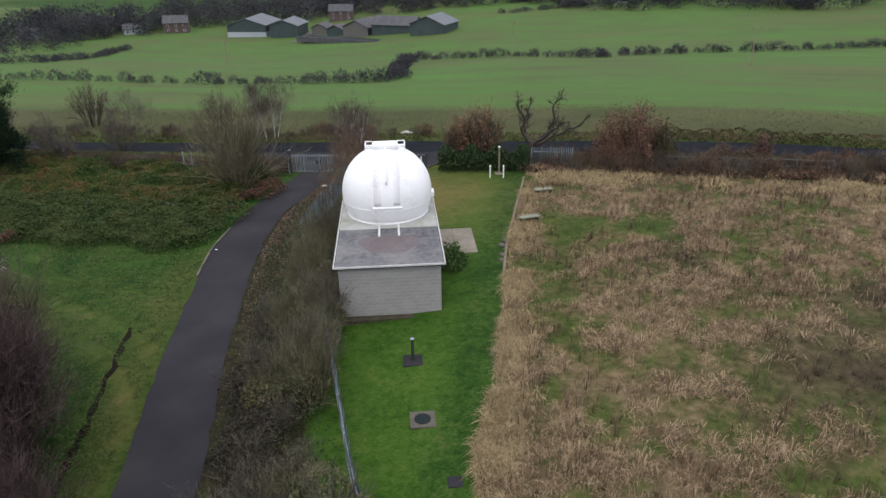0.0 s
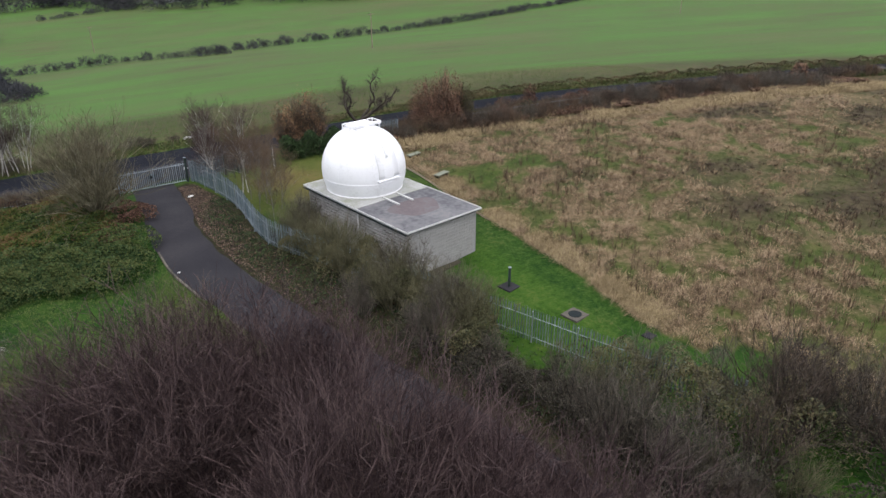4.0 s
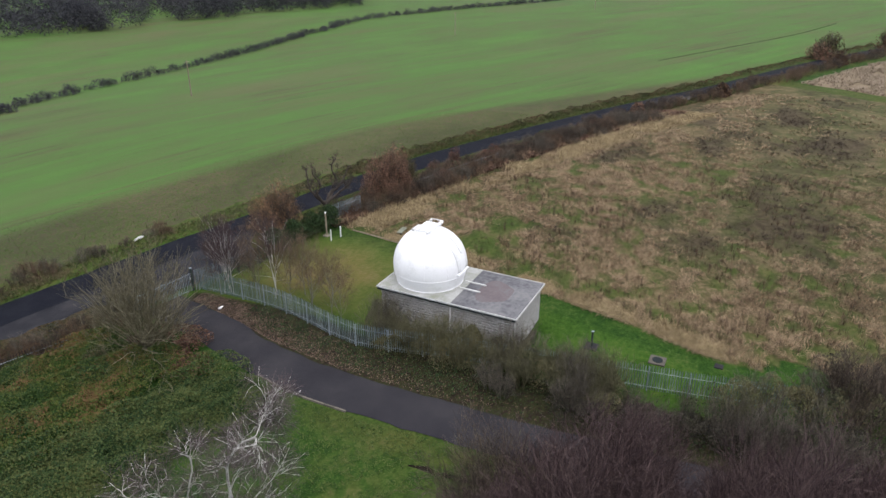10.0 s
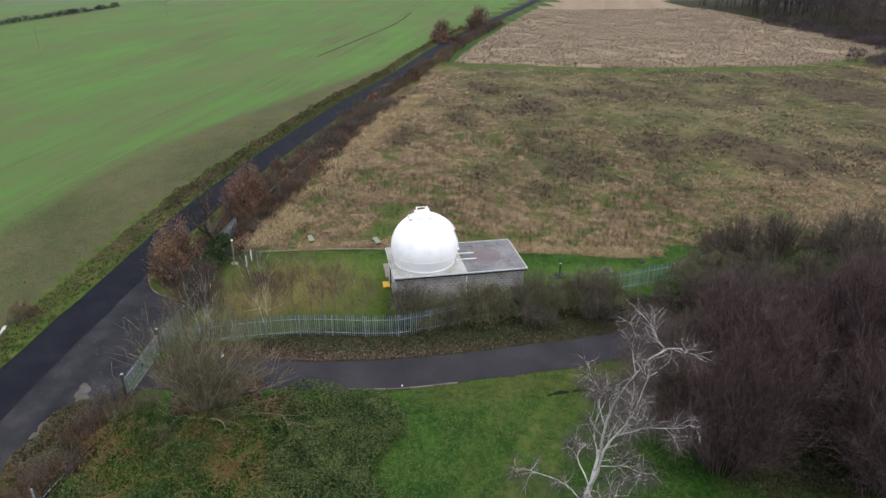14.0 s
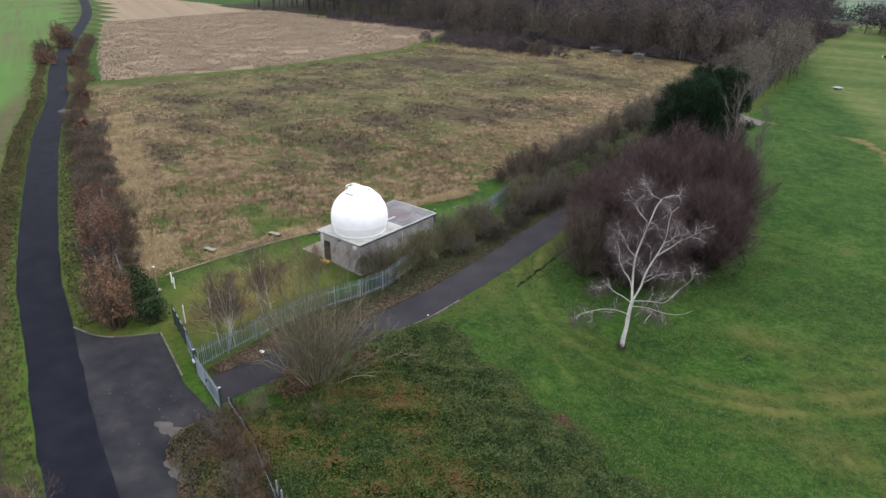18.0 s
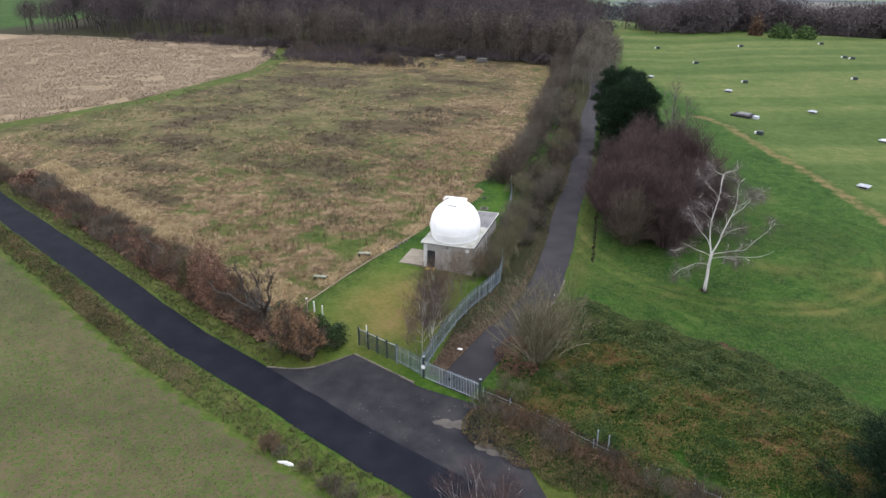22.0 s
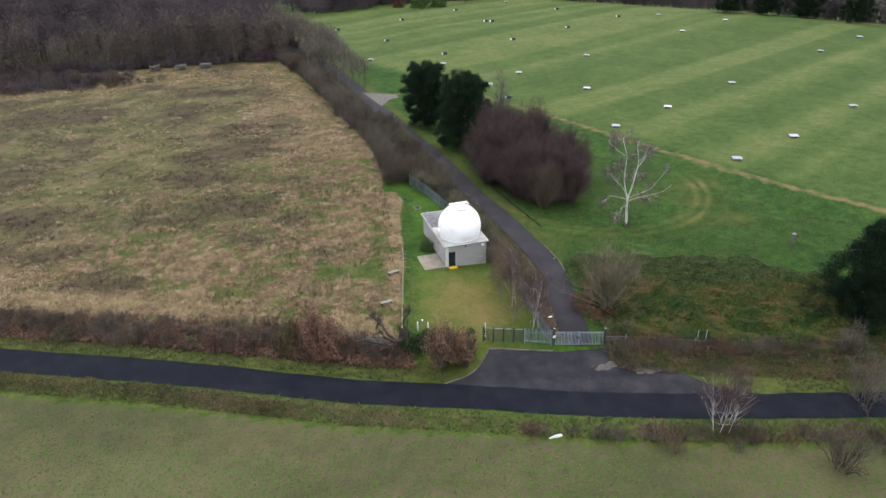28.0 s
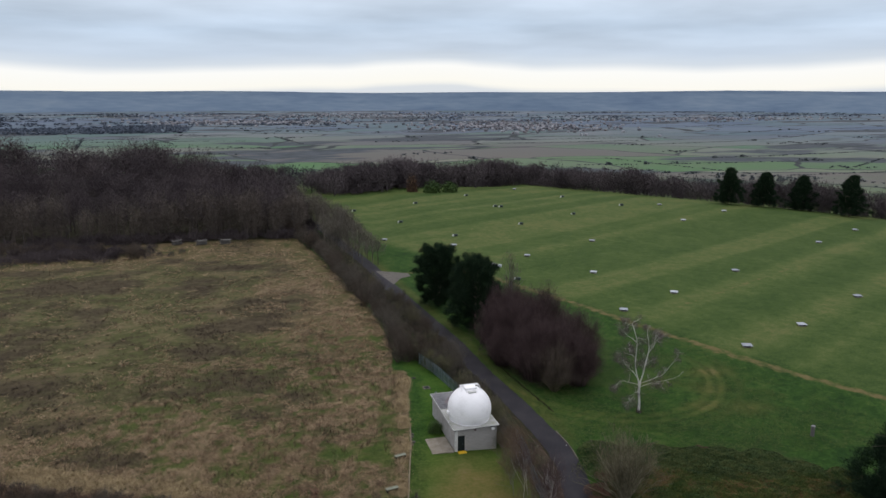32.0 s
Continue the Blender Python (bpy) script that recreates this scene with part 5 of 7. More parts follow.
# stacked pallets at the field's far side
for x, y, rz, lean in ((47.4, -94.6, 9, 16), (40.3, -93.2, -6, 5), (33.4, -92.6, 3, 0)):
    p = thing("pallet_stack", (x, y, h(x, y)), "leaning grey timber pallets at the edge of the wood" if lean > 9 else "grey timber pallet stack at the edge of the wood", "pallet", "stacks by the wood", rz)
    for k in range(4):
        ob = part("board", boxm(-1.5, -.55, .10, 1.5, .55, .30), M["grey_timber"], p)
        ob.matrix_basis = pose(.22 * math.sin(3 * k + x), .1 * k, .38 * k, 0, lean * math.sin(2 * k + 1), 4 * math.sin(5 * k + x))
    for q in (-1.3, 0, 1.3):
        part("post", boxm(q - .09, -.72, -.2, q + .09, -.60, 1.75), M["grey_timber"], p)


# ---- utility poles, farm and houses in the valley ----
def power_pole(x, y, hgt=8.5, cross=True):
    p = thing("utility_pole", (x, y, h(x, y)), "grey timber power pole in the arable field", "pole", "power line poles")
    part("shaft", cyl(bmesh.new(), (0, 0, -.5), (0, 0, hgt), .16, .11, 8), M["timber"], p)
    if cross:
        part("crossarm", boxm(-.9, -.06, hgt - .5, .9, .06, hgt - .38), M["timber"], p)
        for s in (-.8, 0, .8):
            part("insulator", cyl(bmesh.new(), (s, 0, hgt - .38), (s, 0, hgt - .15), .05, .03, 6), M["dark"], p)


for q in ((79, 150), (207, 141), (46, 262), (-58, 262), (330, 120)):
    power_pole(*q)


def barn(x, y, L, W, eave, ridge, rz, wall, roof, name="farm_barn", label="dark clad farm barn with pale sheet roof", band=None, door=True, group=""):
    f = thing(name, (x, y, h(x, y)), label, "house" if name == "house" else "barn", group, rz)
    V = [(-L / 2, -W / 2, -2), (L / 2, -W / 2, -2), (L / 2, W / 2, -2), (-L / 2, W / 2, -2)] + [(-L / 2, -W / 2, eave), (L / 2, -W / 2, eave), (L / 2, W / 2, eave), (-L / 2, W / 2, eave), (-L / 2, 0, ridge), (L / 2, 0, ridge)]
    quads = [(0, 1, 5, 4), (2, 3, 7, 6)]
    bm = bmesh.new()
    vs = [bm.verts.new(v) for v in V]
    for q in quads + [(1, 2, 6, 9, 5), (3, 0, 4, 8, 7)]:
        bm.faces.new([vs[i] for i in q])
    part("wall", bm, wall, f)
    for s in (-1, 1):
        bm = bmesh.new()
        a = [(-L / 2 - .5, s * (W / 2 + .6), eave - .15), (L / 2 + .5, s * (W / 2 + .6), eave - .15), (L / 2 + .5, 0, ridge + .15), (-L / 2 - .5, 0, ridge + .15)]
        lo = [bm.verts.new(v) for v in a]
        hi = [bm.verts.new((v[0], v[1], v[2] + .2)) for v in a]
        bm.faces.new(lo); bm.faces.new(hi)
        for i in range(4):
            bm.faces.new((lo[i], lo[(i + 1) % 4], hi[(i + 1) % 4], hi[i]))
        bmesh.ops.recalc_face_normals(bm, faces=bm.faces)
        part("roof", bm, roof, f)
    if band:
        part("wall_base", boxm(-L / 2 - .1, -W / 2 - .1, -1.5, L / 2 + .1, W / 2 + .1, eave * .45, bev=0), band, f, "pale lower wall")
    if name == "house":
        part("chimney", boxm(L / 2 - 1.2, -.5, ridge - .8, L / 2 - .2, .5, ridge + 1.4), M["brick"], f)
        for i in range(3):
            for z in (1.0, 3.6):
                wx = -L / 2 + (i + .5) * L / 3
                w = part("window", boxm(wx - .6, -W / 2 - .08, z, wx + .6, -W / 2 - .02, z + 1.3, bev=0), M["white"], f)
                part("pane", boxm(wx - .5, -W / 2 - .12, z + .1, wx + .5, -W / 2 - .09, z + 1.2, bev=0), M["glass"], w)
    elif door:
        part("door", boxm(L * .1, -W / 2 - .15, -1, L * .1 + 4, -W / 2 - .05, eave * .85, bev=0), M["clad_dark"], f)
    return f


barn(-72, 404, 26, 21, 6.2, 9.4, 80, M["clad_dark"], M["clad_roof"], band=M["smoke_white"], door=False)
barn(-52, 393, 20, 15, 6.0, 8.6, 80, M["clad_dark"], M["clad_roof"], label="open-fronted farm barn with striped pale roof")
barn(-34, 390, 10, 8.5, 3.2, 5.2, 70, M["grey_timber"], M["slate"], label="low stone farm shed with slate roof")
barn(-25, 376, 9, 8.5, 3.2, 5.0, 68, M["clad_dark"], M["slate"], label="low lean-to farm shed with slate roof")
barn(-12, 366, 16, 14, 4.2, 7.4, 62, M["grey_timber"], M["slate"], label="timber farm building with grey slate roof")
barn(5, 356, 22, 12, 4.0, 7.4, -25, M["clad_dark"], M["slate"], label="dark farm shed with slate roof")
barn(22, 338, 17, 17, 4.4, 7.8, 62, M["clad_dark"], M["clad_roof"], label="grey farm barn with pale roof")
barn(-119, 424, 13, 9, 5.5, 9, 8, M["brick"], M["slate"], "house", "brick farmhouse with dark slate roof", group="valley houses")
barn(-143, 420, 9, 7, 3.2, 5.4, 30, M["smoke_white"], M["slate"], "house", "white cottage with slate roof", group="valley houses")
barn(-27, 446, 14, 8, 5.5, 9, -5, M["brick"], M["slate"], "house", "red brick farmhouse with tiled roof", group="valley houses")
barn(-190, 400, 9, 7, 3.2, 5.6, 15, M["smoke_white"], M["slate"], "house", "white cottage with slate roof", group="valley houses")
barn(118, 430, 12, 8, 5, 8, -8, M["smoke_white"], M["slate"], "house", "white rendered house with slate roof", group="valley houses")
barn(150, 425, 14, 8, 5, 8, 12, M["smoke_white"], M["slate"], "house", "white rendered house with slate roof", group="valley houses")
barn(128, 398, 14, 6, 2.5, 4, 4, M["smoke_white"], M["clad_roof"], label="long low pale stable block", door=False)
silage = thing("silage_clamp", (-12, 338, h(-12, 338)), "long dark silage clamp before the barns", "clamp", rz=-33)
part("cover", boxm(-34, -4, -1.5, 34, 4, .9, bev=.3), M["dark"], silage)
part("wall", boxm(-35, -4.6, -1.5, 35, -4.1, 1.1, bev=.05), M["slate"], silage)
lane = strip("farm_lane", [(-44, 358), (-40, 372), (-39, 386), (-41, 405)], 4, 4, .15, M["gravel"], 3, 4, 0, "wet pale farm lane between the barns")


# ---- bare shrubs, hedges and trees ----
rs = np.random.default_rng(21)
SHRUBS = {
    "big": [[plant_mesh("shrub", q, M["twig_red"]) for q in shrub_geo(s, 6.0, 10.5, 210, 18, 6, .014, .3, True)] for s in (1, 2)],
    "grey": [plant_mesh("shrub", shrub_geo(s, 2.2, 3.4, 40, 12, 3, .009), M["twig_grey"]) for s in (3, 4, 5)],
    "brown": [plant_mesh("shrub", shrub_geo(s, 2.2, 3.2, 40, 12, 3, .010), M["twig_brown"]) for s in (6, 7)],
    "olive": [plant_mesh("shrub", shrub_geo(s, 2.0, 3.2, 40, 12, 3, .008), M["twig_olive"]) for s in (8, 9)],
    "low": [plant_mesh("shrub", shrub_geo(s, 1.8, 1.4, 34, 10, 3, .010, .6), M["twig_brown"]) for s in (10, 11)],
    "low_grey": [plant_mesh("shrub", shrub_geo(s, 1.8, 1.5, 34, 10, 3, .009, .6), M["twig_grey"]) for s in (15, 16)],
    "low_red": [plant_mesh("shrub", shrub_geo(s, 1.8, 1.4, 34, 10, 3, .010, .6), M["twig_russet"]) for s in (12, 13)],
    "fountain": [[plant_mesh("shrub", q, M[mm]) for q, mm in zip(shrub_geo(17, 5.2, 8.2, 120, 14, 5, .012, .12, True), ("twig_moss", "twig_brown"))]],
    "spread": [[plant_mesh("shrub", q, M[mm]) for q, mm in zip(shrub_geo(14, 5.4, 6.4, 80, 10, 4, .015, .03, True), ("twig_pale", "twig_moss"))]],
}


def plant(kind, x, y, size, label, name="bare_shrub", category="shrub", group="", sz=None):
    ms = SHRUBS[kind]
    pick = ms[int(rs.integers(len(ms)))]
    ob = new(name, None if isinstance(pick, list) else pick)
    if isinstance(pick, list):
        for nm, me in zip(("trunk", "crown"), pick):
            share(nm, me, ob, Matrix())
    ob.matrix_basis = pose(x, y, h(x, y), rs.uniform(-4, 4), rs.uniform(-4, 4), rs.uniform(0, 360)) @ Matrix.Diagonal((size, size, sz or size, 1))
    return tagged(ob, label, category, group)


for x, y, s, sz in ((-22.0, 25.0, 1.08, .92), (-27.5, 19, 1.0, .92), (-20.5, 16, 1.05, 1.08), (-25.5, 10.5, 1.05, 1.10), (-19.8, 6.5, .98, 1.06), (-24, 2, .8, .9), (-18.0, 24.5, .88, .88), (-16.6, 12.5, .95, .92), (-14.9, 17.5, .68, .66), (-24.3, 28.0, .8, .78)):
    plant("big", x, y, s, "tall dense bare shrub with reddish-brown twigs", "bare_thicket", "shrub", "thicket by the track", sz)
for line, kinds, gap, jit, lo, hi, grp, lab in (
        ([(-4.8, 46), (-5.3, 42), (-4.9, 36), (-4.6, 30), (-5.0, 25), (-4.4, 20)], ("olive", "grey", "olive"), .75, .9, .85, 1.25, "shrubs along the palisade fence", "thin bare grey-green shrub by the fence"),
        ([(-7.0, 36), (-6.6, 31), (-6.4, 26), (-6.2, 20), (-5.8, 12)], ("olive", "grey", "grey"), 1.3, 1.0, .6, 1.0, "shrubs along the palisade fence", "sprawling bare grey shrub on the track bank"),
        ([(-6.7, 13), (-6.9, 6), (-6.6, -4), (-5.8, -14), (-4.4, -27)], ("grey", "olive", "brown"), 1.5, 1.0, .55, .9, "shrubs along the palisade fence", "sprawling bare grey shrub on the track bank"),
        ([(.2, 13), (.2, 6), (.4, -2), (1.0, -12), (2.0, -22), (3.8, -44), (6, -68), (10, -92), (13, -108)], ("grey", "grey", "brown", "brown"), 1.9, 1.6, .95, 1.65, "hedge between field and track", "overgrown bare brown hedge shrub"),
        ([(-3.5, 13), (-4.4, 4), (-4.2, -10), (-2.5, -24), (.5, -46), (3.5, -68), (7, -92)], ("grey", "brown", "olive"), 2.5, 1.6, .7, 1.4, "hedge between field and track", "overgrown bare grey hedge shrub"),
        ([(62, 43.8), (54, 47.2), (38, 54.0), (26, 58.8), (14.5, 63.0)], ("low", "low_red", "low_grey", "low"), 1.0, 1.6, .7, 1.3, "roadside hedge", "low russet-brown tangled roadside shrub"),
        ([(66, 39.6), (56, 44.2), (38, 51.6), (26, 56.4), (17, 60.0)], ("low_red", "low_grey", "low"), 1.3, 1.3, .7, 1.25, "roadside hedge", "low russet-brown tangled roadside shrub"),
        ([(170, -9), (135, 10), (96, 27.5), (71, 40.5), (62, 44.8)], ("low", "low_red"), 2.1, 1.2, .9, 1.4, "roadside hedge", "low russet-brown tangled roadside shrub"),
        ([(4.8, 77.9), (0, 79.3), (-8, 81.9), (-14, 84), (-24, 87), (-40, 91.5), (-70, 99)], ("low", "low_red", "low_grey"), 1.3, 1.3, .45, .95, "verge scrub north of the lane", "low brown verge scrub"),
        ([(-11.0, 67.6), (-15, 69.0), (-20, 71.0), (-26, 73.0), (-34, 75.2), (-40, 76.5)], ("low", "low_red", "low_grey"), .75, 1.3, .65, 1.05, "undergrowth by the forecourt", "low reddish undergrowth beside the forecourt"),
        ([(56, -77), (62, -84), (72, -86), (86, -88), (100, -92)], ("low", "brown"), 1.6, 3.0, .9, 1.4, "scrub at the wood edge", "dark bare scrub before the wood")):
    P = catmull(line, gap)
    for p in P:
        if "palisade" in grp and 20.5 < p[1] < 27:
            continue
        plant(kinds[int(rs.integers(len(kinds)))], p[0] + rs.normal(0, jit * .5), p[1] + rs.normal(0, jit * .5), rs.uniform(lo, hi), lab, {"verge": "verge_shrub", "under": "undergrowth_shrub", "roads": "roadside_shrub"}.get(grp[:5], "hedge_shrub"), "shrub", grp)
plant("fountain", -19.4, 29.6, .95, "broad fountain-shaped bare grey bush at the thicket edge", "bare_thicket", "shrub", "thicket by the track")
plant("spread", -13.9, 61.3, 1.25, "broad bare willow-like bush beside the gate", "spreading_bush", "shrub")
for x, y, s in ((-13.6, 66.6, .8), (-11.8, 65.3, .6), (-16.5, 63.5, .6)):
    plant("olive", x, y, s, "small bare bush by the gate", "bare_shrub")
for x, y, s in ((1.2, 13.8, 1.1), (2.4, 10.6, 1.2), (2.2, 6.4, 1.3), (-.4, 12.6, 1.2), (2.9, 13.9, .6)):
    plant("brown", x, y, s, "dense brown bare shrub at the lawn end", "bare_shrub")
for x, y, s in ((-4.4, 22.5, .6), (-3.0, 18.5, 1.1), (-2.2, 15.5, 1.1), (-6.4, 17.6, 1.2), (-6.0, 20.6, .95), (-6.8, 14.6, 1.3), (-6.6, 23.4, .62), (-5.6, 26.0, .6)):
    plant("grey", x, y, s, "pale grey arching bare bush over the fence", "bare_shrub")
for x, y, s in ((-32, 82.5, 1.3), (-36, 76.5, 1.2), (-40, 83, 1.3), (-48, 80, 1.4), (-55, 84, 1.3)):
    plant("grey", x, y, s, "bare pale-tipped roadside bush", "bare_shrub")
for x, y, s in ((-22, 90, 1.5), (-40, 96, 1.8), (-64, 103, 1.6)):
    plant("brown", x, y, s, "tall bare brown bush beyond the lane", "bare_shrub")


def tree(name, geo, wood_m, twig_m, at, label, rz=0, size=1.0, group=""):
    t = thing(name, (at[0], at[1], h(*at[:2])), label, "tree", group, rz)
    t.scale = (size,) * 3
    obj_np("trunk", *geo[0], wood_m, t, True)
    obj_np("crown", *geo[1], twig_m, t)
    return t


def birch():
    """A leaning two-stemmed birch with pale limbs, long low boughs and a haze of fine twigs."""
    rng = np.random.default_rng(5)
    x, y = -28.75, 39.75
    z0 = h(x, y)
    t = thing("birch_tree", (x, y, z0), "bare silver birch with forked white trunk on mown grass", "tree")

    def bough(name, pts, r0, r1, wob=.15, sides=6):
        P = catmull(pts, .55)
        k = np.linspace(0, 1, len(P))
        P = P + np.stack([wob * np.sin(k * 11 + pts[-1][0]), wob * np.sin(k * 9 + pts[-1][1]), 0 * k], 1) * np.minimum(1, 4 * k)[:, None]
        i = np.linspace(0, len(P) - 1, 12)
        Q = np.stack([np.interp(i, np.arange(len(P)), P[:, j]) for j in range(3)], 1)[None]
        R = (r0 + (r1 - r0) * np.linspace(0, 1, 12) ** .8)[None]
        obj_np(name, *tubes(Q, R, sides), M["birch_bark"], t, True)
        return Q, R
    fork = (-.15, -.6, 4.4)
    bough("trunk", [(0, 0, -.3), (-.03, -.1, .9), (-.08, -.35, 2.6), fork], .21, .15, .03, 9)
    limbs = [bough("limb", [fork, (.15, -.9, 5.6), (.2, -1.3, 8.6), (0, -2.2, 11.0), (-.3, -3.4, 12.6), (-.7, -4.1, 12.9), (-1.6, -3.8, 13.3)], .110, .020),
             bough("limb", [fork, (-.7, -.6, 6.0), (-1.4, -.9, 8.2), (-1.8, -1.4, 10.4), (-1.9, -1.9, 12.2), (-2.5, -2.2, 13.0)], .105, .018),
             bough("limb", [(.1, -.9, 5.2), (1.0, -1.2, 6.6), (2.0, -1.7, 7.6), (2.9, -2.4, 9.2)], .055, .013)]
    low = [bough("bough", p, r, .010, .18, 5) for p, r in (
        ([(-1.5, -1.0, 8.8), (-2.6, -1.2, 10.0), (-3.5, -2.4, 10.6), (-4.4, -3.0, 11.6)], .060),
        ([fork, (-1.6, .1, 5.2), (-3.4, .5, 5.8), (-4.6, .6, 7.6), (-5.5, 1.2, 9.4)], .050),
        ([(-.1, -.5, 3.9), (-1.4, .3, 4.6), (-3.3, .9, 5.2), (-4.7, 1.5, 5.6), (-5.9, 1.9, 6.6)], .046),
        ([(-.1, -.4, 3.2), (1.2, .6, 3.6), (2.4, 1.6, 3.6), (3.2, 2.2, 2.8)], .038),
        ([(-.1, -.6, 4.2), (1.4, -.6, 4.8), (2.6, -1.2, 4.9), (3.3, -1.5, 4.0)], .042),
        ([(.2, -1.2, 8.0), (1.0, -1.2, 8.8), (1.9, -1.0, 10.2)], .030),
        ([(.0, -2.0, 10.6), (.9, -2.8, 11.4), (2.2, -3.0, 12.6)], .034),
        ([(-.4, -3.4, 12.6), (.4, -3.6, 12.9), (1.3, -3.0, 13.8)], .028),
        ([(-1.8, -1.3, 10.0), (-3.0, -.8, 11.0), (-4.1, -.9, 11.8)], .034),
        ([(-.7, -.8, 6.2), (-1.8, -1.6, 7.0), (-3.0, -2.0, 7.4)], .034))]
    S, Rs = np.concatenate([q[0] for q in limbs]), np.concatenate([q[1] for q in limbs])
    Lw, Rl = np.concatenate([q[0] for q in low]), np.concatenate([q[1] for q in low])
    A, Ra = sprout(rng, S, Rs, 15, .22, .98, 1.5, .45, .06, 7, .26, .40)
    A2, Ra2 = sprout(rng, Lw, Rl, 9, .25, 1, 1.3, .45, .05, 7, .26, .55)
    A, Ra = np.concatenate([A, A2]), np.concatenate([Ra, Ra2])
    Bq, Rb = sprout(rng, A, Ra, 6, .2, 1, .95, .5, -.02, 4, .28, .6)
    C, Rc = sprout(rng, Bq, Rb, 16, .1, 1, .85, .55, -.30, 3, .2, .7)
    obj_np("branching", *join(tubes(A, np.maximum(Ra * .85, .010)), ribbons(rng, Bq, np.maximum(Rb * .7, .0062))), M["birch_bark"], t)
    obj_np("twig_spray", *ribbons(rng, C, np.full(Rc.shape, .0042)), M["twig_haze"], t)
    bs = thing("root_tuft", (x, y, z0), "brown tuft of dead growth at the birch foot", "shrub")
    obj_np("stalks", *shrub_geo(44, .6, .5, 30, 6, 2, .012, .5), M["twig_brown"], bs)


birch()

# saplings and small birches by the fence and verge
SAP = [tree_geo(s, 5.0, 2.9, 22, 9, 8, .036, .16, .30, .0045, 4) for s in (31, 32)]
CL = tree_geo(33, 6.2, 3.0, 20, 10, 8, .048, .22, .35, .005, 5)
for i, (x, y, r) in enumerate(((-4.0, 62.4, 0), (-3.6, 62.0, 110), (-3.8, 61.6, 200), (-3.2, 62.6, 300), (-2.6, 57.6, 40), (-3.3, 57.2, 150))):
    t = tree("birch_sapling", CL, M["birch_bark"], M["twig_red"], (x, y), "slim white-stemmed birch in a clump inside the fence", r, 1.0, "saplings inside the fence")
    t.rotation_euler = (radians(9 * math.cos(r)), radians(9 * math.sin(r)), radians(r))
for i, (x, y, s) in enumerate(((-3.4, 55.5, .75), (-4.2, 52.6, .75), (-4.7, 49.4, .65), (-2.4, 60.0, .75), (-3.2, 64.0, .65), (-1.6, 57.0, .8), (-3.0, 53.6, .85), (-2.0, 55.0, .8), (-3.8, 58.6, .8), (-1.2, 61.5, .75), (-4.0, 50.8, .75), (-2.8, 51.6, .7))):
    tree("birch_sapling", SAP[i % 2], M["pale_bark"], M["twig_russet"], (x, y), "thin bare birch sapling inside the fence", i * 70, s * 1.2, "saplings inside the fence")
for i in range(8):
    a = i * .8
    t = tree("birch_sapling", CL, M["birch_bark"], M["twig_red"], (-14.9 + 1.3 * math.cos(a), 82.7 + .6 * math.sin(a)), "slim white birch stem in a roadside clump", i * 45, .92, "birch clump on the verge")
    t.rotation_euler = (radians(-10 * math.sin(a)), radians(12 * math.cos(a)), radians(i * 45))
for i, (x, y, s) in enumerate(((-31, 84, 1.1), (-33.5, 85.5, 1.0), (-29.5, 85.5, .9))):
    tree("verge_tree", SAP[i % 2], M["twig_grey"], M["twig_grey"], (x, y), "small bare pale tree on the verge", i * 50, s, "verge trees")


PT = tree_geo(36, 12, 3.2, 34, 7, 4, .14, .15, .5, .012, 5)
tree("pale_tree", PT, M["pale_bark"], M["twig_grey"], (-22.9, .2), "slender pale bare tree behind the thicket", 0, 1.3)
tree("pale_tree", PT, M["pale_bark"], M["twig_grey"], (-25.2, -3.6), "slender pale bare tree behind the thicket", 90, 1.05)


def leafy(name, x, y, geo, R, Hh, n, size, leaf_m, label, wood=None, z0=.2):
    t = thing(name, (x, y, h(x, y)), label, "tree" if "tree" in name else "bush")
    rng = np.random.default_rng(int(abs(x * 7 + y * 3)))
    obj_np("branching", *geo, wood or M["twig_brown"], t)
    a, c, q = rng.uniform(0, 2 * np.pi, n), rng.uniform(-.2, 1, n), rng.uniform(.45, 1, n) ** .5
    cl = .75 + .25 * np.sin(4 * a + 5 * c)
    s = np.sqrt(np.maximum(1 - np.clip(c, 0, 1) ** 2, 0))
    C = np.stack([R * q * s * np.cos(a) * cl, R * q * s * np.sin(a) * cl, z0 + np.clip(c, .0, 1) * Hh * q * cl], 1) + rng.normal(0, .08, (n, 3))
    obj_np("foliage", *leaves(rng, C, size), leaf_m, t)
    return t


for x, y, R, Hh, n, m_ in ((20.4, 61.2, 2.3, 5.2, 11000, "red_leaf"), (22.2, 60.0, 2.5, 6.0, 15000, "red_leaf"), (24.3, 59.6, 1.7, 4.2, 6500, "olive_leaf")):
    leafy("oak_tree", x, y, shrub_geo(int(x * 3), R, Hh, 26, 10, 3, .014), R, Hh, n, .105, M[m_], "small oak holding russet dead leaves beside the lane", z0=.6)
for x, y, R, Hh, n in ((8.8, 66.0, 2.5, 5.0, 5200), (6.8, 66.6, 2.0, 4.0, 4200)):
    leafy("russet_bush", x, y, shrub_geo(int(x * 5), R * 1.15, Hh * 1.08, 60, 12, 5, .016), R, Hh, n, .095, M["oak_leaf"], "tangled bush with brown withered leaves", z0=1.6)
for x, y, R, Hh, n in ((32.6, 57.3, 1.1, 3.1, 1900), (38.6, 54.4, 1.0, 1.9, 1100), (29.5, 58.6, 1.3, 2.0, 1200)):
    leafy("red_bush", x, y, shrub_geo(int(x * 5), R, Hh, 30, 10, 3, .012), R, Hh, n, .12, M["fern_leaf"], "small bush with red-brown withered leaves")
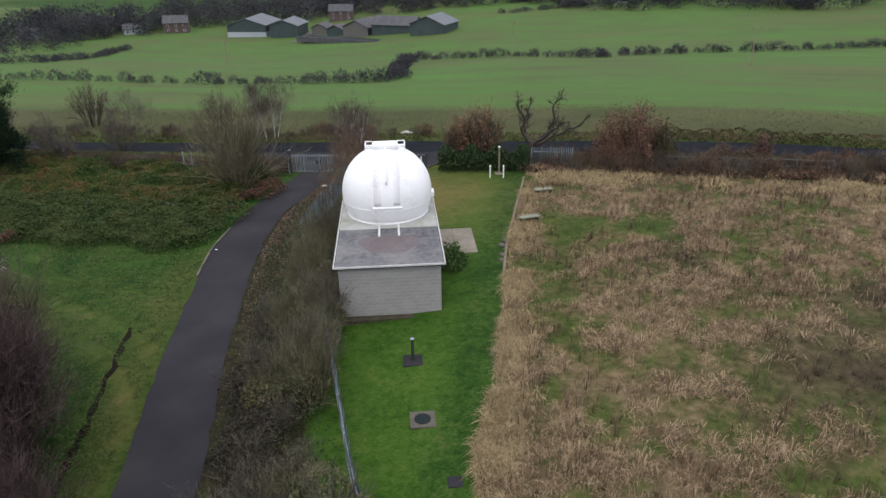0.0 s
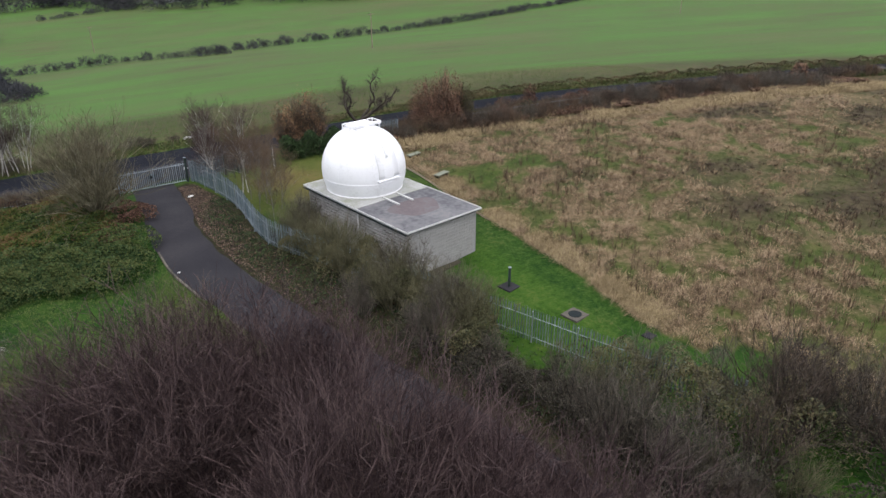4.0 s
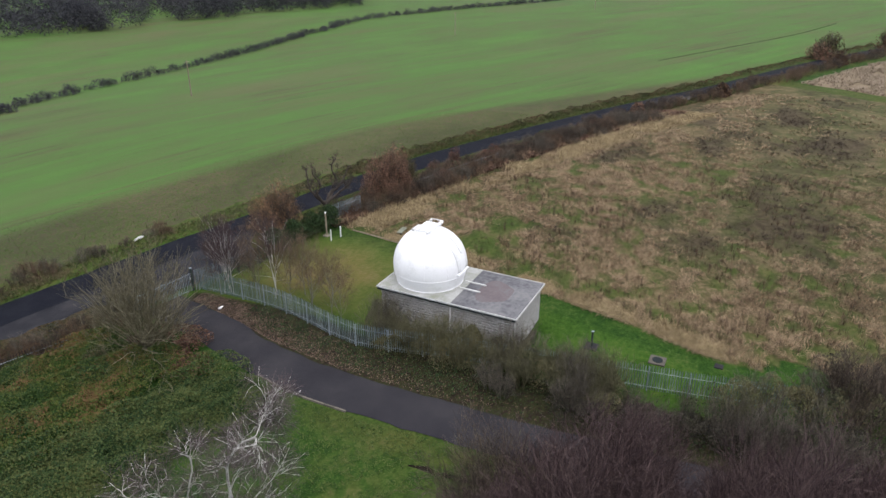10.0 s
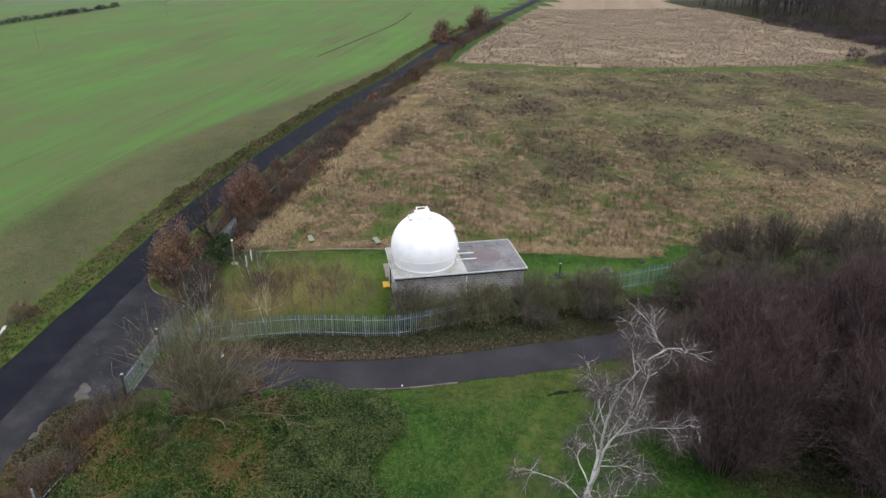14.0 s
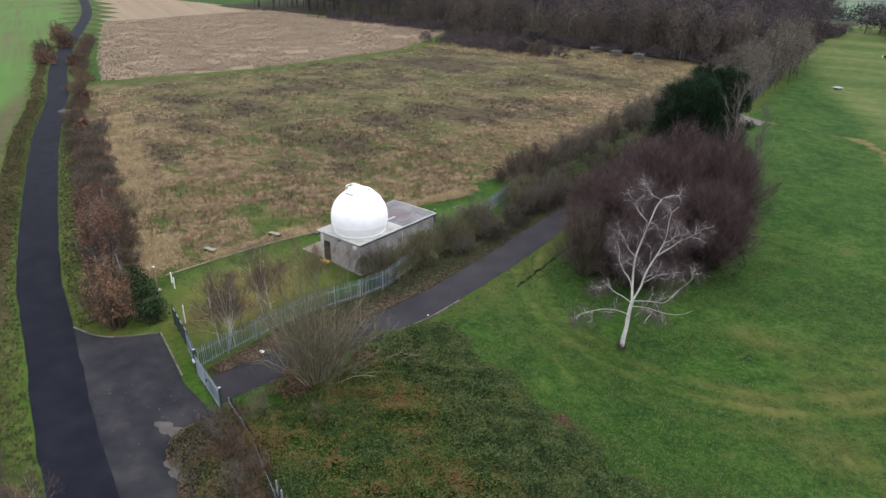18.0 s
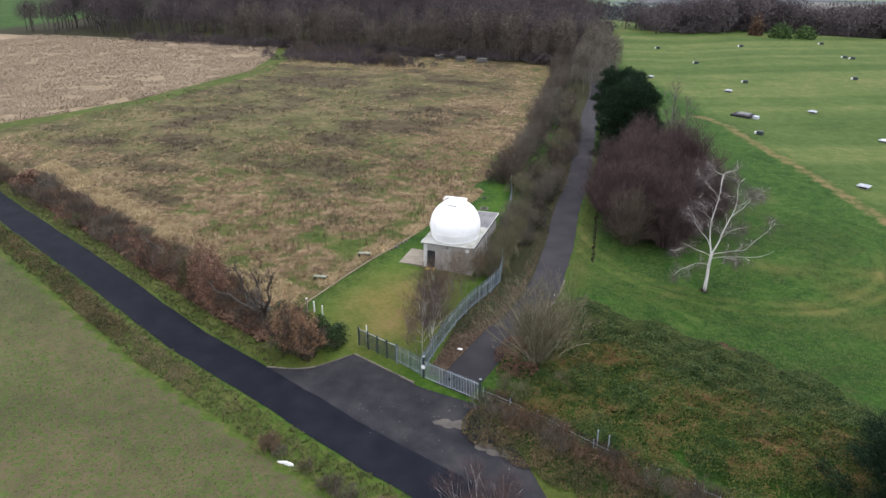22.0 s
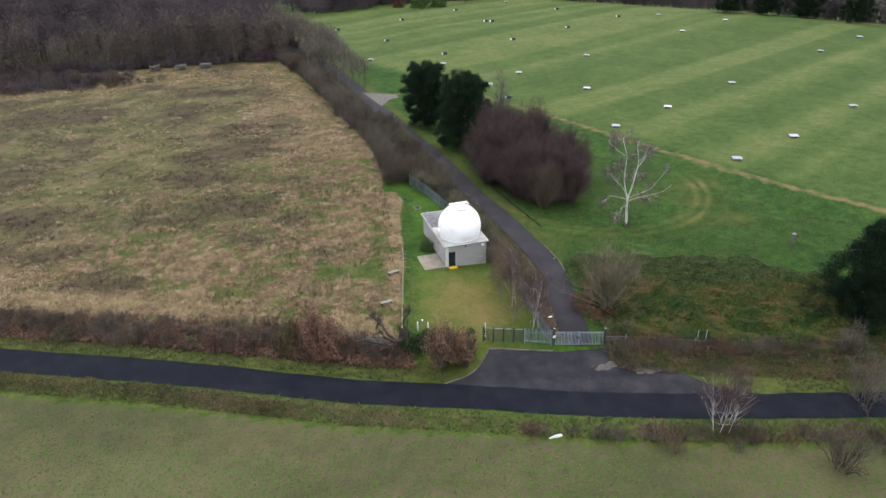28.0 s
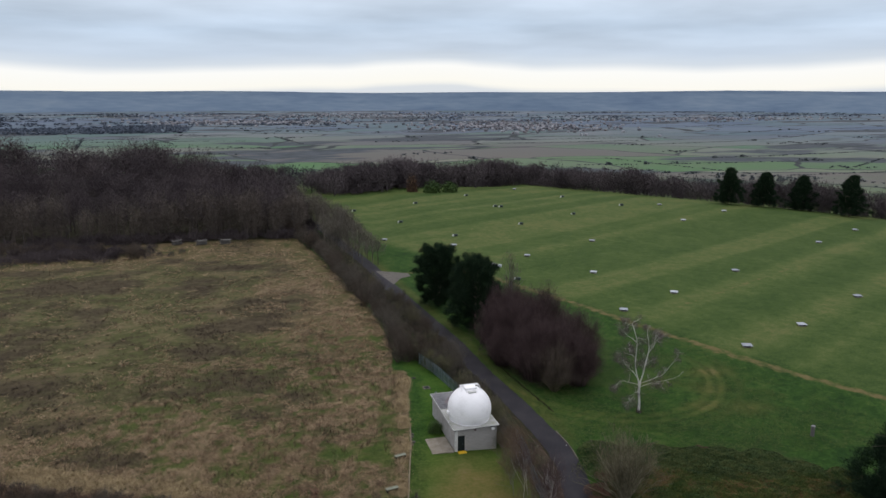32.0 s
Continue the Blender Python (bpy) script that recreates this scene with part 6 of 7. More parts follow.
for x, y, R_, Hh, mm in ((139, 16.8, 3.0, 4.2, "red_leaf"), (146, 14.4, 3.4, 5.6, "olive_leaf"), (131, 13.0, 2.4, 3.0, "dead_leaf"), (163, 1.5, 3.4, 5.4, "dead_leaf"), (180, -4.5, 3.6, 5.6, "red_leaf"), (66, 41.5, 1.4, 2.6, "red_leaf"), (88, 31.5, 1.6, 2.4, "dead_leaf")):
    leafy("roadside_tree", x, y, shrub_geo(int(x), R_, Hh, 30, 9, 3, .03), R_, Hh, 1800, .26, M[mm], "bushy roadside tree with withered leaves")


def gnarled_tree(x, y):
    """A stubby crooked trunk with thick bent limbs and knotted branch ends."""
    rng = np.random.default_rng(77)
    t = thing("gnarled_tree", (x, y, h(x, y)), "gnarled dark leafless tree with crooked limbs beside the lane", "tree")
    k = np.linspace(0, 1, 6)
    P = np.stack([.25 * np.sin(k * 4), .15 * np.cos(k * 5) - .15, -.2 + 2.4 * k], 1)[None]
    R = (.30 - .09 * k)[None]
    L, Rl = [], []
    for bends in ([(.05, -.1, 2.0), (-1.0, .1, 3.4), (-.7, -.2, 4.5), (-1.5, 0, 5.5), (-1.3, .3, 6.2)], [(.05, -.1, 2.1), (1.2, 0, 2.9), (2.0, -.2, 4.3), (1.9, .2, 5.4), (2.7, .1, 6.4)],
                  [(.1, -.1, 1.8), (1.8, .3, 2.4), (3.4, .2, 3.2), (4.6, .5, 3.6), (5.6, .4, 4.6)], [(0, -.1, 1.9), (-.6, 1.0, 3.2), (-.2, 1.9, 4.4), (.3, 2.2, 5.6)], [(.1, -.1, 2.0), (1.0, -1.1, 3.0), (1.6, -2.0, 3.9), (2.6, -2.4, 4.8)]):
        C = catmull(bends, .3)
        u = np.linspace(0, len(C) - 1, 14)
        Q = np.stack([np.interp(u, np.arange(len(C)), C[:, a]) for a in range(3)], 1)
        L.append(Q + rng.normal(0, .05, Q.shape)); Rl.append(.17 - .11 * np.linspace(0, 1, 14))
    L, Rl = np.stack(L), np.stack(Rl)
    A, Ra = sprout(rng, L, Rl, 9, .3, 1, 1.3, .6, .30, 6, .34, .55)
    B, Rb = sprout(rng, A, np.maximum(Ra, .03), 6, .3, 1, .7, .6, .3, 4, .35, .6)
    C, Rc = sprout(rng, B, np.maximum(Rb, .012), 5, .2, 1, .5, .6, .2, 3, .3, .6)
    obj_np("trunk", *tubes(P, R, 8), M["dark_bark"], t, True)
    for i in range(len(L)):
        obj_np("limb", *tubes(L[i:i + 1], Rl[i:i + 1], 6), M["dark_bark"], t, True)
    obj_np("branching", *join(tubes(A, np.maximum(Ra, .028), 4), tubes(B, np.maximum(Rb, .013)), ribbons(rng, C, np.maximum(Rc, .007))), M["dark_bark"], t)


gnarled_tree(13.2, 63.6)
# post and rail fence in the hedge
pr = thing("rail_fence", (19.6, 60.7, h(19.6, 60.7)), "weathered timber post and rail fence in the hedge", "fence")
line = catmull([(19.6, 60.7), (22.8, 59.2), (26.5, 57.3), (31.5, 55.2), (36.5, 53.0)], 1.9)
for a in line:
    part("post", boxm(-.06, -.06, -.3, .06, .06, 1.35), M["grey_timber"], pr, loc=(a[0] - 19.6, a[1] - 60.7, h(a[0], a[1]) - h(19.6, 60.7)))
for a, b in zip(line, line[1:]):
    for hz in (.65, 1.2):
        p, q = (Vector((v[0] - 19.6, v[1] - 60.7, h(v[0], v[1]) - h(19.6, 60.7) + hz)) for v in (a, b))
        part("rail", cyl(bmesh.new(), p, q, .055, seg=4), M["grey_timber"], pr)
# evergreen shrub by the slab, ivy hedge on the north fence
leafy("evergreen_shrub", 3.5, 40.6, shrub_geo(88, .8, 1.1, 20, 5, 2, .012), 1.15, 1.75, 2200, .12, M["bush_green"], "rounded evergreen shrub against the wall")
iv = thing("ivy_hedge", (8, 63.0, h(8, 63.0)), "dense dark green ivy hedge over the fence", "hedge")
rng = np.random.default_rng(12)
n = 15000
u = rng.uniform(0, 1, n)
side = rng.normal(0, .55, n)
hz = rng.uniform(0, 1, n) ** .7 * 2.5 * (.8 + .2 * np.sin(u * 22)) * np.sqrt(np.maximum(1 - (side / 1.9) ** 2, .05))
ix, iy = 4.4 + 8.3 * u + .3 * side, 64.1 - 2.0 * u + side
obj_np("foliage", *leaves(rng, np.stack([ix - 8, iy - 63.0, H(ix, iy) - h(8, 63.0) + hz], 1), .13), M["ivy"], iv)
obj_np("stems", *scatter(*shrub_geo(90, 1.2, 2.0, 16, 5, 1, .014), np.array([(-3 + i * 1.5, .9 - i * .37, h(5 + i * 1.5, 63.9 - i * .37) - h(8, 63.0)) for i in range(6)]), np.arange(6.), np.ones(6)), M["bark"], iv)


def pine(x, y, Hh, R, label, seed, lobes=130, puffs=9, needles=90, nw=.03, cone=False):
    """A pine: trunk, limbs, and lobes of upward shoots over an uneven tapering crown."""
    rng = np.random.default_rng(seed)
    t = thing("pine_tree", (x, y, h(x, y)), label, "tree", "dark pines")
    g = tree_geo(seed, Hh * .93, R * .8, 40, 4, 2, .26, .12, .1, .02, 7)
    obj_np("trunk", *g[0], M["bark"], t, True)
    i = np.arange(lobes)
    c = .06 + .86 * ((i + .5) / lobes) ** .9
    a = i * 2.4 + rng.normal(0, .3, lobes)
    prof = np.clip(1 - (np.abs(c - .36) / .72) ** 2.0, .06, 1) ** .75 * (.88 + .24 * rng.normal(0, 1, lobes))
    if cone:
        prof = np.clip(c / .14, .3, 1) ** .5 * np.clip(1.0 - c, .02, 1) ** .72 * 1.12 * (.90 + .26 * rng.normal(0, 1, lobes))
    LC = np.stack([.80 * R * prof * np.cos(a), .80 * R * prof * np.sin(a), Hh * c], 1)
    lr = R * rng.uniform(.11, .19, lobes) * (1.15 - .6 * c if cone else 1)
    core = rng.uniform(0, 1, (lobes * 4, 3))
    j = np.repeat(i, puffs)
    d0 = unit(rng.normal(size=(len(j), 3)) + np.array([0, 0, .25]))
    C = LC[j] + d0 * (lr[j] * rng.uniform(.3, 1, len(j)) ** .5)[:, None] * np.array([1, 1, .75])
    zc = .07 + .80 * core[:, 2]
    rc = R * .64 * np.clip(1 - (np.abs(zc - .36) / .68) ** 2, .05, 1) ** .75 * np.sqrt(core[:, 0])
    if cone:
        rc = R * .56 * np.clip(1 - zc, .02, 1) ** .8 * np.sqrt(core[:, 0])
    qc = np.stack([rc * np.cos(6.2832 * core[:, 1]), rc * np.sin(6.2832 * core[:, 1]), Hh * zc], 1)
    C = np.concatenate([C, qc])
    n = len(C) * needles
    k = np.repeat(np.arange(len(C)), needles)
    out = unit(C * np.array([1, 1, .12]) + np.array([0, 0, R * .55]))[k]
    d = unit(out + rng.normal(0, .42, (n, 3)))
    pr = R * .055
    P = C[k] + rng.normal(0, 1, (n, 3)) * pr * np.array([1, 1, .8])
    d2 = d * (rng.uniform(.06, .115, n) * R / 1.7)[:, None].clip(.15, .6)
    s_ = unit(np.cross(d2, rng.normal(size=(n, 3)))) * nw
    obj_np("needles", np.stack([P - s_, P + s_, P + d2], 1).reshape(-1, 3), np.arange(n * 3).reshape(-1, 3), M["pine"], t)
    return t


pine(-13.7, -19.5, 14.6, 5.5, "tall dense dark green pine beside the track", 51)
pine(-16.7, -2.5, 16.0, 5.7, "tall dense dark green pine behind the thicket", 52)
pine(-42.6, 71.6, 13.5, 6.0, "broad dark green pine above the brambles", 53, 190, 8, 80, .024, True)
for i, (x, y, q) in enumerate(((-181, -137, 13), (-195, -131, 12), (-207, -122, 12), (-214, -103, 14))):
    pine(x, y, q + 4, 6.6, "dark pine on the far reservoir bank", 60 + i, 110, 9, 46, .075, True)
leafy("evergreen_bush", -60, -197, shrub_geo(91, 2, 3, 14, 4, 1, .03), 5.0, 6.0, 2500, .5, M["bush_green"], "bright round evergreen bush at the wood edge")
leafy("evergreen_bush", -69, -198, shrub_geo(92, 2, 3, 14, 4, 1, .03), 4.6, 5.2, 2200, .5, M["bush_green"], "bright round evergreen bush at the wood edge")
leafy("autumn_tree", -51, -201, shrub_geo(93, 3, 8, 24, 6, 2, .04), 3.4, 9.0, 1500, .45, M["dead_leaf"], "tree still holding orange autumn leaves")

# ---- brambles: leafy mounds as one stuff each ----
def mound(name, spots, n, size, m, label, seed, base_h=.15):
    """Leaves over a lumpy surface made of overlapping humps (x, y, radius, height)."""
    rng = np.random.default_rng(seed)
    S = np.array(spots, float)
    w = S[:, 2] ** 2
    i = rng.choice(len(S), n, p=w / w.sum())
    a, q = rng.uniform(0, 2 * np.pi, n), np.sqrt(rng.uniform(0, 1, n))
    x, y = S[i, 0] + S[i, 2] * q * np.cos(a), S[i, 1] + S[i, 2] * q * np.sin(a)
    top = np.zeros(n)
    for sx, sy, r, hh in S:
        top = np.maximum(top, hh * np.sqrt(np.maximum(1 - ((x - sx) ** 2 + (y - sy) ** 2) / r ** 2, 0)))
    top = top * (.8 + .25 * np.sin(x * 1.7 + 1.3 * np.sin(y * 1.1)) * np.cos(y * 1.9)) + base_h
    z = H(x, y) + top * (1 - rng.uniform(0, .45, n) ** 2)
    ob = obj_np(name, *leaves(rng, np.stack([x, y, z], 1), size, .35), m)
    return tagged(ob, label, "undergrowth", "", "stuff")


hb = np.random.default_rng(2)
B = [(x, y + .8, r * 1.3, q * 1.15) for x, y, r, q in ((-16.0, 50.6, 3.0, 1.5), (-19.5, 51.5, 3.4, 1.7), (-23.5, 52.3, 3.4, 1.6), (-27.5, 53.5, 3.2, 1.5), (-31.5, 55, 3.2, 1.4), (-35.5, 57.5, 3.2, 1.3), (-39, 60.5, 3.0, 1.2))]
mound("bramble_bank", [(x + float(u), y + float(v), r * (.75 + .5 * float(w)), q * (.7 + .5 * float(w))) for x, y, r, q in B for u, v, w in hb.uniform(-1, 1, (3, 3)) * np.array([1.6, 1.0, .5])], 115000, .105, M["bramble_dark"], "dense dark green bramble bank", 3)
B2 = []
for u, v, w in hb.uniform(0, 1, (150, 3)):
    bx_ = -14 - 31 * u
    lo_, hi_ = 55 + .26 * (-14 - bx_), 66.5 + .42 * (-12 - bx_)
    B2.append((float(bx_), float(lo_ + (hi_ - lo_) * v), float(1.3 + 1.2 * w), float(.45 + .95 * w)))
mound("bramble_patch", B2, 180000, .11, M["bramble"], "mixed olive and rusty bramble undergrowth", 4)
mound("bramble_clumps", [s for i, s in enumerate(B2) if i % 4 == 1], 46000, .11, M["bramble_dark"], "dark green clumps among the brambles", 28, .19)
mound("bramble_clumps", [(x + 1.5 * math.sin(3 * x), y + 3.2 + 1.2 * math.sin(2 * x), r * .8, q * .8) for x, y, r, q in B], 30000, .105, M["bramble_dark"], "dark green clumps at the foot of the bramble bank", 29, .2)
mound("bramble_verge", [(float(-12 - 3.2 * i), float(70.0 + 1.15 * i), 2.6, .6) for i in range(10)], 34000, .12, M["verge_leaf"], "green weedy verge beside the forecourt", 5)

mound("dead_tussock", [(-30.2, 52.4, .8, .9), (-31.2, 53.0, .9, .8)], 1500, .10, M["fern_brown"], "brown dead tussock at the edge of the mown grass", 30)
mound("dead_bracken", [(float(-14.2 + 3.4 * u), float(59.6 + 3.6 * v), float(1.2 + .5 * w), float(.7 + .3 * w)) for u, v, w in hb.normal(0, .6, (26, 3))], 15000, .12, M["fern_brown"], "red-brown dead bracken round the spreading bush", 26)
VH = catmull([(26, 69.6), (36.6, 64.7), (53.6, 57.2), (71, 49.3), (96, 36.8), (128, 22.8), (165, 4.5)], 1.5)
vj = hb.normal(0, 1, (len(VH), 3))
mound("verge_hedge", [(float(p[0]), float(p[1] + .25 * q[0]), 1.15, float(.8 + .1 * q[1])) for p, q in zip(VH, vj)], 42000, .11, M["verge_leaf"], "low ragged hedge between the lane verge and the arable field", 27)

F1 = catmull([(-4.9, 46), (-5.4, 42), (-5.1, 36), (-4.8, 30), (-5.1, 27)], .9)
F2 = catmull([(-5.6, 21), (-5.4, 15), (-4.4, 8), (-4.2, -10), (-2.5, -24), (.5, -46), (3.5, -68), (7, -92)], 1.6)
F3 = catmull([(3.6, 14), (.5, 12), (-.5, 6), (-1, -2), (-.5, -12), (.5, -22), (3, -44), (6, -68), (10, -92)], 1.6)
fj = hb.normal(0, 1, (400, 3))
mound("fence_hedge_leaves", [(float(p[0] + .5 * q[0]), float(p[1] + .4 * q[1]), 1.35, float(2.05 + .4 * q[2])) for p, q in zip(F1, fj)], 62000, .075, M["hedge_leaf"], "dense olive leaves and twigs of the hedge by the fence", 18)
# undergrowth at the hedge's base, coloured dark to hold its inner shade too
mound("track_hedge_growth", [(float(p[0] + .6 * q[0]), float(p[1] + .5 * q[1]), 1.9, float(2.3 + .5 * q[2])) for p, q in zip(np.concatenate([F2, F3]), fj)], 60000, .10, M["hedge_dark"], "dark tangled undergrowth and painted inner shade of the hedge beside the track", 19)
F4 = catmull([(-3.2, 19.6), (-2.6, 17.5), (-1.9, 14.5), (-.4, 11.5)], .7)
mound("fence_hedge_growth", [(float(p[0] + .5 * q[0]), float(p[1] + .4 * q[1]), 1.6, float(2.9 + .4 * q[2])) for p, q in zip(F4, fj[40:])], 16000, .085, M["hedge_leaf"], "tangled brown and olive growth over the fence", 23)
F5 = catmull([(-7.0, 29.5), (-6.6, 24), (-6.4, 18), (-6.2, 12)], .9)
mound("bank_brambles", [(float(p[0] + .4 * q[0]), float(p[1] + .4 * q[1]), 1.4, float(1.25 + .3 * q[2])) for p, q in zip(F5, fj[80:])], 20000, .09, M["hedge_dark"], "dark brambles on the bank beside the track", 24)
F6 = catmull([(-11.0, 67.6), (-15, 69.0), (-20, 71.0), (-26, 73.0), (-34, 75.2), (-40, 76.5)], 1.3)
mound("undergrowth_leaves", [(float(p[0] + .5 * q[0]), float(p[1] + .5 * q[1]), 1.2, float(.95 + .25 * q[2])) for p, q in zip(F6, fj[120:])], 8000, .09, M["dead_leaf"], "rusty bramble leaves in the undergrowth by the forecourt", 25)
# leaf mass added to block light, its colour paints the thicket's inner shade
mound("thicket_core", [(float(x + q[0]), float(y + q[1]), 4.8, float(6.2 + .5 * q[2])) for (x, y), q in zip(((-22, 25), (-26.5, 19), (-20.5, 16), (-25, 10.5), (-20, 6.5), (-17.5, 13), (-19, 22), (-24, 3)), fj)], 42000, .15, M["thicket_shade"], "dark leaf mass added as shade inside the thicket", 20)
HL = catmull([(62, 43.4), (54, 46.8), (38, 53.6), (26, 58.5), (14.5, 62.8)], 1.2)
hj = hb.normal(0, .7, (len(HL), 2))
spots_h = [(float(p[0] + q[0]), float(p[1] + q[1]), float(1.2 + .5 * abs(q[0])), float(1.2 + .5 * math.sin(p[0] * .7))) for p, q in zip(HL, hj)]
mound("hedge_leaves", [s for i, s in enumerate(spots_h) if (i // 3) % 2], 13000, .10, M["fern_leaf"], "rusty dead leaves in the roadside hedge", 15)
mound("hedge_leaves", [s for i, s in enumerate(spots_h) if not (i // 3) % 2], 11000, .10, M["dead_leaf"], "brown dead leaves in the roadside hedge", 16)
mound("hedge_ivy", [s for i, s in enumerate(spots_h) if i % 5 == 3], 3600, .12, M["ivy"], "dark ivy leaves in the roadside hedge", 17)

# ---- rough grass ----
def tuft(seed, blades, hgt, spread, w, droop=0.0, sway=0.0):
    rng = np.random.default_rng(seed)
    a = rng.uniform(0, 2 * np.pi, blades)
    r = np.sqrt(rng.uniform(0, 1, blades)) * spread * .4
    p = np.stack([r * np.cos(a), r * np.sin(a), np.zeros(blades) - .03], 1)
    lean = rng.uniform(.25, 1.1, blades) * spread
    hh = hgt * rng.uniform(.5, 1.1, blades)
    a2 = a + rng.normal(0, .5, blades)
    mid = p + np.stack([lean * .4 * np.cos(a2), lean * .4 * np.sin(a2), hh * .75], 1)
    tip = p + np.stack([lean * np.cos(a2), lean * np.sin(a2), hh * rng.uniform(.6, 1, blades) * (1 - droop)], 1)
    blow = np.array([sway, 0, 0]) * rng.uniform(.5, 1.2, (blades, 1))
    mid, tip = mid + blow * .45, tip + blow
    s = np.stack([-np.sin(a2), np.cos(a2), np.zeros(blades)], 1) * w
    V = np.stack([p - s, p + s, mid + s * .8, mid - s * .8, tip], 1).reshape(-1, 3)
    b = np.arange(blades)[:, None] * 5
    F = np.concatenate([b + np.array([[0, 1, 2]]), b + np.array([[0, 2, 3]]), b + np.array([[3, 2, 4]])])
    return V, F


def tufts(name, x, y, lo, hi, m, label, seed, blades=9, hgt=.45, spread=.5, w=.03, droop=0.0, sway=0.0):
    rng = np.random.default_rng(seed)
    out = []
    for v in range(4):
        k = np.arange(len(x)) % 4 == v
        V, F = tuft(seed * 10 + v, blades, hgt, spread, w, droop, sway)
        out.append(scatter(V, F, np.stack([x[k], y[k], H(x[k], y[k])], 1), rng.uniform(0, 6.28, k.sum()), rng.uniform(lo, hi, k.sum())))
    return tagged(obj_np(name, *join(*out), m), label, "grass", "", "stuff")


rng = np.random.default_rng(6)
N = 150000
x, y = rng.uniform(2, 92, N), rng.uniform(-95, 60, N)
near = np.hypot(x - 12, y - 30)
clump = .55 * vn(x, y, 1.5, 61, 2) + .45 * vn(x, y, 5.5, 63, 2)
dk, gr, ol = dark_zone(x, y), green_zone(x, y), olive_zone(x, y)
keep = (x > field_x(y) + .2) & (y < road_y(x) - 8.5) & (rng.uniform(0, 1, N) < np.clip(1.1 - near / 120, .25, .9)) & (clump + rng.normal(0, .05, N) > np.where(near < 42, .42, .46) + .42 * gr)
isd = rng.uniform(0, 1, N) < dk * 1.15
iso = ~isd & (rng.uniform(0, 1, N) < ol * .8)
keep &= ~iso | (rng.uniform(0, 1, N) < .45)
size_k = keep & ~isd & ~iso
close = near < 42
k = size_k & close
tufts("rough_grass", x[k], y[k], .45, 1.15, M["straw"], "dead straw-coloured tussock grass in the rough field", 1, 14, .46, .72, .012, .70, .25)
k = size_k & ~close
tufts("rough_grass", x[k], y[k], .5, 1.3, M["straw"], "dead straw-coloured tussock grass farther out", 13, 8, .34, .75, .026, .4, .4)
tufts("olive_grass", x[keep & iso], y[keep & iso], .4, 1.0, M["olive_grass"], "brown and olive withered growth in the rough field", 7, 10, .36, .6, .020)
k = keep & isd & (rng.uniform(0, 1, N) < .7)
tufts("withered_growth", x[k], y[k], .4, 1.0, M["dark_growth"], "dark brown withered stalks in patches of the rough field", 11, 10, .42, .45, .016)
x = rng.uniform(13, 72, 9000)
y = road_y(x) - 8.0 - 6.0 * rng.uniform(0, 1, 9000) ** 1.5
k = vn(x, y, 4, 91) + rng.normal(0, .08, 9000) > .46
tufts("pale_grass", x[k], y[k], .7, 1.5, M["pale_straw"], "pale straw grass along the foot of the roadside hedge", 14, 14, .50, .6, .017, .75, .5)
x = rng.uniform(12, 72, 8000)
y = road_y(x) - rng.uniform(4.6, 9.6, 8000)
tufts("bracken", x, y, .6, 1.5, M["bracken"], "russet dead bracken along the roadside hedge", 8, 9, .5, .5, .035)
x, y = rng.uniform(3, 46, 52000), rng.uniform(8, 58, 52000)
k = (x > field_x(y) + .1) & (y < road_y(x) - 8.5) & (.5 * vn(x, y, 1.5, 61, 2) + .5 * vn(x, y, 5.5, 63, 2) + rng.normal(0, .06, 52000) > .38 + .42 * green_zone(x, y)) & (dark_zone(x, y) < .4)
tufts("fine_grass", x[k], y[k], .3, .8, M["straw"], "fine dead grass between the tussocks", 9, 8, .34, .7, .012, .75, .2)
x, y = rng.uniform(4, 60, 24000), rng.uniform(5, 62, 24000)
keep = (x > field_x(y) + .3) & (y < road_y(x) - 5.6) & (rng.uniform(0, 1, 24000) < .2 + green_zone(x, y))
tufts("green_tussocks", x[keep], y[keep], .3, .8, M["verge"], "greener tussocks among the dead grass", 2, 10, .3, .4, .012, .3)
x = rng.uniform(-60, 100, 16000)
off = rng.uniform(2.3, 5.6, 16000) * rng.choice([-1, 1], 16000)
y = road_y(x) + off
keep = ~((x > -25) & (x < 9) & (off < 0))
tufts("verge_grass", x[keep], y[keep], .35, .9, M["verge"], "ragged grass along the lane verges", 3, 8, .4, .4, .025)
x = rng.uniform(-60, 60, 9000)
y = road_y(x) + rng.uniform(3.0, 5.6, 9000)
k = vn(x, y * .5, 4, 95) + rng.normal(0, .06, 9000) > .585
tufts("verge_straw", x[k], y[k], .4, .9, M["olive_grass"], "withered straw grass on the north verge", 16, 12, .5, .45, .012, .4)
yy = rng.uniform(18, 62, 5200)
yy = yy[vn(yy * 0, yy, 2.5, 97) + rng.normal(0, .07, 5200) > .47]
tufts("edge_grass", field_x(yy) + .15 + np.abs(rng.normal(.2, .75, len(yy))), yy, .5, 1.15, M["pale_straw"], "straw grass hanging over the lawn edge", 4, 18, .48, .7, .012, .75, .25)
xx, yy = rng.uniform(5, 44, 2600), rng.uniform(12, 56, 2600)
k = (xx > field_x(yy) + .5) & (yy < road_y(xx) - 8.5) & (vn(xx, yy, 6, 85) > .5)
tufts("dead_stalks", xx[k], yy[k], .8, 1.4, M["stalk"], "thin reddish-brown dead stalks in the rough field", 15, 9, .75, .25, .008)
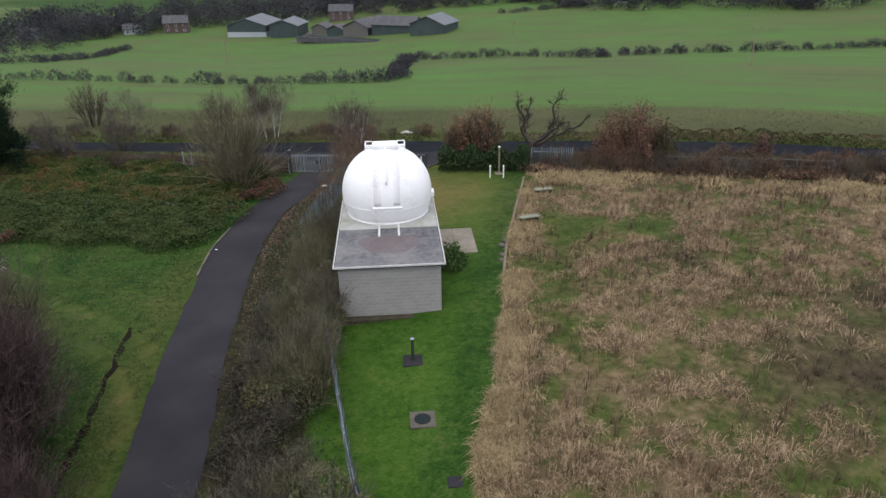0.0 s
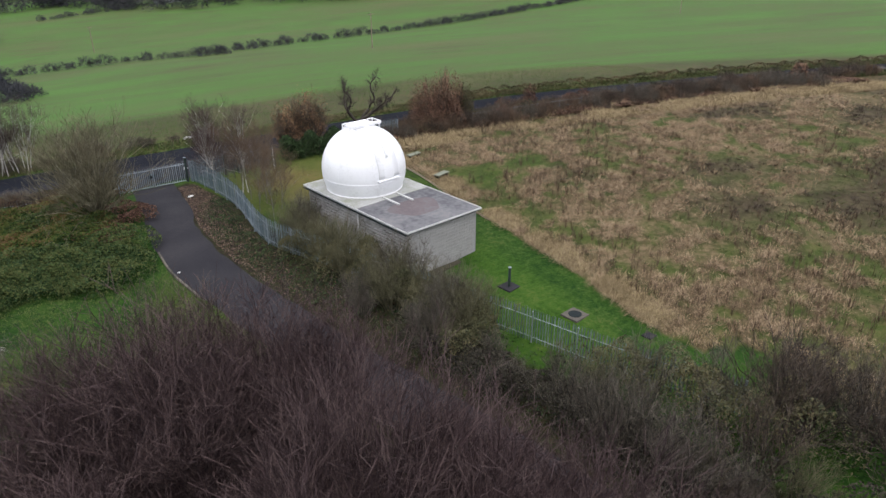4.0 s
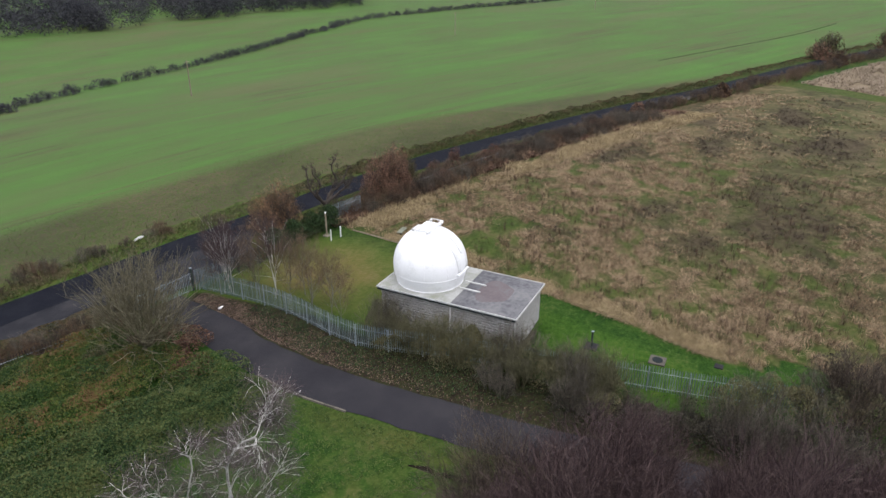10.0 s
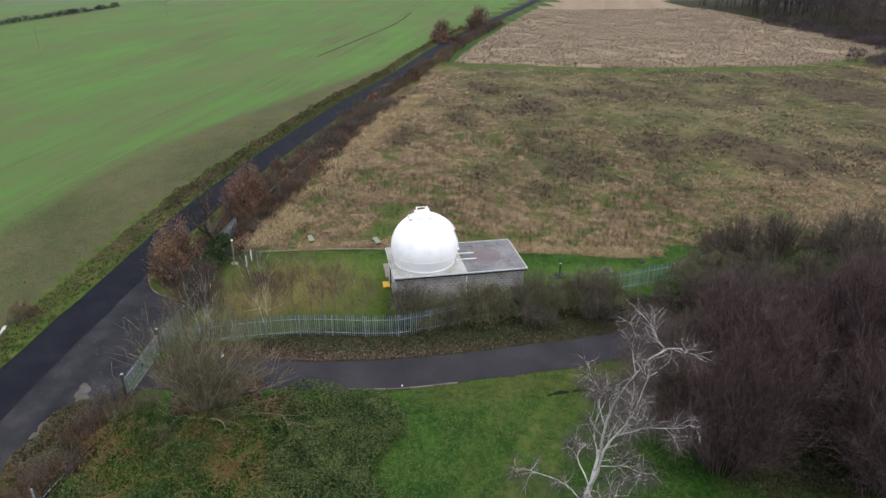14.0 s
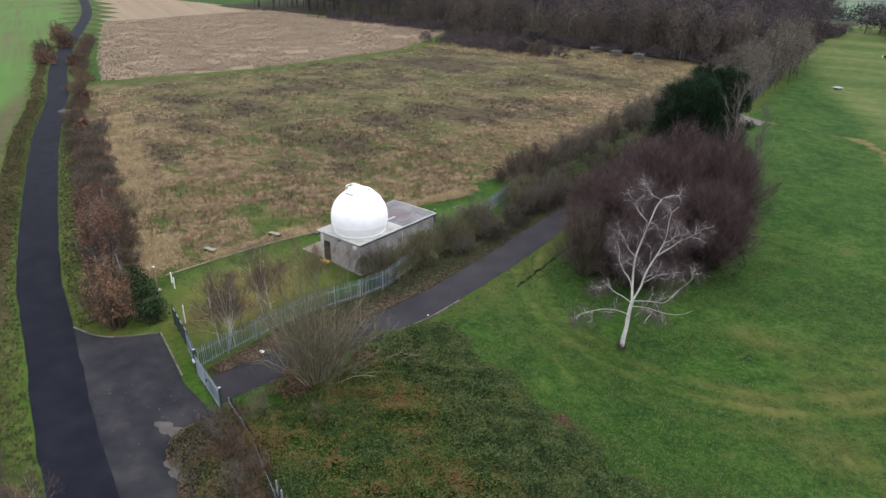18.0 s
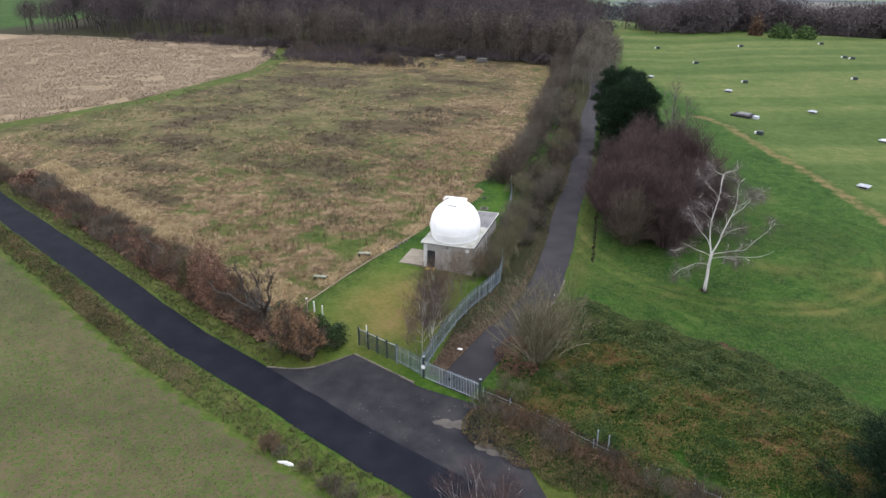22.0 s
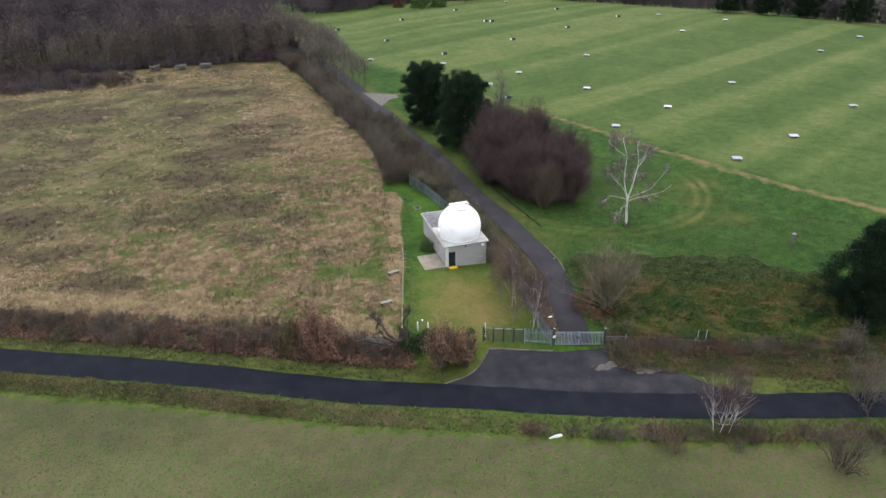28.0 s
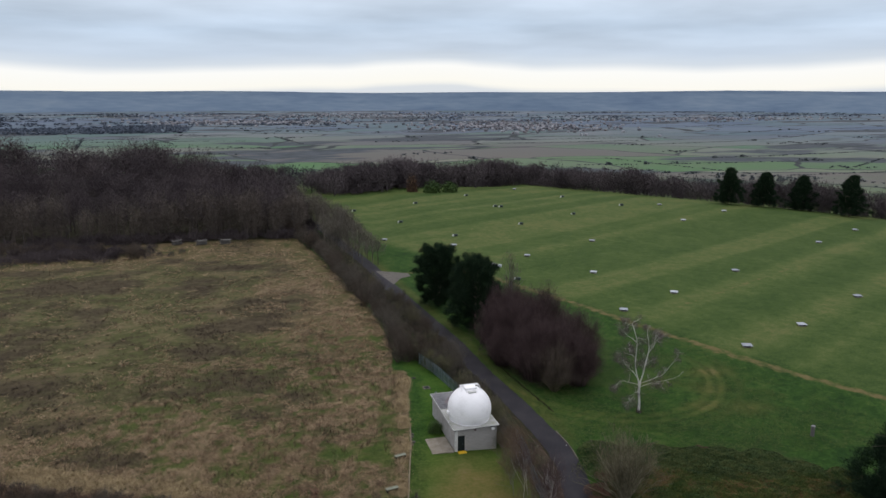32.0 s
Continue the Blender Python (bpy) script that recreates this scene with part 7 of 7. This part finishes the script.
# maize stubble far off in the east
N = 90000
x, y = rng.uniform(90, 215, N), rng.uniform(-104, 30, N)
u = np.round((x * .94 + y * .34) / 1.1) * 1.1 + rng.normal(0, .36, N)
v = -x * .34 + y * .94
x, y = u * .94 - v * .34, u * .34 + v * .94
keep = (x > crop_x(y)) & (y < road_y(x) - 9.5) & (vn(x, y, 5, 71) + rng.normal(0, .06, N) > .36)
tufts("dry_crop", x[keep], y[keep], .8, 1.5, M["crop"], "standing dry straw-coloured crop", 5, 4, .45, .5, .045, .3, .2)
x, y = rng.uniform(-64, -13, 70000), rng.uniform(2, 56, 70000)
k = (rng.uniform(0, 1, 70000) < sm(-63, -50, x + .25 * (y - 30)) * sm(2, 14, y)) & (x < track_x(y) - 2.1) & (vn(x, y, 2.2, 81) * .6 + vn(x, y, 7, 83) * .4 + rng.normal(0, .05, 70000) > .42) & (np.abs(np.hypot(x + 31, y - 22) - 20.8) > .45) & (np.abs(np.hypot(x + 31, y - 22) - 18.8) > .45)
tufts("turf_tufts", x[k], y[k], .5, 1.2, M["turf"], "short mown grass with coarser tufts", 12, 4, .15, .28, .017, .2)
gx, gy = np.meshgrid(np.arange(-50, 62, .29), np.arange(7.0, 27, .29), indexing="ij")
gx, gy = (gx + rng.normal(0, .08, gx.shape)).ravel(), (gy + rng.normal(0, .08, gy.shape)).ravel()
k = (rng.uniform(0, 1, gx.size) < np.clip((27 - gy) / 10, 0, .95) * np.clip(.1 + 1.5 * vn(gx, gy, 9, 87), .2, 1))
gx, gy = gx[k], gy[k] + road_y(gx[k])
C = np.repeat(np.stack([gx, gy, H(gx, gy) + .04], 1), 2, 0)
tagged(obj_np("young_crop", *leaves(rng, C + rng.normal(0, .05, C.shape) * np.array([1, 1, .3]), .11, .75), M["seedling"]), "rows of young green crop seedlings in bare soil", "crop", "", "stuff")
# fallen leaves on the track bank
n = 12000
yy = 64.5 - np.abs(rng.normal(0, 13, n))
yy = np.maximum(yy, 20)
xx = track_x(yy) + 1.9 + np.abs(rng.normal(0, 1.5, n))
keep = xx < np.interp(yy, [20, 32, 45, 49, 55, 65], [-2.2, -4.1, -6.8, -6.6, -5.2, -4.3])
C = np.stack([xx, yy, H(xx, yy) + .03], 1)[keep]
tagged(obj_np("fallen_leaves", *leaves(rng, C, .085, .8), M["litter_leaf"]), "brown fallen leaves on the track bank", "leaves", "", "stuff")
yy = rng.uniform(18, 58, 420)
tr_ = rng.uniform(.15, 1, 420)
xa = track_x(yy) + 2.1
xb = np.interp(yy, [15, 32, 45, 49, 55, 65], [-1.2, -4.1, -6.8, -6.6, -5.2, -4.3])
mound("bank_ivy", np.stack([xa + (xb - xa) * tr_, yy, rng.uniform(.3, .8, 420), rng.uniform(.08, .3, 420)], 1), 5500, .10, M["ivy"], "low ivy and weeds on the track bank", 7, .04)
hx, hy = rng.uniform(-9, 0, 60), rng.uniform(68, 74, 60)
tagged(obj_np("forecourt_litter", *leaves(rng, np.stack([hx, hy, H(hx, hy) + .07], 1), .09, .9), M["gravel"]), "pale fallen leaves on the forecourt", "leaves", "", "stuff")

# ---- woods and far hedges, each one stuff ----
def wood(name, spots, sizes, geo, m, label, seed):
    rng = np.random.default_rng(seed)
    V, F = geo
    at = np.stack([spots[:, 0], spots[:, 1], H(spots[:, 0], spots[:, 1])], 1)
    return tagged(obj_np(name, *scatter(V, F, at, rng.uniform(0, 6.28, len(at)), sizes), m), label, "wood", "", "stuff")


def far_dome(seed, R, Hh, n=620, w=.035, base=.25, L=1.5, low=-.6, stem=True):
    """A bare tree far off: trunk, a few limbs and a rounded haze of short twigs."""
    rng = np.random.default_rng(seed)
    ts = np.linspace(0, 1, 5)
    P = np.stack([np.cumsum(rng.normal(0, .02 * Hh, 5)) * ts, np.cumsum(rng.normal(0, .02 * Hh, 5)) * ts, ts * Hh * .85 - .5], 1)[None]
    Rr = (.2 * (1 - .8 * ts))[None]
    lb, Rl = sprout(rng, P, Rr, 14, max(base, .1), .8, R * .62, .5, .4, 3, .16, .6)
    a, c = rng.uniform(0, 2 * np.pi, n), rng.uniform(low, 1, n)
    q = rng.uniform(.12, 1, n) ** .45 * (.80 + .14 * np.sin(3 * a + seed) + .10 * np.sin(5 * a + 6 * c))
    s = np.sqrt(1 - c * c)
    o = np.stack([s * np.cos(a), s * np.sin(a), c], 1)
    C = o * q[:, None] * np.array([R, R, Hh * (1 - base) * .5]) + np.array([0, 0, Hh * (base + (1 - base) * .5)])
    d = unit(o * np.array([1, 1, .8]) + np.array([0, 0, .25]) + rng.normal(0, .6, (n, 3)))
    T = np.stack([C, C + d * (L * rng.uniform(.5, 1.2, n))[:, None]], 1)
    fuzz = ribbons(rng, T, np.full((n, 2), w) * np.array([1, .5]))
    if not stem:
        return fuzz
    return join(tubes(P, Rr, 4), ribbons(rng, lb, np.maximum(Rl, w * 1.3)), ribbons(rng, T, np.full((n, 2), w) * np.array([1, .4])))


FT = [far_dome(71, 4.8, 16.0, 1100, .060, .12, .75), far_dome(72, 5.4, 15.5, 1100, .060, .15, .75), far_dome(73, 4.5, 17.5, 1100, .060, .15, .75)]
n = 480
x, y = rng.uniform(8, 230, n), -101 - rng.uniform(0, 1, n) * 105
grown = .86 + .66 * sm(110, 185, -y) * sm(15, 60, x) + .42 * (vn(x, y, 17, 61) - .5) + rng.uniform(-.10, .12, n)
for v in range(3):
    k = np.arange(n) % 3 == v
    wood("south_wood", np.stack([x[k], y[k] - .03 * x[k]], 1), grown[k], FT[v], M["twig_wood"], "tall bare brown deciduous wood", 80 + v)
rw = np.random.default_rng(107)
wood("south_wood", np.stack([rw.uniform(10, 75, 70), rw.uniform(-185, -112, 70)], 1), rw.uniform(.8, 1.15, 70), FT[1], M["twig_wood"], "tall bare brown deciduous wood", 108)
n = 110
x, y = 10 + 120 * rng.uniform(0, 1, n) ** 1.4, -99 - rng.uniform(0, 14, n)
wood("wood_edge", np.stack([x, y - .03 * x], 1), rng.uniform(.7, 1.2, n), far_dome(76, 3.6, 14.0, 900, .050, .0, .8, -.95), M["twig_wood_olive"], "paler olive bare trees along the wood edge", 86)
WB = tree_geo(37, 5.2, 1.0, 12, 4, 3, .028, .4, .6, .006, 4)
for i in range(9):
    x = 12 + i * 13.0 + rng.uniform(-3, 3)
    tree("woodland_birch", WB, M["pale_bark"], M["twig_wood"], (x, -100.5 - .03 * x), "tall pale birch stem at the wood edge", i * 33, rng.uniform(2.0, 2.7), "birches of the wood edge")
FS = far_dome(74, 4.4, 9.5, 700, .075, .02, .7, -.95)
FL = far_dome(78, 5.0, 9.0, 260, .115, -.12, 1.0, -.95, False)
a = rng.uniform(0, 1, 460)
x = np.r_[-5 - 110 * a[:220], -115 - 145 * a[220:]] + rng.normal(0, 5, 460)
y = np.r_[-196 - 30 * a[:220], -228 + 165 * a[220:]] - 18 + rng.normal(0, 8, 460)
wood("ridge_trees", np.stack([x, y], 1), .62 + 1.25 * vn(x, y, 26, 88) + rng.uniform(-.22, .22, 460), FS, M["twig_far"], "bare trees lining the far side of the reservoir", 90)
n = 170
x = rng.uniform(-330, 60, n); y = -260 - rng.uniform(0, 120, n) - .2 * x
wood("lower_wood", np.stack([x, y], 1), rng.uniform(1.2, 1.8, n), FL, M["twig_valley"], "bare woodland below the reservoir ridge", 91)
VALLEY_EDGE = [(-330, 330), (-185, 360), (-161, 386), (-133, 405), (-120, 436), (-88, 442), (-62, 434), (-34, 470), (8, 440), (40, 428), (74, 432), (106, 372), (163, 334), (214, 300), (320, 262)]
VE = catmull(VALLEY_EDGE, 6)[:, :2]
k = rng.integers(0, len(VE), 1300)
out = unit(VE[k] - np.array([0., 40.]))
P = VE[k] + out * (3 + 130 * rng.uniform(0, 1, 1300) ** 1.4)[:, None] + rng.normal(0, 3, (1300, 2))
wood("valley_wood", P[:1000], rng.uniform(.9, 1.7, 1000), FL, M["twig_valley"], "dark bare woodland round the farm and houses", 92)
wood("valley_evergreens", P[1000:], rng.uniform(.6, 1.2, 300), FL, M["ivy_far"], "dark green trees among the valley houses", 93)
x = rng.uniform(-330, -150, 150); y = rng.uniform(300, 440, 150)
wood("valley_trees", np.stack([x, y], 1), rng.uniform(.7, 1.4, 150), FL, M["twig_valley"], "bare trees among the valley houses", 97)
HG = far_dome(75, 2.5, 3.0, 300, .06, -.35, .55, -.6, False)
for line, gap, lab in (([(-37, 158), (-1, 150), (2, 175), (6, 215), (8, 226), (54, 191), (66, 197), (157, 206), (211, 212), (281, 210), (400, 160)], 2.2, "straggling field hedge in the valley"),
                       ([(-140, 245), (-120, 255), (-122, 350)], 2.6, "thick field hedge in the valley"), ([(-100, 168), (-78, 172), (-37, 158)], 3.2, "gappy field hedge in the valley"),
                       ([(60, 385), (160, 395), (330, 360)], 3.0, "hedge beyond the pasture")):
    P = catmull(line, gap * .8)[:, :2] + rng.normal(0, .8, (len(catmull(line, gap * .8)), 2))
    wood("field_hedge", P, rng.uniform(.45, 1.1, len(P)), HG, M["twig_valley"], lab, 94)
x, y = 76 + 24 * rng.normal(0, .45, 150), -85 + 9 * rng.normal(0, .5, 150)
xs_ = rng.uniform(8, 170, 230)
wood("wood_undergrowth", np.stack([xs_, -99.5 - .02 * xs_ + rng.normal(0, 2.2, 230)], 1), rng.uniform(.6, 1.2, 230), HG, M["twig_wood"], "dark undergrowth along the foot of the wood", 99)
a = rng.uniform(0, 1, 200)
x2 = np.r_[-5 - 110 * a[:90], -115 - 145 * a[90:]]
y2 = np.r_[-196 - 30 * a[:90], -228 + 165 * a[90:]] - 9
wood("ridge_scrub", np.stack([x2, y2 + rng.normal(0, 3, 200)], 1), rng.uniform(.8, 1.5, 200), HG, M["twig_far"], "scrub along the far side of the reservoir", 100)
xs_ = rng.uniform(5, 16, 150)
wood("wood_side_scrub", np.stack([xs_, rng.uniform(-200, -97, 150)], 1), rng.uniform(.6, 1.3, 150), HG, M["twig_wood"], "dark undergrowth along the side of the wood", 104)
wood("edge_scrub", np.stack([x, y], 1), rng.uniform(.5, 1.0, 150), HG, M["twig_wood"], "dark bramble scrub before the wood", 98)
ys_ = rng.uniform(-128, -57, 46)
P = np.stack([np.interp(-ys_, [57, 90, 130], [-5.0, -2.8, .5]) + rng.uniform(-3.2, 6.5, 46), ys_], 1)
wood("hedge_end_trees", P, rng.uniform(.44, .70, 46) + .12 * sm(70, 110, -ys_), FT[0], M["twig_grey"], "pale bare trees where the hedge meets the wood", 103)

# ---- the far plain: hedgerow trees, towns ----
C = leaves(np.random.default_rng(98), np.random.default_rng(99).normal(0, 1, (14, 3)) * np.array([4, 4, 1.6]) + np.array([0, 0, 2.2]), 5.0)
pts = []
for i in range(64):
    r, an = 640 * 4 ** rng.uniform(0, 1), rng.uniform(radians(195), radians(325))
    L, dr = rng.uniform(160, 460), rng.choice([.25, .32, 1.75]) + rng.normal(0, .12)
    k = int(L / 6)
    q = np.linspace(-L / 2, L / 2, k)[rng.uniform(0, 1, k) > .12]
    pts.append(np.stack([r * np.cos(an) + q * math.cos(dr), r * np.sin(an) + q * math.sin(dr)], 1) + rng.normal(0, 1, (len(q), 2)))
pts = np.concatenate(pts)
pts = pts[np.hypot(pts[:, 0], pts[:, 1]) > 560]
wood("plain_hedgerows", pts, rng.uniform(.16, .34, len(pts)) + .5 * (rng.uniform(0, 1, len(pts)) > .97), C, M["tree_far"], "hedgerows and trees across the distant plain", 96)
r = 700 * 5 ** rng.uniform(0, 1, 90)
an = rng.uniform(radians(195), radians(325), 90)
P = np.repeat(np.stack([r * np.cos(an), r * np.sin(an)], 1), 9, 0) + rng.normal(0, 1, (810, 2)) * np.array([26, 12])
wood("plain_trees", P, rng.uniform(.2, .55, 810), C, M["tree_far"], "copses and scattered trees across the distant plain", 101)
# woods far out, paler and bluer with haze painted into their colour
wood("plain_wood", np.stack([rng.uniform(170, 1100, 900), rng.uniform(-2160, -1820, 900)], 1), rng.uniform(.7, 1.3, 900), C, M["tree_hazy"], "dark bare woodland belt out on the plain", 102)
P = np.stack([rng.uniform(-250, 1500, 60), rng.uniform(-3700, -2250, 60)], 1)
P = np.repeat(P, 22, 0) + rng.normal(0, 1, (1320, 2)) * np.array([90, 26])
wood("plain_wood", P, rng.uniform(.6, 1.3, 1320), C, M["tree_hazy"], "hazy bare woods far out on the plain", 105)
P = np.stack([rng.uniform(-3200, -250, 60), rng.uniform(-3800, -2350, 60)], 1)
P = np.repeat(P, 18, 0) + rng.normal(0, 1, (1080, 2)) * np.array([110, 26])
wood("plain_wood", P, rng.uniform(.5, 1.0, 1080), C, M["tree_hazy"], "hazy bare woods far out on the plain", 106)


def town(name, cx, cy, w, d, n, seed, label):
    rng = np.random.default_rng(seed)
    V, F = [], []
    for i in range(n):
        x, y = cx + rng.normal(0, w), cy + rng.normal(0, d)
        l, b, e = rng.uniform(6, 11), rng.uniform(4.5, 6.5), rng.uniform(2.6, 4.2)
        c, s = math.cos(i), math.sin(i)
        z = h(x, y)
        o = len(V)
        for px, py, pz in ((-l, -b, -3), (l, -b, -3), (l, b, -3), (-l, b, -3), (-l, -b, e), (l, -b, e), (l, b, e), (-l, b, e), (-l, 0, e + 2.8), (l, 0, e + 2.8)):
            V.append((x + (px * c - py * s) * .5, y + (px * s + py * c) * .5, z + pz))
        for f in ((0, 1, 5, 4), (2, 3, 7, 6), (1, 2, 6, 5), (3, 0, 4, 7), (4, 5, 9, 8), (6, 7, 8, 9), (5, 6, 9, 9), (7, 4, 8, 8)):
            F.append(tuple(o + j for j in f[:4]) if f[2] != f[3] else (o + f[0], o + f[1], o + f[2], o + f[2]))
    F4 = [f for f in F if len(set(f)) == 4]
    return tagged(obj_np(name, V, F4, M["town"]), label, "town", "", "stuff")


M["town"] = mat("town_roofs", [(.085, .090, .105), (.12, .115, .125), (.15, .135, .14), (.17, .175, .19), (.24, .25, .265)], .02, .8, 0, .2, island=.7)
town("distant_town", 0, -2480, 190, 90, 420, 1, "distant town of small pale houses on the plain")
town("distant_town", -800, -1990, 150, 170, 520, 2, "distant town of small reddish and pale houses on the plain")
town("distant_town", -300, -3250, 420, 200, 420, 4, "hazy distant town on the plain")
town("distant_village", -1750, -2400, 420, 90, 260, 3, "hazy distant settlement on the plain")
for x, y, w in ((150, -2950, 95), (35, -3200, 70), (340, -2600, 30), (-625, -3700, 190), (-1985, -2660, 55), (-150, -3350, 60), (-980, -2700, 120)):
    s = thing("warehouse", (x, y, h(x, y)), "long white warehouse far out on the plain", "warehouse", "distant warehouses", 12)
    part("wall", boxm(-w, -18, -3, w, 18, 9, bev=0), M["smoke_white"], s)
    part("roof", boxm(-w - 1, -19, 9, w + 1, 19, 11, bev=.5), M["clad_roof"], s)

# ---- block courses of the observatory, last ----
def courses():
    ch, bl = .2225, .45
    n_c = int(OH / ch)
    zs = [OZ + .03 + i * ch for i in range(n_c)]

    def blk(length):
        bm = boxm(0, 0, 0, length, .05, ch - .026, bev=.008)
        me = bpy.data.meshes.new("block"); bm.to_mesh(me); bm.free(); me.materials.append(M["block"])
        return me
    full, cut = blk(bl - .004), blk(bl / 2 - .004)
    rg = random.Random(8)
    for wall, x0, x1, face, gap in ((WALL_S, OX0, OX1, "s", None), (WALL_N, OX0, OX1, "n", (1.05, 2.42))):
        for i, z in enumerate(zs):
            x = x0 if i % 2 else x0 - bl / 2
            while x < x1 - .05:
                a, b = max(x, x0), min(x + bl, x1)
                x += bl
                if gap and z < (2.28 if b < 2.05 else 9) and b > gap[0] + .02:
                    if z + ch < 2.30 or b > 2.0:
                        continue
                w = b - a
                if w < .1:
                    continue
                me = full if w > bl - .02 else cut
                sc = (w - .004) / ((bl if me is full else bl / 2) - .004)
                yy = OY0 - .001 + rg.uniform(-.004, .004) if face == "s" else OY1 - .049 + rg.uniform(-.004, .004)
                p = OBL(a + .002, yy, z)
                share("block", me, wall, Matrix.Translation(p) @ Matrix.Diagonal((sc, 1, 1, 1)))
    V, F = [], []
    for sx in (0, 1):
        X = OX0 - .001 if sx == 0 else OX1 - .049
        for i, z in enumerate(zs):
            y = OY0 + .05 if i % 2 else OY0 + .05 - bl / 2
            while y < OY1 - .1:
                a, b = max(y, OY0 + .05), min(y + bl, OY1 - .05)
                y += bl
                if b - a < .08:
                    continue
                dxr = rg.uniform(-.004, .004)
                o = len(V)
                for vx in (X + dxr, X + .05 + dxr):
                    for vy in (a + .0005, b - .0005):
                        for vz in (z, z + ch - .001):
                            V.append(OBL(vx, vy, vz))
                F += [tuple(o + j for j in f) for f in ((0, 1, 3, 2), (4, 6, 7, 5), (0, 4, 5, 1), (2, 3, 7, 6), (1, 5, 7, 3), (0, 2, 6, 4))]
    ob = obj_np("block_facing", V, F, M["block_rest"], WALL_W)
    tagged(ob, "", "", "", "stuff")


courses()
